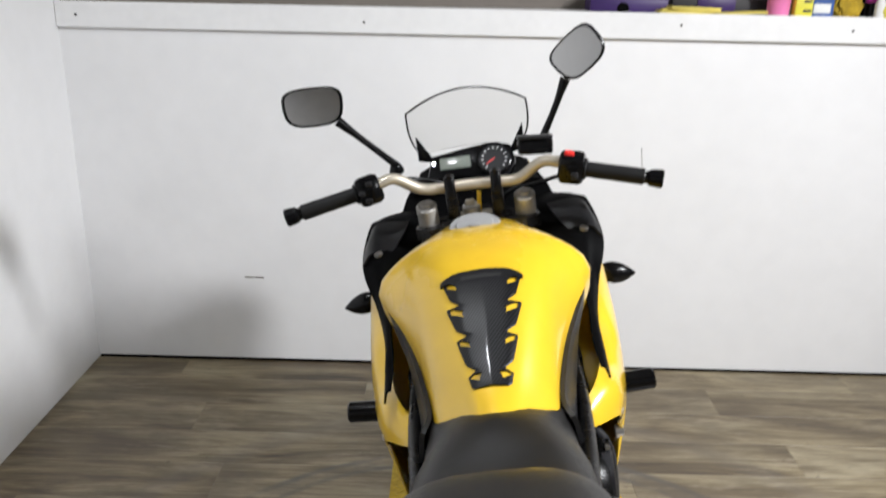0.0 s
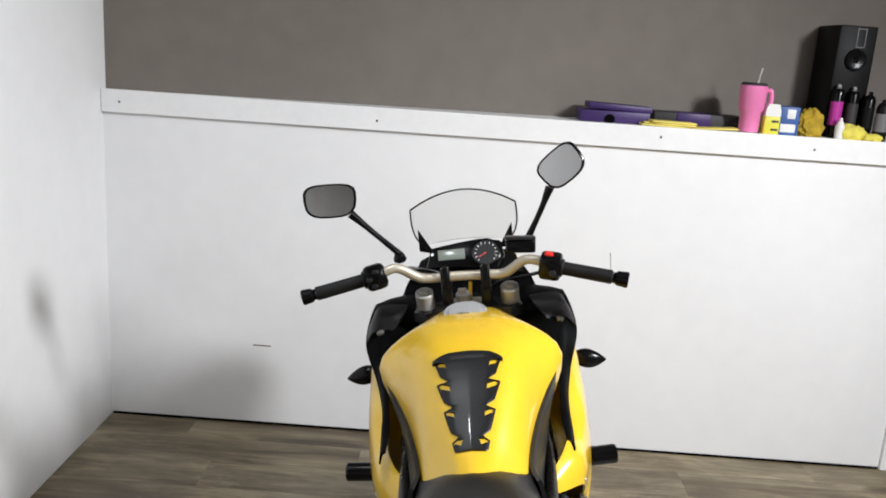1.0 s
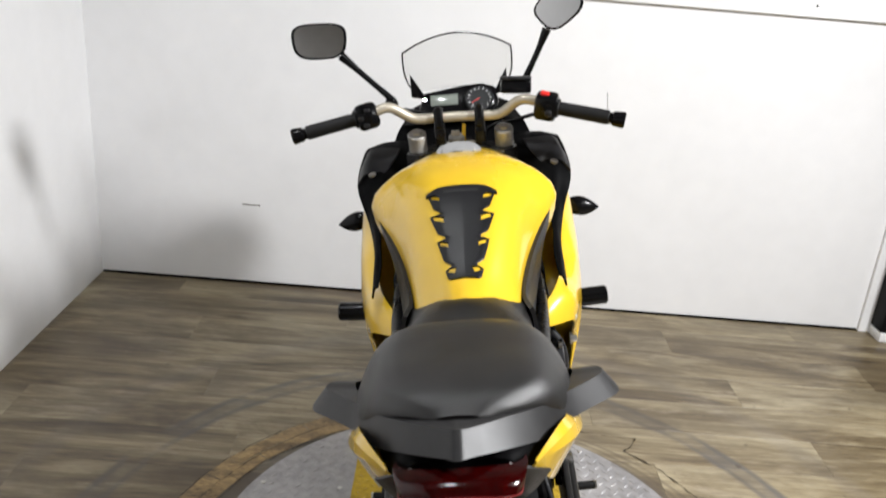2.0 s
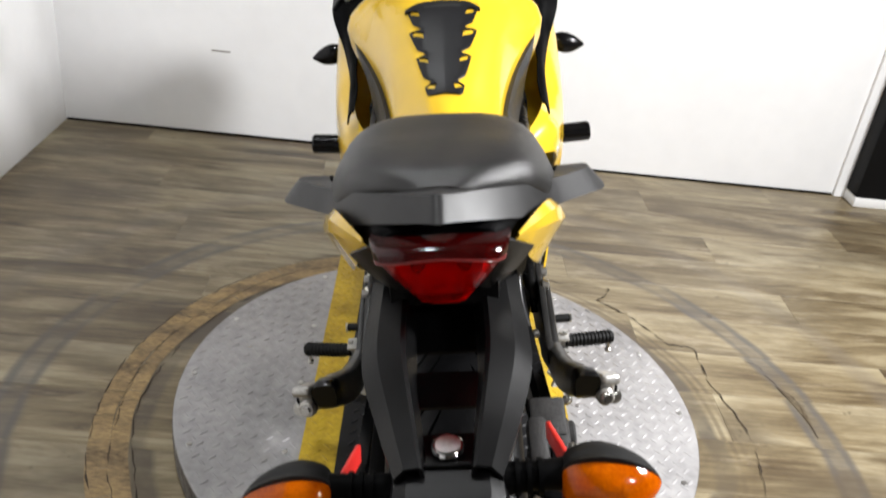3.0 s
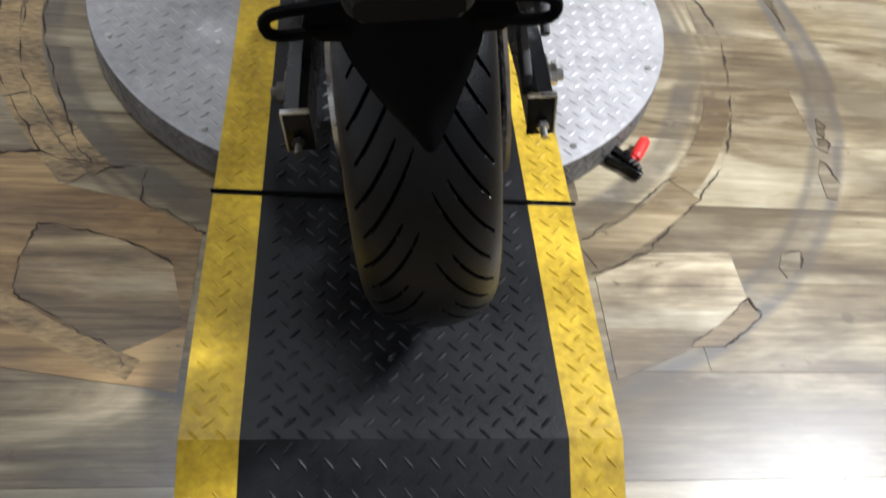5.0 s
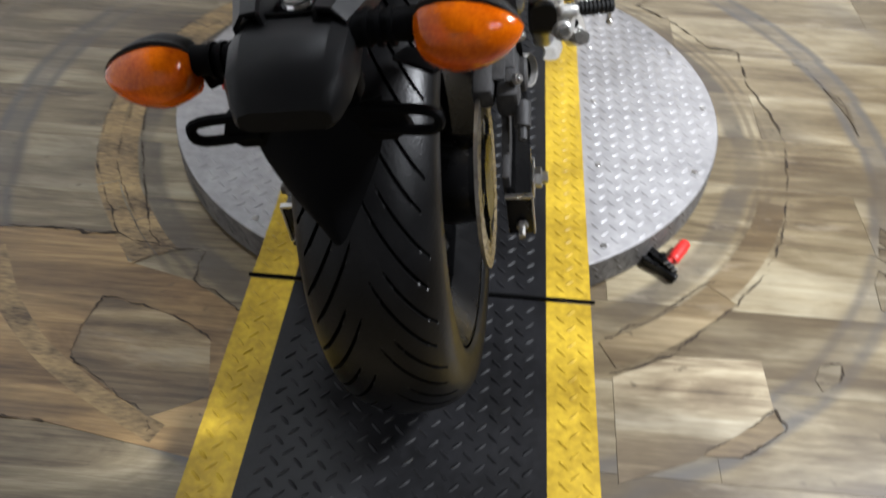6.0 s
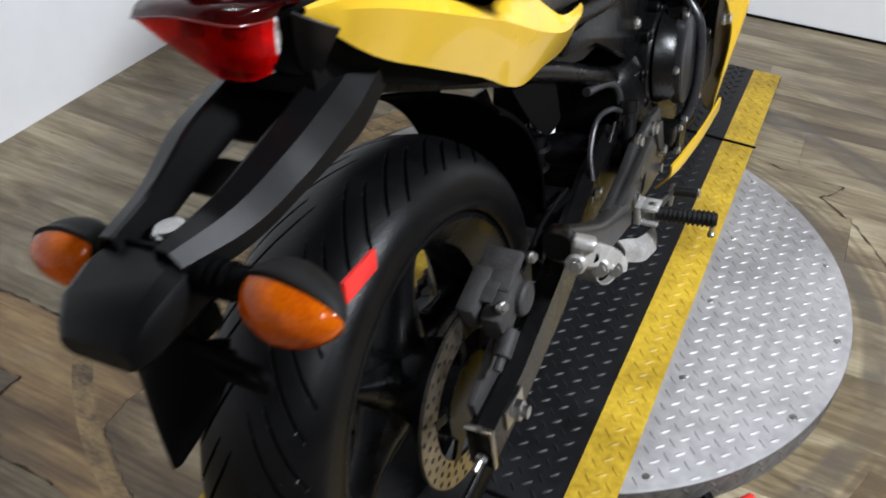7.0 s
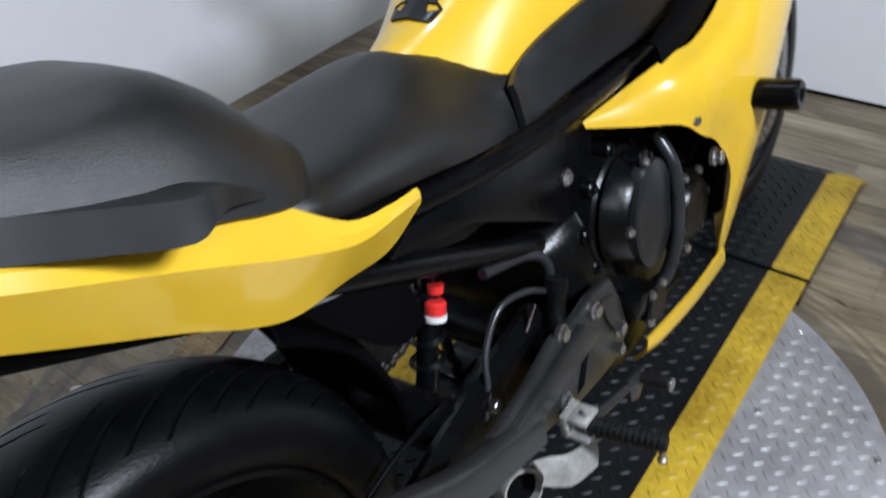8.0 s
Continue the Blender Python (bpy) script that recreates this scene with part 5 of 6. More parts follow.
mirror(1, (0.262, 0.620, 1.136), (-9, -38, -10), 0.058, 0.044, (0.168, 0.640, 0.955), (0.230, 0.628, 1.082))

SHIFT = Vector((0, 0, 0))
# ---- tank ----
TANK = [
    (0.385, [(0, 0.838), (0.045, 0.834), (0.070, 0.818), (0.080, 0.78), (0.08, 0.70)]),
    (0.340, [(0, 0.878), (0.056, 0.873), (0.078, 0.852), (0.098, 0.79), (0.10, 0.70)]),
    (0.275, [(0, 0.893), (0.066, 0.888), (0.104, 0.862), (0.142, 0.80), (0.14, 0.69)]),
    (0.205, [(0, 0.900), (0.078, 0.895), (0.148, 0.864), (0.197, 0.806), (0.168, 0.70)]),
    (0.165, [(0, 0.899), (0.078, 0.893), (0.143, 0.862), (0.188, 0.794), (0.160, 0.70)]),
    (0.10, [(0, 0.891), (0.072, 0.885), (0.126, 0.850), (0.157, 0.766), (0.138, 0.69)]),
    (0.02, [(0, 0.866), (0.062, 0.860), (0.104, 0.824), (0.127, 0.742), (0.112, 0.68)]),
    (-0.08, [(0, 0.812), (0.050, 0.804), (0.082, 0.773), (0.104, 0.716), (0.097, 0.66)]),
    (-0.15, [(0, 0.772), (0.036, 0.765), (0.064, 0.738), (0.094, 0.691), (0.091, 0.65)]),
    (-0.215, [(0, 0.748), (0.030, 0.738), (0.052, 0.710), (0.080, 0.670), (0.080, 0.62)]),
    (-0.255, [(0, 0.715), (0.026, 0.705), (0.046, 0.682), (0.070, 0.655), (0.070, 0.61)]),
]
tank = part("fuel_tank", half_loft(TANK, 5), YELLOW, bike, "glossy yellow fuel tank", 50)


tank_tree = BVHTree.FromPolygons(*half_loft(TANK, 5))


def tank_z(x, y):
    hit = tank_tree.ray_cast(Vector((x, y, 1.2)), Vector((0, 0, -1)))[0]
    return hit.z if hit else 0.7


part("filler_ring", cyl((-0.004, 0.262, 0.880), (-0.004, 0.259, 0.8965), 0.050, segs=40, bevel=0.003), CAPALU, tank, "brushed filler ring")
part("filler_cap", join(cyl((-0.004, 0.259, 0.894), (-0.004, 0.258, 0.8985), 0.037, segs=36, bevel=0.002), box((-0.004, 0.246, 0.8990), (0.020, 0.014, 0.003), 0.001)), CAPALU, tank, "silver filler cap")
# carbon pad with stepped wings and slots
YT, YB = 0.050, -0.156


def pad_half(y):
    f = (YT - y) / (YT - YB)
    spine = 0.048 - 0.030 * f
    for lo, hi, reach in ((-0.09, 0.32, 0.070), (0.32, 0.58, 0.062), (0.58, 0.857, 0.049), (0.857, 1.01, 0.035)):
        if lo <= f < hi:
            return spine + (reach - spine) * min(1.0, (f - lo) / 0.075) * (1 - 0.72 * max(0.0, f - max(lo, 0.0) - 0.075) / (hi - max(lo, 0.0))) * min(1.0, max(0.0, (hi - f) / 0.014))
    return spine


def pad_y(i, x):
    """The wings sweep forward and outward from the spine."""
    y, f = YT + (YB - YT) * i / 90, i / 90
    reach = max(0.0, abs(x) - (0.048 - 0.030 * f))
    return y + 0.55 * reach * min(1.0, f / 0.12) * min(1.0, (1 - f) / 0.06 + 0.2) - (0.012 * (abs(x) / 0.07) ** 3 if f < 0.12 else 0)


pad_rows = []
for i in range(91):
    y = YT + (YB - YT) * i / 90
    w = pad_half(y)
    pad_rows.append([Vector((w * q, pad_y(i, w * q), tank_z(w * q, pad_y(i, w * q)) + 0.0045 - 0.0025 * abs(q) ** 6)) for q in np.linspace(-1, 1, 25)])


def slot(i, j):
    f, q = (i + 0.5) / 90, abs(j - 11.5) / 12
    return any(abs(f - c) < 0.024 and lo < q < 0.92 for c, lo in ((0.16, 0.66), (0.405, 0.62), (0.665, 0.56), (0.915, 0.46)))


pad = part("tank_pad", shell(pad_rows, 0.003, 0, skip=slot), CARBON, tank, "black carbon-weave tank pad with slots", 50)
part("pad_print", shell([[Vector((x, y, tank_z(x, y) + 0.0052)) for y in (0.029, 0.037)] for x in np.linspace(-0.034, 0.034, 9)], 0.0004, 0), RAILPL, pad, "plain grey print bar")
# ---- bodywork ----
both("knee_panel", shell([
    [(0.188, 0.20, 0.797), (0.182, 0.20, 0.760), (0.169, 0.20, 0.72), (0.155, 0.20, 0.675)],
    [(0.163, 0.12, 0.774), (0.160, 0.12, 0.745), (0.151, 0.12, 0.705), (0.146, 0.12, 0.660)],
    [(0.130, 0.03, 0.745), (0.131, 0.03, 0.718), (0.129, 0.03, 0.690), (0.132, 0.03, 0.655)],
    [(0.109, -0.06, 0.724), (0.112, -0.06, 0.702), (0.114, -0.06, 0.676), (0.121, -0.06, 0.648)],
    [(0.102, -0.11, 0.706), (0.108, -0.11, 0.692), (0.112, -0.11, 0.668), (0.118, -0.11, 0.644)],
    [(0.112, -0.145, 0.696), (0.116, -0.145, 0.684), (0.119, -0.145, 0.664), (0.122, -0.145, 0.642)]], -0.008), GREYPL, "satin black knee panel")
both("side_cowl", shell([
    [(0.126, -0.020, 0.596), (0.128, -0.020, 0.594), (0.129, -0.020, 0.591), (0.130, -0.020, 0.588)],
    [(0.148, 0.026, 0.612), (0.162, 0.026, 0.604), (0.172, 0.026, 0.590), (0.178, 0.026, 0.574)],
    [(0.176, 0.072, 0.632), (0.200, 0.072, 0.618), (0.212, 0.072, 0.592), (0.214, 0.072, 0.559)],
    [(0.190, 0.113, 0.638), (0.218, 0.113, 0.616), (0.231, 0.113, 0.578), (0.224, 0.113, 0.526)],
    [(0.197, 0.154, 0.638), (0.229, 0.154, 0.612), (0.241, 0.163, 0.560), (0.226, 0.163, 0.490)],
    [(0.203, 0.204, 0.656), (0.238, 0.204, 0.624), (0.249, 0.204, 0.534), (0.227, 0.208, 0.414)],
    [(0.209, 0.253, 0.689), (0.248, 0.253, 0.639), (0.252, 0.245, 0.488), (0.205, 0.216, 0.280)],
    [(0.222, 0.340, 0.728), (0.256, 0.340, 0.660), (0.248, 0.330, 0.520), (0.188, 0.270, 0.225)],
    [(0.236, 0.440, 0.792), (0.252, 0.440, 0.705), (0.222, 0.420, 0.540), (0.150, 0.350, 0.230)],
    [(0.226, 0.520, 0.806), (0.226, 0.530, 0.745), (0.190, 0.540, 0.620), (0.120, 0.430, 0.310)],
    [(0.168, 0.640, 0.800), (0.180, 0.650, 0.800), (0.155, 0.660, 0.700), (0.100, 0.540, 0.460)],
    [(0.112, 0.780, 0.830), (0.128, 0.810, 0.820), (0.120, 0.840, 0.740), (0.085, 0.720, 0.540)]], -0.004, 5, 5), YELLOW, "glossy yellow side cowl", 60)
SHIFT = Vector((0.012, -0.012, 0.004))
both("belly_pan", shell([
    [(0.205, 0.21, 0.290), (0.196, 0.23, 0.245), (0.160, 0.24, 0.185)],
    [(0.190, 0.14, 0.262), (0.184, 0.15, 0.225), (0.148, 0.15, 0.168)],
    [(0.170, 0.07, 0.240), (0.166, 0.07, 0.208), (0.132, 0.08, 0.160)],
    [(0.158, 0.035, 0.228), (0.154, 0.035, 0.205), (0.125, 0.05, 0.165)]], -0.004), YELLOW, "glossy yellow belly pan")
SHIFT = Vector((0, 0, 0))
both("inner_cowl", shell([
    [(0.105, 0.58, 0.838), (0.170, 0.58, 0.846), (0.222, 0.56, 0.832)],
    [(0.115, 0.47, 0.838), (0.190, 0.49, 0.858), (0.238, 0.49, 0.848)],
    [(0.140, 0.37, 0.800), (0.208, 0.37, 0.825), (0.250, 0.37, 0.795)],
    [(0.178, 0.30, 0.755), (0.210, 0.30, 0.762), (0.222, 0.30, 0.725)],
    [(0.190, 0.22, 0.722), (0.200, 0.22, 0.715), (0.206, 0.22, 0.685)],
    [(0.184, 0.13, 0.690), (0.197, 0.13, 0.684), (0.203, 0.13, 0.656)],
    [(0.186, 0.05, 0.672), (0.193, 0.05, 0.668), (0.199, 0.05, 0.648)]], -0.004), PLASTIC, "matt black inner cowl panel")
both("cowl_ridge", shell([
    [(0.150, 0.455, 0.858), (0.215, 0.45, 0.862), (0.235, 0.43, 0.835)],
    [(0.160, 0.415, 0.845), (0.220, 0.41, 0.848), (0.243, 0.40, 0.822)],
    [(0.185, 0.375, 0.822), (0.225, 0.37, 0.825), (0.248, 0.365, 0.800)]], -0.005), GREYPL, "satin raised ridge of the cowl")
for s in (-1, 1):
    part("cowl_screw", bolt((s * 0.214, 0.365, 0.826), (s * 0.2, -0.3, 1), 0.007, 0.003), STEEL, bike)
    part("cowl_screw", bolt((s * 0.2215, 0.101, 0.556), (s, -0.2, 0.3), 0.008, 0.004), STEEL, bike)
    sl = part("frame_slider", cyl((s * 0.215, 0.238, 0.530), (s * 0.312, 0.238, 0.536), 0.0215, segs=28, bevel=0.004), GLOSSBK, bike, "black round crash slider")
    # near-black disc on the slider's end in place of a shaded bore
    part("slider_bore", cyl((s * 0.3085, 0.238, 0.536), (s * 0.3128, 0.238, 0.536), 0.010, segs=18), GAP, sl)
    # front indicator
    rings = []
    for f, r in ((0.0, 0.010), (0.18, 0.022), (0.45, 0.027), (0.72, 0.020), (0.92, 0.008), (1.0, 0.002)):
        x = 0.252 + 0.086 * f
        rings.append([(s * x, 0.526 + 0.8 * r * math.cos(t), 0.656 - 0.012 * (f - 0.5) + 0.95 * r * math.sin(t)) for t in [2 * math.pi * k / 14 for k in range(14)]])
    fi = part("front_indicator", loft(rings, 3), GLOSSBK, bike, "black teardrop front indicator housing")
    part("stem", cyl((s * 0.225, 0.529, 0.655), (s * 0.262, 0.526, 0.656), 0.010, segs=14), GLOSSBK, fi)
part("nose_cowl", shell([
    [(-0.135, 0.76, 0.886), (-0.07, 0.80, 0.905), (0, 0.815, 0.912), (0.07, 0.80, 0.905), (0.135, 0.76, 0.886)],
    [(-0.150, 0.83, 0.81), (-0.08, 0.93, 0.83), (0, 0.965, 0.84), (0.08, 0.93, 0.83), (0.150, 0.83, 0.81)],
    [(-0.125, 0.86, 0.70), (-0.07, 0.97, 0.70), (0, 1.00, 0.70), (0.07, 0.97, 0.70), (0.125, 0.86, 0.70)],
    [(-0.09, 0.80, 0.58), (-0.05, 0.87, 0.57), (0, 0.89, 0.565), (0.05, 0.87, 0.57), (0.09, 0.80, 0.58)]], 0.004), YELLOW, bike, "glossy yellow nose cowl")
part("nose_liner", shell([
    [(-0.150, 0.60, 0.880), (-0.07, 0.62, 0.878), (0, 0.62, 0.876), (0.07, 0.62, 0.878), (0.150, 0.60, 0.880)],
    [(-0.140, 0.69, 0.884), (-0.07, 0.72, 0.892), (0, 0.73, 0.897), (0.07, 0.72, 0.892), (0.140, 0.69, 0.884)],
    [(-0.132, 0.755, 0.892), (-0.068, 0.793, 0.911), (0, 0.808, 0.918), (0.068, 0.793, 0.911), (0.132, 0.755, 0.892)]], 0.003), PLASTIC, bike, "black liner under the windscreen")
part("steering_tray", shell([[(x * w, y - 0.02 * x * x, z) for x in (-1, -0.5, 0, 0.5, 1)] for y, z, w in ((0.40, 0.765, 0.125), (0.50, 0.800, 0.185), (0.62, 0.855, 0.170), (0.70, 0.885, 0.145))], 0.003), PLASTIC, bike, "black tray below the handlebar")
part("front_mudguard", shell([[FA + Vector((x, r * math.sin(radians(a)), r * math.cos(radians(a)))) for x, r in ((-0.075, 0.29), (-0.06, 0.322), (0, 0.332), (0.06, 0.322), (0.075, 0.29))] for a in (-55, -25, 10, 40)], -0.004), PLASTIC, bike, "black front mudguard")
part("radiator", box((0, 0.36, 0.42), (0.34, 0.035, 0.30), 0.006, (-18, 0, 0)), BLACKMET, bike, "black radiator")

# ---- seats and tail ----
seat = part("rider_seat", half_loft([
    (-0.085, [(0, 0.600), (0.060, 0.620), (0.107, 0.672), (0.113, 0.640)]),
    (-0.105, [(0, 0.640), (0.060, 0.660), (0.105, 0.694), (0.115, 0.645)]),
    (-0.140, [(0, 0.690), (0.055, 0.712), (0.098, 0.704), (0.118, 0.650)]),
    (-0.175, [(0, 0.735), (0.050, 0.738), (0.094, 0.708), (0.121, 0.655)]),
    (-0.215, [(0, 0.757), (0.056, 0.746), (0.098, 0.712), (0.125, 0.664)]),
    (-0.265, [(0, 0.755), (0.070, 0.743), (0.112, 0.712), (0.128, 0.674)]),
    (-0.335, [(0, 0.745), (0.086, 0.736), (0.119, 0.714), (0.126, 0.688)]),
    (-0.42, [(0, 0.745), (0.092, 0.739), (0.119, 0.725), (0.126, 0.703)]),
    (-0.465, [(0, 0.752), (0.086, 0.750), (0.122, 0.738), (0.130, 0.720)]),
    (-0.52, [(0, 0.756), (0.070, 0.754), (0.100, 0.744), (0.108, 0.726)])], 5), SEAT, bike, "black vinyl rider seat", 60)
part("pillion_seat", half_loft([
    (-0.424, [(0.000, 0.776), (0.040, 0.774), (0.072, 0.766), (0.088, 0.754)]),
    (-0.446, [(0.000, 0.804), (0.052, 0.799), (0.094, 0.776), (0.114, 0.752)]),
    (-0.476, [(0.000, 0.836), (0.060, 0.831), (0.108, 0.801), (0.136, 0.751)]),
    (-0.512, [(0.000, 0.864), (0.066, 0.859), (0.113, 0.827), (0.141, 0.763)]),
    (-0.552, [(0.000, 0.879), (0.070, 0.875), (0.113, 0.848), (0.142, 0.780)]),
    (-0.622, [(0.000, 0.888), (0.074, 0.884), (0.112, 0.862), (0.138, 0.802)]),
    (-0.678, [(0.000, 0.896), (0.072, 0.893), (0.106, 0.873), (0.126, 0.825)]),
    (-0.725, [(0.000, 0.901), (0.060, 0.898), (0.088, 0.887), (0.101, 0.860)]),
    (-0.762, [(0.000, 0.901), (0.038, 0.899), (0.056, 0.892), (0.066, 0.881)]),
    (-0.786, [(0.000, 0.892), (0.014, 0.891), (0.022, 0.889), (0.027, 0.885)])], 5), SEAT, bike, "black vinyl pillion seat", 50)
# grab rail: a flat blade with an outer facet, flared ends and a pointed centre
RAIL = (((0.128, -0.492, 0.758), (0.132, -0.491, 0.758), (0.133, -0.493, 0.756), (0.130, -0.494, 0.755)),
        ((0.134, -0.530, 0.789), (0.149, -0.528, 0.787), (0.154, -0.536, 0.780), (0.140, -0.540, 0.776)),
        ((0.140, -0.568, 0.812), (0.172, -0.560, 0.810), (0.184, -0.574, 0.800), (0.158, -0.586, 0.792)),
        ((0.136, -0.596, 0.818), (0.176, -0.590, 0.818), (0.194, -0.606, 0.798), (0.160, -0.616, 0.790)),
        ((0.124, -0.632, 0.828), (0.150, -0.633, 0.830), (0.162, -0.648, 0.808), (0.134, -0.650, 0.804)),
        ((0.106, -0.672, 0.841), (0.122, -0.676, 0.844), (0.129, -0.692, 0.820), (0.104, -0.692, 0.820)),
        ((0.086, -0.722, 0.860), (0.096, -0.730, 0.864), (0.101, -0.748, 0.836), (0.084, -0.744, 0.836)),
        ((0.052, -0.770, 0.880), (0.056, -0.782, 0.886), (0.059, -0.806, 0.864), (0.049, -0.797, 0.861)),
        ((0.015, -0.799, 0.895), (0.015, -0.823, 0.901), (0.015, -0.849, 0.885), (0.014, -0.831, 0.880)),
        ((0.000, -0.806, 0.900), (0.000, -0.832, 0.906), (0.000, -0.862, 0.890), (0.000, -0.841, 0.884)))
rings = [[Vector(p) for p in r] for r in RAIL] + [[Vector((-x, y, z)) for x, y, z in r] for r in reversed(RAIL[:-1])]
rings = list(zip(*[catmull([r[k] for r in rings], 4) for k in range(4)]))
part("grab_rail", loft(rings, 0), RAILPL, bike, "satin dark grey grab rail round the pillion seat", 38)
SHIFT = Vector((0, 0, 0.022))
part("tail_body", half_loft([
    (-0.40, [(0, 0.70), (0.08, 0.695), (0.105, 0.68), (0.11, 0.63)]),
    (-0.55, [(0, 0.76), (0.085, 0.755), (0.115, 0.73), (0.105, 0.655)]),
    (-0.70, [(0, 0.82), (0.075, 0.815), (0.100, 0.79), (0.085, 0.72)]),
    (-0.80, [(0, 0.846), (0.055, 0.842), (0.070, 0.82), (0.050, 0.77)]),
    (-0.825, [(0, 0.846), (0.045, 0.842), (0.052, 0.83), (0.030, 0.79)])], 4), PLASTIC, bike, "black tail housing")
SHIFT = Vector((0, 0, 0))
both("tail_cowl", shell([[Vector((x, y, z)) for x, z in row] for y, row in (
    (-0.340, ((0.131, 0.680), (0.134, 0.676), (0.134, 0.671), (0.132, 0.664))),
    (-0.385, ((0.138, 0.688), (0.143, 0.684), (0.145, 0.680), (0.122, 0.637))),
    (-0.440, ((0.140, 0.704), (0.147, 0.694), (0.148, 0.685), (0.117, 0.638))),
    (-0.500, ((0.128, 0.754), (0.142, 0.726), (0.146, 0.709), (0.115, 0.641))),
    (-0.545, ((0.126, 0.776), (0.142, 0.748), (0.146, 0.732), (0.115, 0.661))),
    (-0.600, ((0.126, 0.774), (0.138, 0.768), (0.145, 0.761), (0.114, 0.697))),
    (-0.690, ((0.120, 0.824), (0.130, 0.815), (0.135, 0.803), (0.106, 0.748))),
    (-0.760, ((0.103, 0.855), (0.111, 0.846), (0.113, 0.834), (0.093, 0.790))),
    (-0.815, ((0.074, 0.853), (0.075, 0.851), (0.074, 0.849), (0.071, 0.846))))], -0.0015, 5, 1), YELLOW, "glossy yellow tail cowl", 22)
def mirrored_row(*pts):
    return [(-x, y, z) for x, y, z in reversed(pts[1:])] + list(pts)


SHIFT = Vector((0, -0.008, 0.022))
lamp = part("tail_lamp", shell([
    mirrored_row((0, -0.876, 0.845), (0.052, -0.868, 0.838), (0.062, -0.832, 0.830)),
    mirrored_row((0, -0.858, 0.808), (0.036, -0.851, 0.804), (0.046, -0.82, 0.800)),
    mirrored_row((0, -0.834, 0.772), (0.022, -0.828, 0.771), (0.030, -0.80, 0.771))], 0.003, 5, 2), REDLENS, bike, "red tail lamp lens under the grab rail", 50)
part("upper_lens", shell([
    mirrored_row((0, -0.840, 0.851), (0.054, -0.826, 0.843), (0.066, -0.80, 0.834)),
    mirrored_row((0, -0.864, 0.852), (0.056, -0.854, 0.846), (0.067, -0.82, 0.839)),
    mirrored_row((0, -0.877, 0.846), (0.053, -0.869, 0.839), (0.063, -0.832, 0.831))], 0.003, 5, 2), DEEPRED, lamp, "dark red upper lens", 50)
part("lens_seam", tube(mirrored_row((0, -0.878, 0.8452), (0.052, -0.8695, 0.838), (0.062, -0.835, 0.830)), 0.0010, 8), PINKLENS, lamp, "pale seam across the lens")
part("lamp_back", shell([
    mirrored_row((0, -0.835, 0.842), (0.046, -0.828, 0.838), (0.058, -0.80, 0.834)),
    mirrored_row((0, -0.830, 0.805), (0.038, -0.825, 0.803), (0.048, -0.80, 0.800)),
    mirrored_row((0, -0.818, 0.772), (0.028, -0.812, 0.771), (0.036, -0.79, 0.771))], 0.003, 4, 2), REFLECT, lamp, "bright reflector behind the lens")
for x, z in ((-0.022, 0.815), (0.022, 0.815)):
    part("bulb", cyl((x, -0.828, z), (x, -0.848, z + 0.006), 0.008, 0.006, 14, 0.002), GAP, lamp)
both("tail_side_panel", shell([[(0.066, -0.815, 0.828), (0.080, -0.805, 0.818), (0.092, -0.79, 0.806)], [(0.054, -0.805, 0.798), (0.064, -0.800, 0.790), (0.074, -0.79, 0.782)], [(0.042, -0.795, 0.766), (0.048, -0.790, 0.760), (0.054, -0.78, 0.756)]], 0.003, 3), GREYPL, "dark grey panel beside the tail lamp")

SHIFT = Vector((0, 0.002, 0.038))
# rear mudguard, number plate carrier, rear indicators
FEN = []
for y, w, zl, ze, zr, zc in ((-0.70, 0.076, 0.712, 0.738, 0.752, 0.722), (-0.775, 0.081, 0.684, 0.712, 0.742, 0.702), (-0.82, 0.084, 0.682, 0.704, 0.732, 0.692), (-0.87, 0.083, 0.678, 0.694, 0.720, 0.680), (-0.93, 0.066, 0.660, 0.676, 0.700, 0.668), (-0.995, 0.047, 0.655, 0.676, 0.690, 0.664)):
    half = [(0, zc), (w * 0.36, zc), (w * 0.46, zr - 0.002), (w * 0.52, zr), (w * 0.80, (zr + ze) / 2 + 0.005), (w, ze), (w * 0.96, zl)]
    FEN.append([(-x, y, z) for x, z in reversed(half[1:])] + [(x, y, z) for x, z in half])
mud = part("rear_mudguard", shell(FEN, 0.004, 4, 1, lambda i, j: i in (9, 10, 14, 15) and 5 <= j <= 6), MUDPL, bike, "satin black rear mudguard with two raised ribs", 24)
part("lock_ring", cyl((0, -0.957, 0.664), (0, -0.958, 0.680), 0.0150, segs=28, bevel=0.002), CHROME, mud, "chrome ring")
part("lock_face", cyl((0, -0.958, 0.680), (0, -0.958, 0.6815), 0.0115, segs=24), STEEL, mud, "round steel lock face")
SHIFT = Vector((0, 0.012, 0.026))
hold = part("lamp_housing", loft([[(x * w, y, z0 + dz) for x, dz in ((1.0, -h * 0.5), (1.0, h * 0.35), (0.93, h * 0.72), (0.70, h), (-0.70, h), (-0.93, h * 0.72), (-1.0, h * 0.35), (-1.0, -h * 0.5), (-0.8, -h), (0.8, -h))] for y, w, z0, h in ((-0.985, 0.046, 0.664, 0.022), (-0.988, 0.050, 0.664, 0.026), (-1.020, 0.052, 0.661, 0.028), (-1.050, 0.049, 0.655, 0.024), (-1.066, 0.043, 0.647, 0.016), (-1.072, 0.038, 0.643, 0.009))], 0), MUDPL, bike, "satin black number plate lamp housing", 28)
part("plate_lamp", box((0, -1.045, 0.645), (0.05, 0.03, 0.012), 0.003), DEEPRED, hold, "dark red reflector")
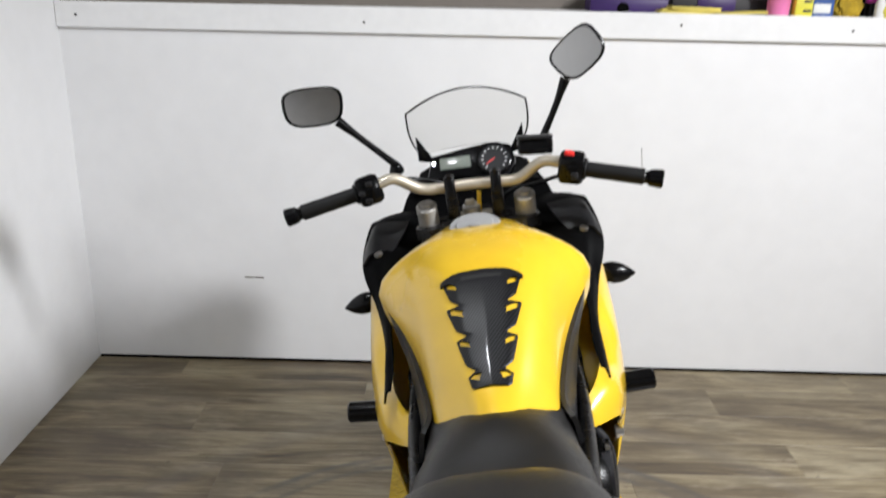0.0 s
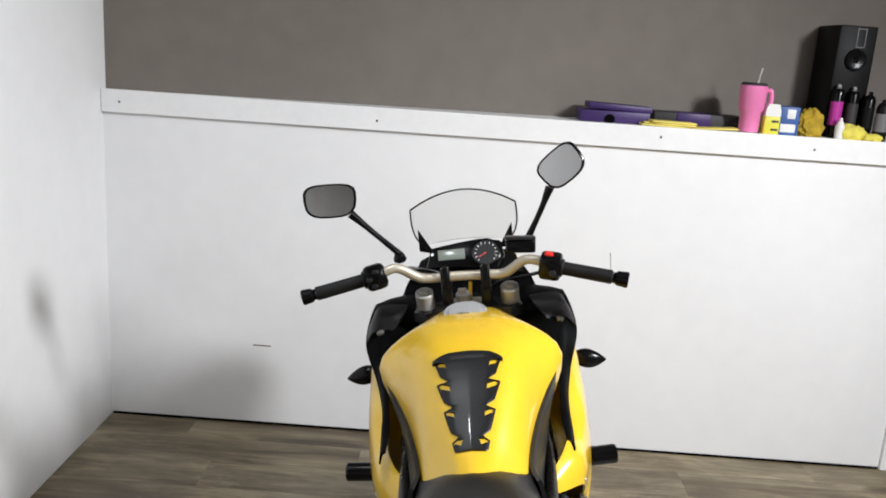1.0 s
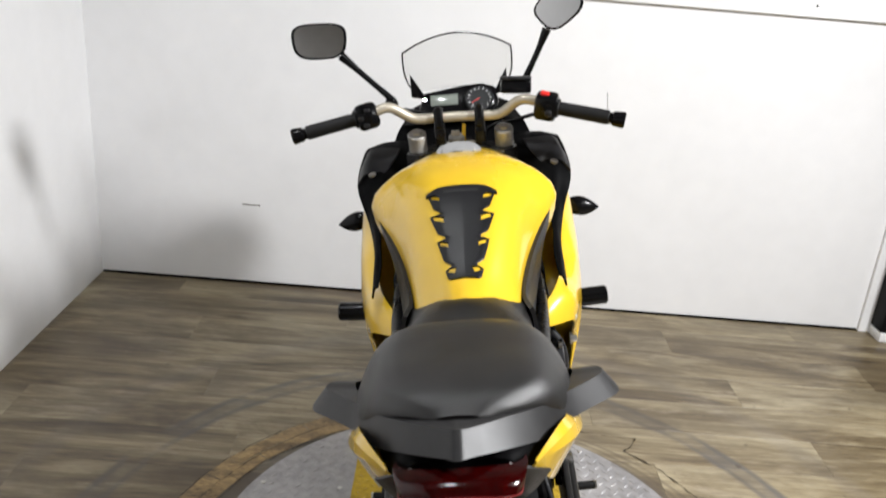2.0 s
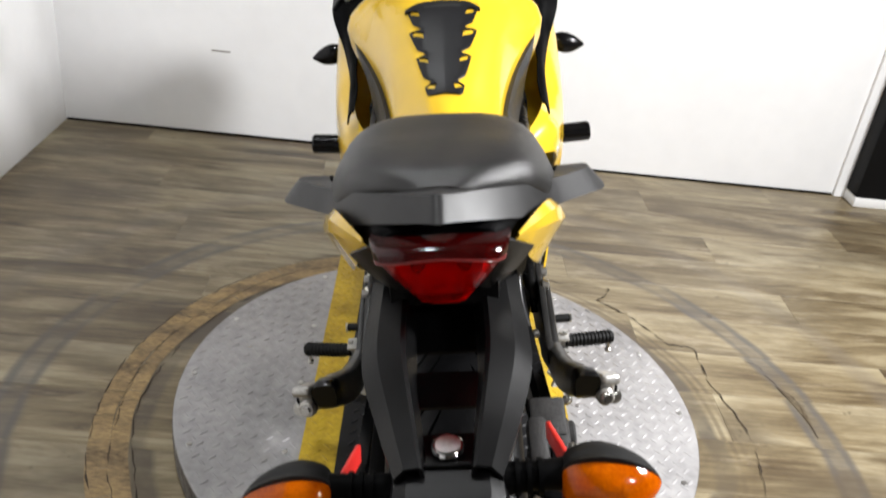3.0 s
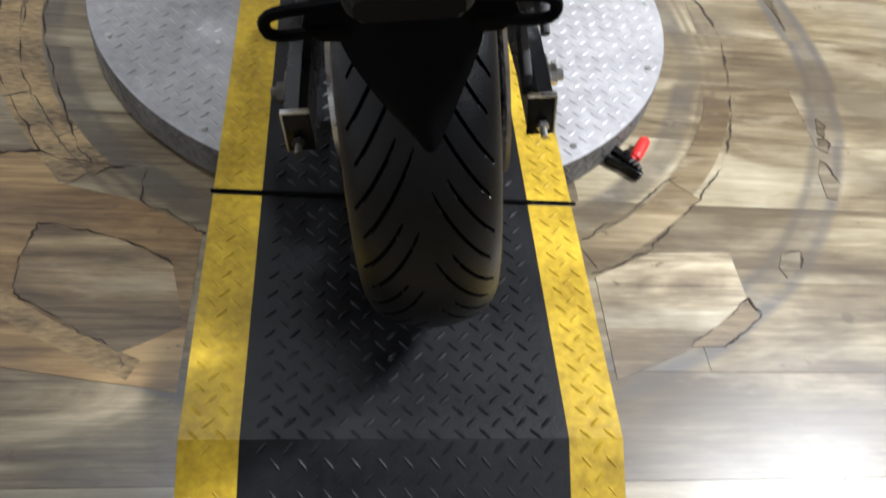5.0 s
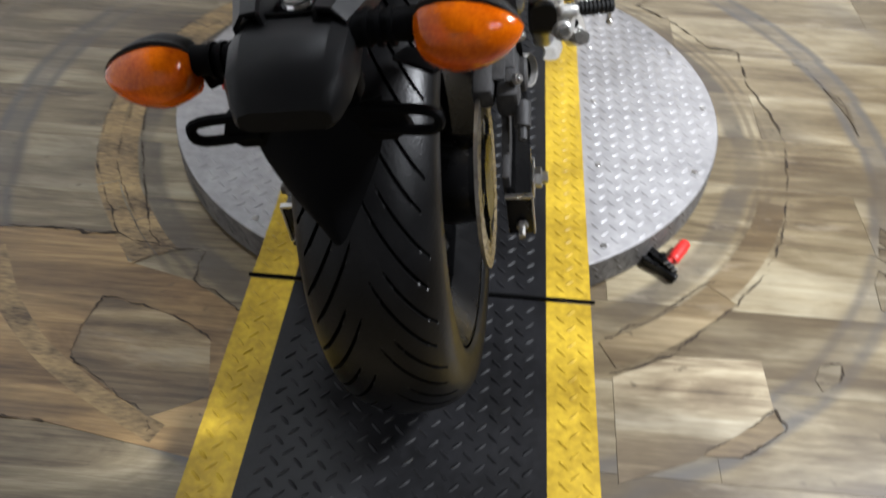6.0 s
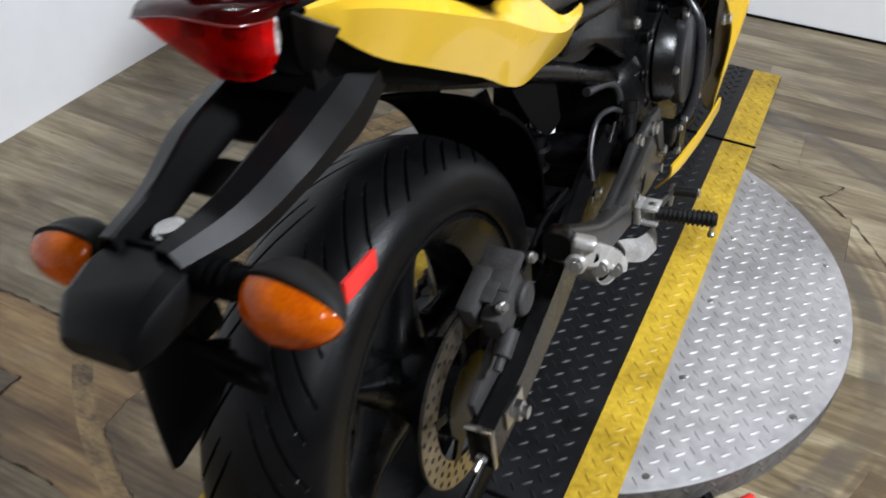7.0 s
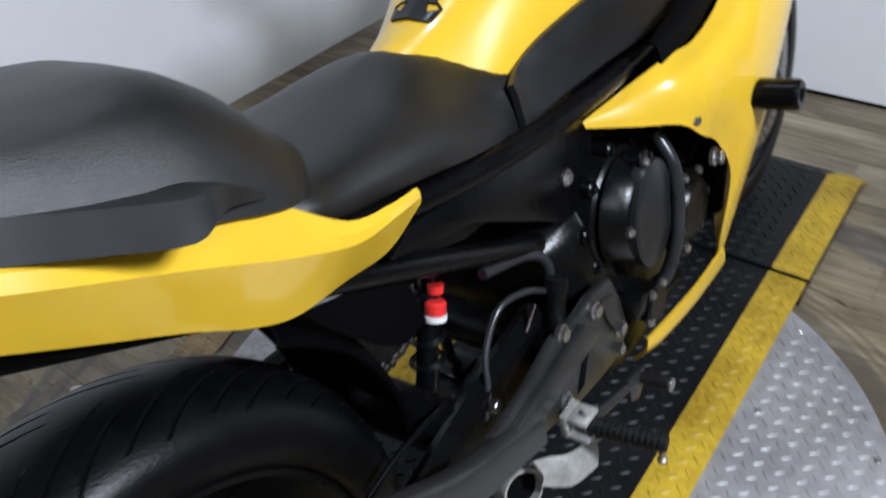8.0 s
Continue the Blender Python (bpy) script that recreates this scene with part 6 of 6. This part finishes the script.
part("seam_line", box((0, -0.9945, 0.692), (0.078, 0.003, 0.004), 0.001), GAP, hold)
SHIFT = Vector((0, 0.022, 0.02))
carrier = part("plate_carrier", join(plate([(-0.075, 0.62), (-0.085, 0.595), (-0.07, 0.583), (0.07, 0.583), (0.085, 0.595), (0.075, 0.62)], "y", -1.020, 0.008, 0.002), box((0, -1.005, 0.632), (0.09, 0.03, 0.03), 0.006)), PLASTIC, bike, "black number plate carrier")
for s in (-1, 1):
    part("slotted_ear", join(tube([(s * 0.050, -1.022, 0.596), (s * 0.100, -1.026, 0.594), (s * 0.110, -1.027, 0.604), (s * 0.100, -1.026, 0.614), (s * 0.050, -1.022, 0.616)], 0.005, 8, 4), box((s * 0.055, -1.02, 0.605), (0.02, 0.008, 0.03), 0.003)), PLASTIC, carrier)
SHIFT = Vector((0, 0, 0.038))
part("flap", shell([
    [(-0.060, -0.985, 0.600), (-0.02, -1.002, 0.600), (0.02, -1.002, 0.600), (0.060, -0.985, 0.600)],
    [(-0.055, -1.000, 0.560), (-0.02, -1.018, 0.560), (0.02, -1.018, 0.560), (0.055, -1.000, 0.560)],
    [(-0.030, -1.020, 0.520), (-0.01, -1.035, 0.515), (0.01, -1.037, 0.515), (0.035, -1.022, 0.520)],
    [(0.000, -1.040, 0.490), (0.004, -1.046, 0.486), (0.010, -1.048, 0.486), (0.016, -1.044, 0.490)]], 0.004, 4), PLASTIC, carrier, "black plastic spray flap")
for s in (-1, 1):
    SHIFT = Vector((0, 0, 0))
    part("side_reflector", box((s * 0.110, -0.866, 0.627 if s > 0 else 0.604), (0.006, 0.072, 0.022), 0.002, (-12, 0, s * 11)), REDPL, carrier, "red side reflector")
    part("reflector_stay", box((s * 0.088, -0.935, 0.640), (0.050, 0.022, 0.006), 0.002, (0, 0, s * -35)), PLASTIC, carrier)
    SHIFT = Vector((-0.006, 0.018 - s * 0.014, 0.016 + s * 0.018))
    lens, hous = [], []
    for f, r in ((0.0, 0.015), (0.10, 0.026), (0.35, 0.033), (0.6, 0.030), (0.82, 0.021), (0.95, 0.010), (1.0, 0.002)):
        x = 0.104 + 0.086 * f
        c = Vector((s * x, -0.986 - 0.004 * f, 0.663 - 0.003 * f))
        lens.append([c + Vector((0, -1.08 * r * math.sin(t) + 0.2 * r, 1.0 * r * math.cos(t) - 0.15 * r)) for t in [radians(19 + 171 * k / 12) for k in range(13)]])
        hous.append([c + Vector((0, -1.0 * r * math.sin(t) + 0.2 * r, 1.0 * r * math.cos(t) - 0.15 * r)) for t in [radians(190 + 191 * k / 12) for k in range(13)]])
    ind = part("rear_indicator", loft(hous, 3), GRIP, bike, "black rear indicator with an amber lens")
    part("reflector", plate([(s * 0.116, 0.650), (s * 0.116, 0.676), (s * 0.146, 0.679), (s * 0.168, 0.667), (s * 0.146, 0.647)][::s], "y", -0.985, 0.003, 0), REFLECT, ind, "bright inner reflector")
    part("bulb", cyl((s * 0.138, -0.987, 0.664), (s * 0.138, -1.006, 0.662), 0.009, 0.006, 16, 0.002), GAP, ind)
    part("amber_lens", loft(lens, 3), AMBER, ind, "bright amber lens", 50)
    part("stem", tube([(s * 0.045, -0.985, 0.664), (s * 0.08, -0.983, 0.666), (s * 0.11, -0.980, 0.664)], [0.016, 0.013, 0.015], 14), PLASTIC, ind)
    for k in range(3):
        part("stem_rib", moved(revolve([(-0.002, 0.010), (-0.002, 0.0165), (0.002, 0.0165), (0.002, 0.010)], (0, 0, 0), 18), Matrix.Translation((s * (0.066 + 0.010 * k), -0.9835, 0.6655))), PLASTIC, ind)


SHIFT = Vector((0, 0, 0))

# ---- things on the ledge ----
LZ, LY = LEDGE_Z + 0.0765, WY + 0.02


def can_geo(r, h, cap_r, cap_h):
    prof = [(0.0, 0.002), (0.0, r - 0.003), (0.003, r), (h - 0.02, r), (h - 0.006, r * 0.75), (h, cap_r * 0.8)]
    return moved(revolve(prof, (0, 0, 0), 28, False), Matrix.Rotation(radians(-90), 4, "Y"))


def spray_can(x, y, r, h, body, band, cap, label):
    c = thing("spray_can", (x, y, LZ), label, "spray can", "spray cans on the ledge")
    part("can", can_geo(r, h, r * 0.5, 0.02), body, c)
    part("band", cyl((0, 0, h * 0.25), (0, 0, h * 0.72), r + 0.0006, segs=28), band, c)
    part("nozzle", join(cyl((0, 0, h - 0.006), (0, 0, h + 0.012), r * 0.35, segs=16, bevel=0.002), cyl((0, 0, h - 0.008), (0, 0, h - 0.002), r * 0.62, segs=20)), cap, c)


box1 = thing("purple_box", (0.53, LY + 0.10, LZ), "flat purple cardboard box lying on the ledge", "box")
part("carton", box((0, 0, 0.022), (0.26, 0.12, 0.042), 0.003), PURPLE, box1)
part("lid", box((0.02, 0.01, 0.056), (0.24, 0.10, 0.022), 0.003, (0, 2, 3)), PURPLE, box1, "purple lid with a clear sleeve")
# near-black disc on the carton's face for the shade in the cut
part("handle_cut", cyl((-0.02, -0.0605, 0.012), (-0.02, -0.062, 0.012), 0.02, segs=20), GAP, box1)
box2 = thing("flat_box", (0.86, LY + 0.17, LZ), "dark purple and grey flat box on the ledge", "box")
part("carton", box((0, 0, 0.025), (0.34, 0.12, 0.048), 0.003), GREYCARD, box2)
part("sleeve", box((-0.02, -0.003, 0.028), (0.13, 0.122, 0.044), 0.003), PURPLE, box2)
sheet1 = thing("paper_stack", (0.72, LY + 0.03, LZ), "yellow folded papers lying on the ledge edge", "papers")
for k, (w, rz) in enumerate(((0.20, 3), (0.19, -4), (0.17, 7))):
    part("sheet", box((0.01 * k, 0, 0.005 + 0.007 * k), (w, 0.07, 0.006), 0.002, (0, 1, rz)), PAPER, sheet1)
sheet2 = thing("yellow_envelope", (0.89, LY + 0.02, LZ), "loose yellow envelope on the ledge", "envelope")
part("envelope", box((0, 0, 0.007), (0.17, 0.08, 0.006), 0.002, (0, -3, -5)), PAPER, sheet2)
cup = thing("tumbler", (1.028, LY + 0.045, LZ), "pink insulated tumbler with handle, lid and straw", "cup")
part("cup", moved(revolve([(0.0, 0.002), (0.0, 0.034), (0.004, 0.036), (0.075, 0.037), (0.088, 0.046), (0.170, 0.049), (0.172, 0.046), (0.02, 0.03)], (0, 0, 0), 36, False), Matrix.Rotation(radians(-90), 4, "Y")), PINK, cup)
part("handle", tube([(0.046, -0.01, 0.156), (0.060, -0.014, 0.154), (0.064, -0.015, 0.120), (0.058, -0.013, 0.090), (0.040, -0.008, 0.078)], 0.008, 12), PINK, cup)
part("lid", cyl((0, 0, 0.170), (0, 0, 0.182), 0.047, 0.045, 32, 0.003), GREYCARD, cup, "dark clear lid")
part("straw", cyl((0.012, 0, 0.175), (0.020, 0, 0.235), 0.004, segs=10), STEEL, cup)
part("steel_base", cyl((0, 0, 0.0), (0, 0, 0.010), 0.0355, segs=32), STEEL, cup, "bare steel base")
btl = thing("carton", (1.100, LY + 0.03, LZ), "lemon yellow carton with a white top on the ledge", "carton")
part("carton_body", box((0, 0, 0.033), (0.056, 0.045, 0.066), 0.002), LEMON, btl)
part("carton_top", loft([[(x * w, y * 0.0222, z) for x, y in ((1, 1), (-1, 1), (-1, -1), (1, -1))] for z, w in ((0.066, 0.028), (0.088, 0.0275), (0.110, 0.020))], 0), WHITE, btl, "white carton top", 20)
for k in range(2):
    part("print_bar", box((0.010, -0.0232, 0.018 + 0.030 * k), (0.026, 0.001, 0.008), 0.0003), GREYCARD, btl)
wipes = thing("glove_box", (1.165, LY + 0.05, LZ), "small blue and white box beside the gloves", "box")
part("carton", box((0, 0, 0.052), (0.070, 0.07, 0.104), 0.003), BLUE, wipes)
part("print", box((0.004, -0.0358, 0.078), (0.030, 0.002, 0.034), 0.0005), WHITE, wipes, "white printed panel")
part("print_bar", box((-0.004, -0.0358, 0.026), (0.056, 0.002, 0.030), 0.0005), WHITE, wipes)
gloves = thing("glove_bunch", (1.255, LY + 0.055, LZ), "bunch of golden yellow knitted gloves", "gloves")
fist = bmesh.new()
bmesh.ops.create_icosphere(fist, subdivisions=4, radius=1.0)
for v in fist.verts:
    d = v.co.normalized()
    k = 1 + 0.22 * noise.noise(d * 3.1) + 0.26 * noise.noise(d * 8.0)
    v.co = Vector((d.x * 0.050 * k, d.y * 0.035 * k, max(0.0, 0.062 * (d.z * k + 0.62))))
part("folds", from_bm(fist), GOLDCLOTH, gloves, "", 60)
spk = thing("loudspeaker", (1.398, LY + 0.20, LZ), "tall black loudspeaker standing on the ledge", "loudspeaker")
part("case", box((0, 0, 0.205), (0.140, 0.20, 0.410), 0.006), DARK, spk)
part("woofer", moved(revolve([(0, 0.02), (0.004, 0.06), (0.010, 0.078), (0.014, 0.085), (0.0, 0.088)], (0, 0, 0), 36, False), Matrix.Translation((0.004, -0.101, 0.287)) @ Matrix.Scale(0.46, 4) @ Matrix.Rotation(radians(-90), 4, "Z")), BLACKMET, spk)
part("dome", cyl((0.004, -0.098, 0.287), (0.004, -0.108, 0.287), 0.014, 0.007, 24, 0.002), GLOSSBK, spk)
part("badge", join(*[box((0.012 + dx, -0.1015, 0.366 + dz), (sx, 0.002, sz), 0.0005) for dx, dz, sx, sz in ((-0.015, 0, 0.003, 0.066), (0.015, 0, 0.003, 0.066), (0, 0.033, 0.033, 0.003), (0, -0.033, 0.033, 0.003))]), TRIMGREY, spk, "grey outline of a control plate")
spray_can(1.352, LY + 0.075, 0.0215, 0.185, GLOSSBK, MAGENTA, STEEL, "black spray can with a magenta band")
spray_can(1.411, LY + 0.078, 0.0205, 0.18, GLOSSBK, GREYCARD, STEEL, "black spray can with a grey band")
spray_can(1.468, LY + 0.07, 0.0215, 0.165, GLOSSBK, DARK, GLOSSBK, "plain black spray can")
spray_can(1.356, LY + 0.025, 0.016, 0.065, WHITE, WHITE, WHITE, "small white bottle beside the cans")
spray_can(1.512, LY + 0.045, 0.024, 0.14, DARK, TRIMGREY, DARK, "dark can with a grey label")


def cloth(name, x, y, r, h, label):
    c = thing(name, (x, y, LZ), label, "cloth", "cloths on the ledge")
    bm = bmesh.new()
    bmesh.ops.create_icosphere(bm, subdivisions=4, radius=1.0)
    for v in bm.verts:
        d = v.co.normalized()
        k = 1 + 0.28 * noise.noise(d * 2.3 + Vector((x * 9, 0, 0))) + 0.12 * noise.noise(d * 6)
        v.co = Vector((d.x * r * k, d.y * r * 0.7 * k, max(0.0, h * (d.z * k + 0.55))))
    part("folds", from_bm(bm), CLOTH, c, "", 180)


cloth("cleaning_cloth", 1.405, LY + 0.035, 0.050, 0.036, "crumpled yellow cleaning cloth")
cloth("cleaning_cloth", 1.475, LY + 0.020, 0.040, 0.018, "flat crumpled yellow cloth")

# ---- the clamp with red grips lying beside the turntable ----
clampt = thing("spring_clamp", (0.53, -0.44, 0.001), "black metal clamp with a red rubber handle on the floor", "clamp")
part("jaw", join(plate([(-0.048, 0.026), (-0.030, 0.042), (-0.004, 0.020), (0.020, -0.012), (0.034, -0.034), (0.026, -0.042), (0.004, -0.022), (-0.022, -0.004)], "z", 0.012, 0.016, 0.003), plate([(-0.030, 0.030), (-0.012, 0.030), (0.018, -0.006), (0.030, -0.030), (0.018, -0.026), (-0.010, 0.002)], "z", 0.024, 0.009, 0.002), cyl((0.006, 0.006, 0.003), (0.006, 0.006, 0.032), 0.007, segs=16, bevel=0.0015)), BLACKMET, clampt, "", 30)
part("jaw_teeth", join(*[box((0.012 + 0.006 * k, -0.014 - 0.008 * k, 0.0295), (0.014, 0.003, 0.003), 0.0008, (0, 0, 32), 1) for k in range(3)]), STEEL, clampt)
part("red_handle", join(tube([(0.027, 0.006, 0.015), (0.031, 0.013, 0.015), (0.046, 0.038, 0.016), (0.056, 0.054, 0.016)], [0.0085, 0.0115, 0.0125, 0.0115], 16), cyl((0.008, 0.002, 0.015), (0.028, 0.008, 0.015), 0.005, segs=10)), REDPL, clampt, "red rubber handle")

# ---- floor planks ----
PW, PL = 0.178, 1.22
plank_mesh = None
for row in range(-24, 10):
    for col in range(-2, 5):
        x0 = -1.385 + col * PL + (row * 0.437 % 1.0) * PL - PL * 0.2
        y0 = row * PW
        xa, xb = max(x0, WX - 0.05), min(x0 + PL, 4.0)
        if xb - xa < 0.05 or y0 > WY + 0.05:
            continue
        ob = None
        if xa == x0 and xb == x0 + PL:
            if plank_mesh is None:
                ob = part("plank", box((PL / 2, PW / 2, -0.003), (PL - 0.0004, PW - 0.0004, 0.006), 0.0003, None, 1), PLANK, floor, "", 0)
                plank_mesh = ob.data
            else:
                ob = new("plank", plank_mesh)
                ob.parent = floor
            ob.location = (x0, y0, 0)
        else:
            ob = part("plank", box(((xb - xa) / 2, PW / 2, -0.003), (xb - xa - 0.0004, PW - 0.0004, 0.006), 0.0003, None, 1), PLANK, floor, "", 0)
            ob.location = (xa, y0, 0)
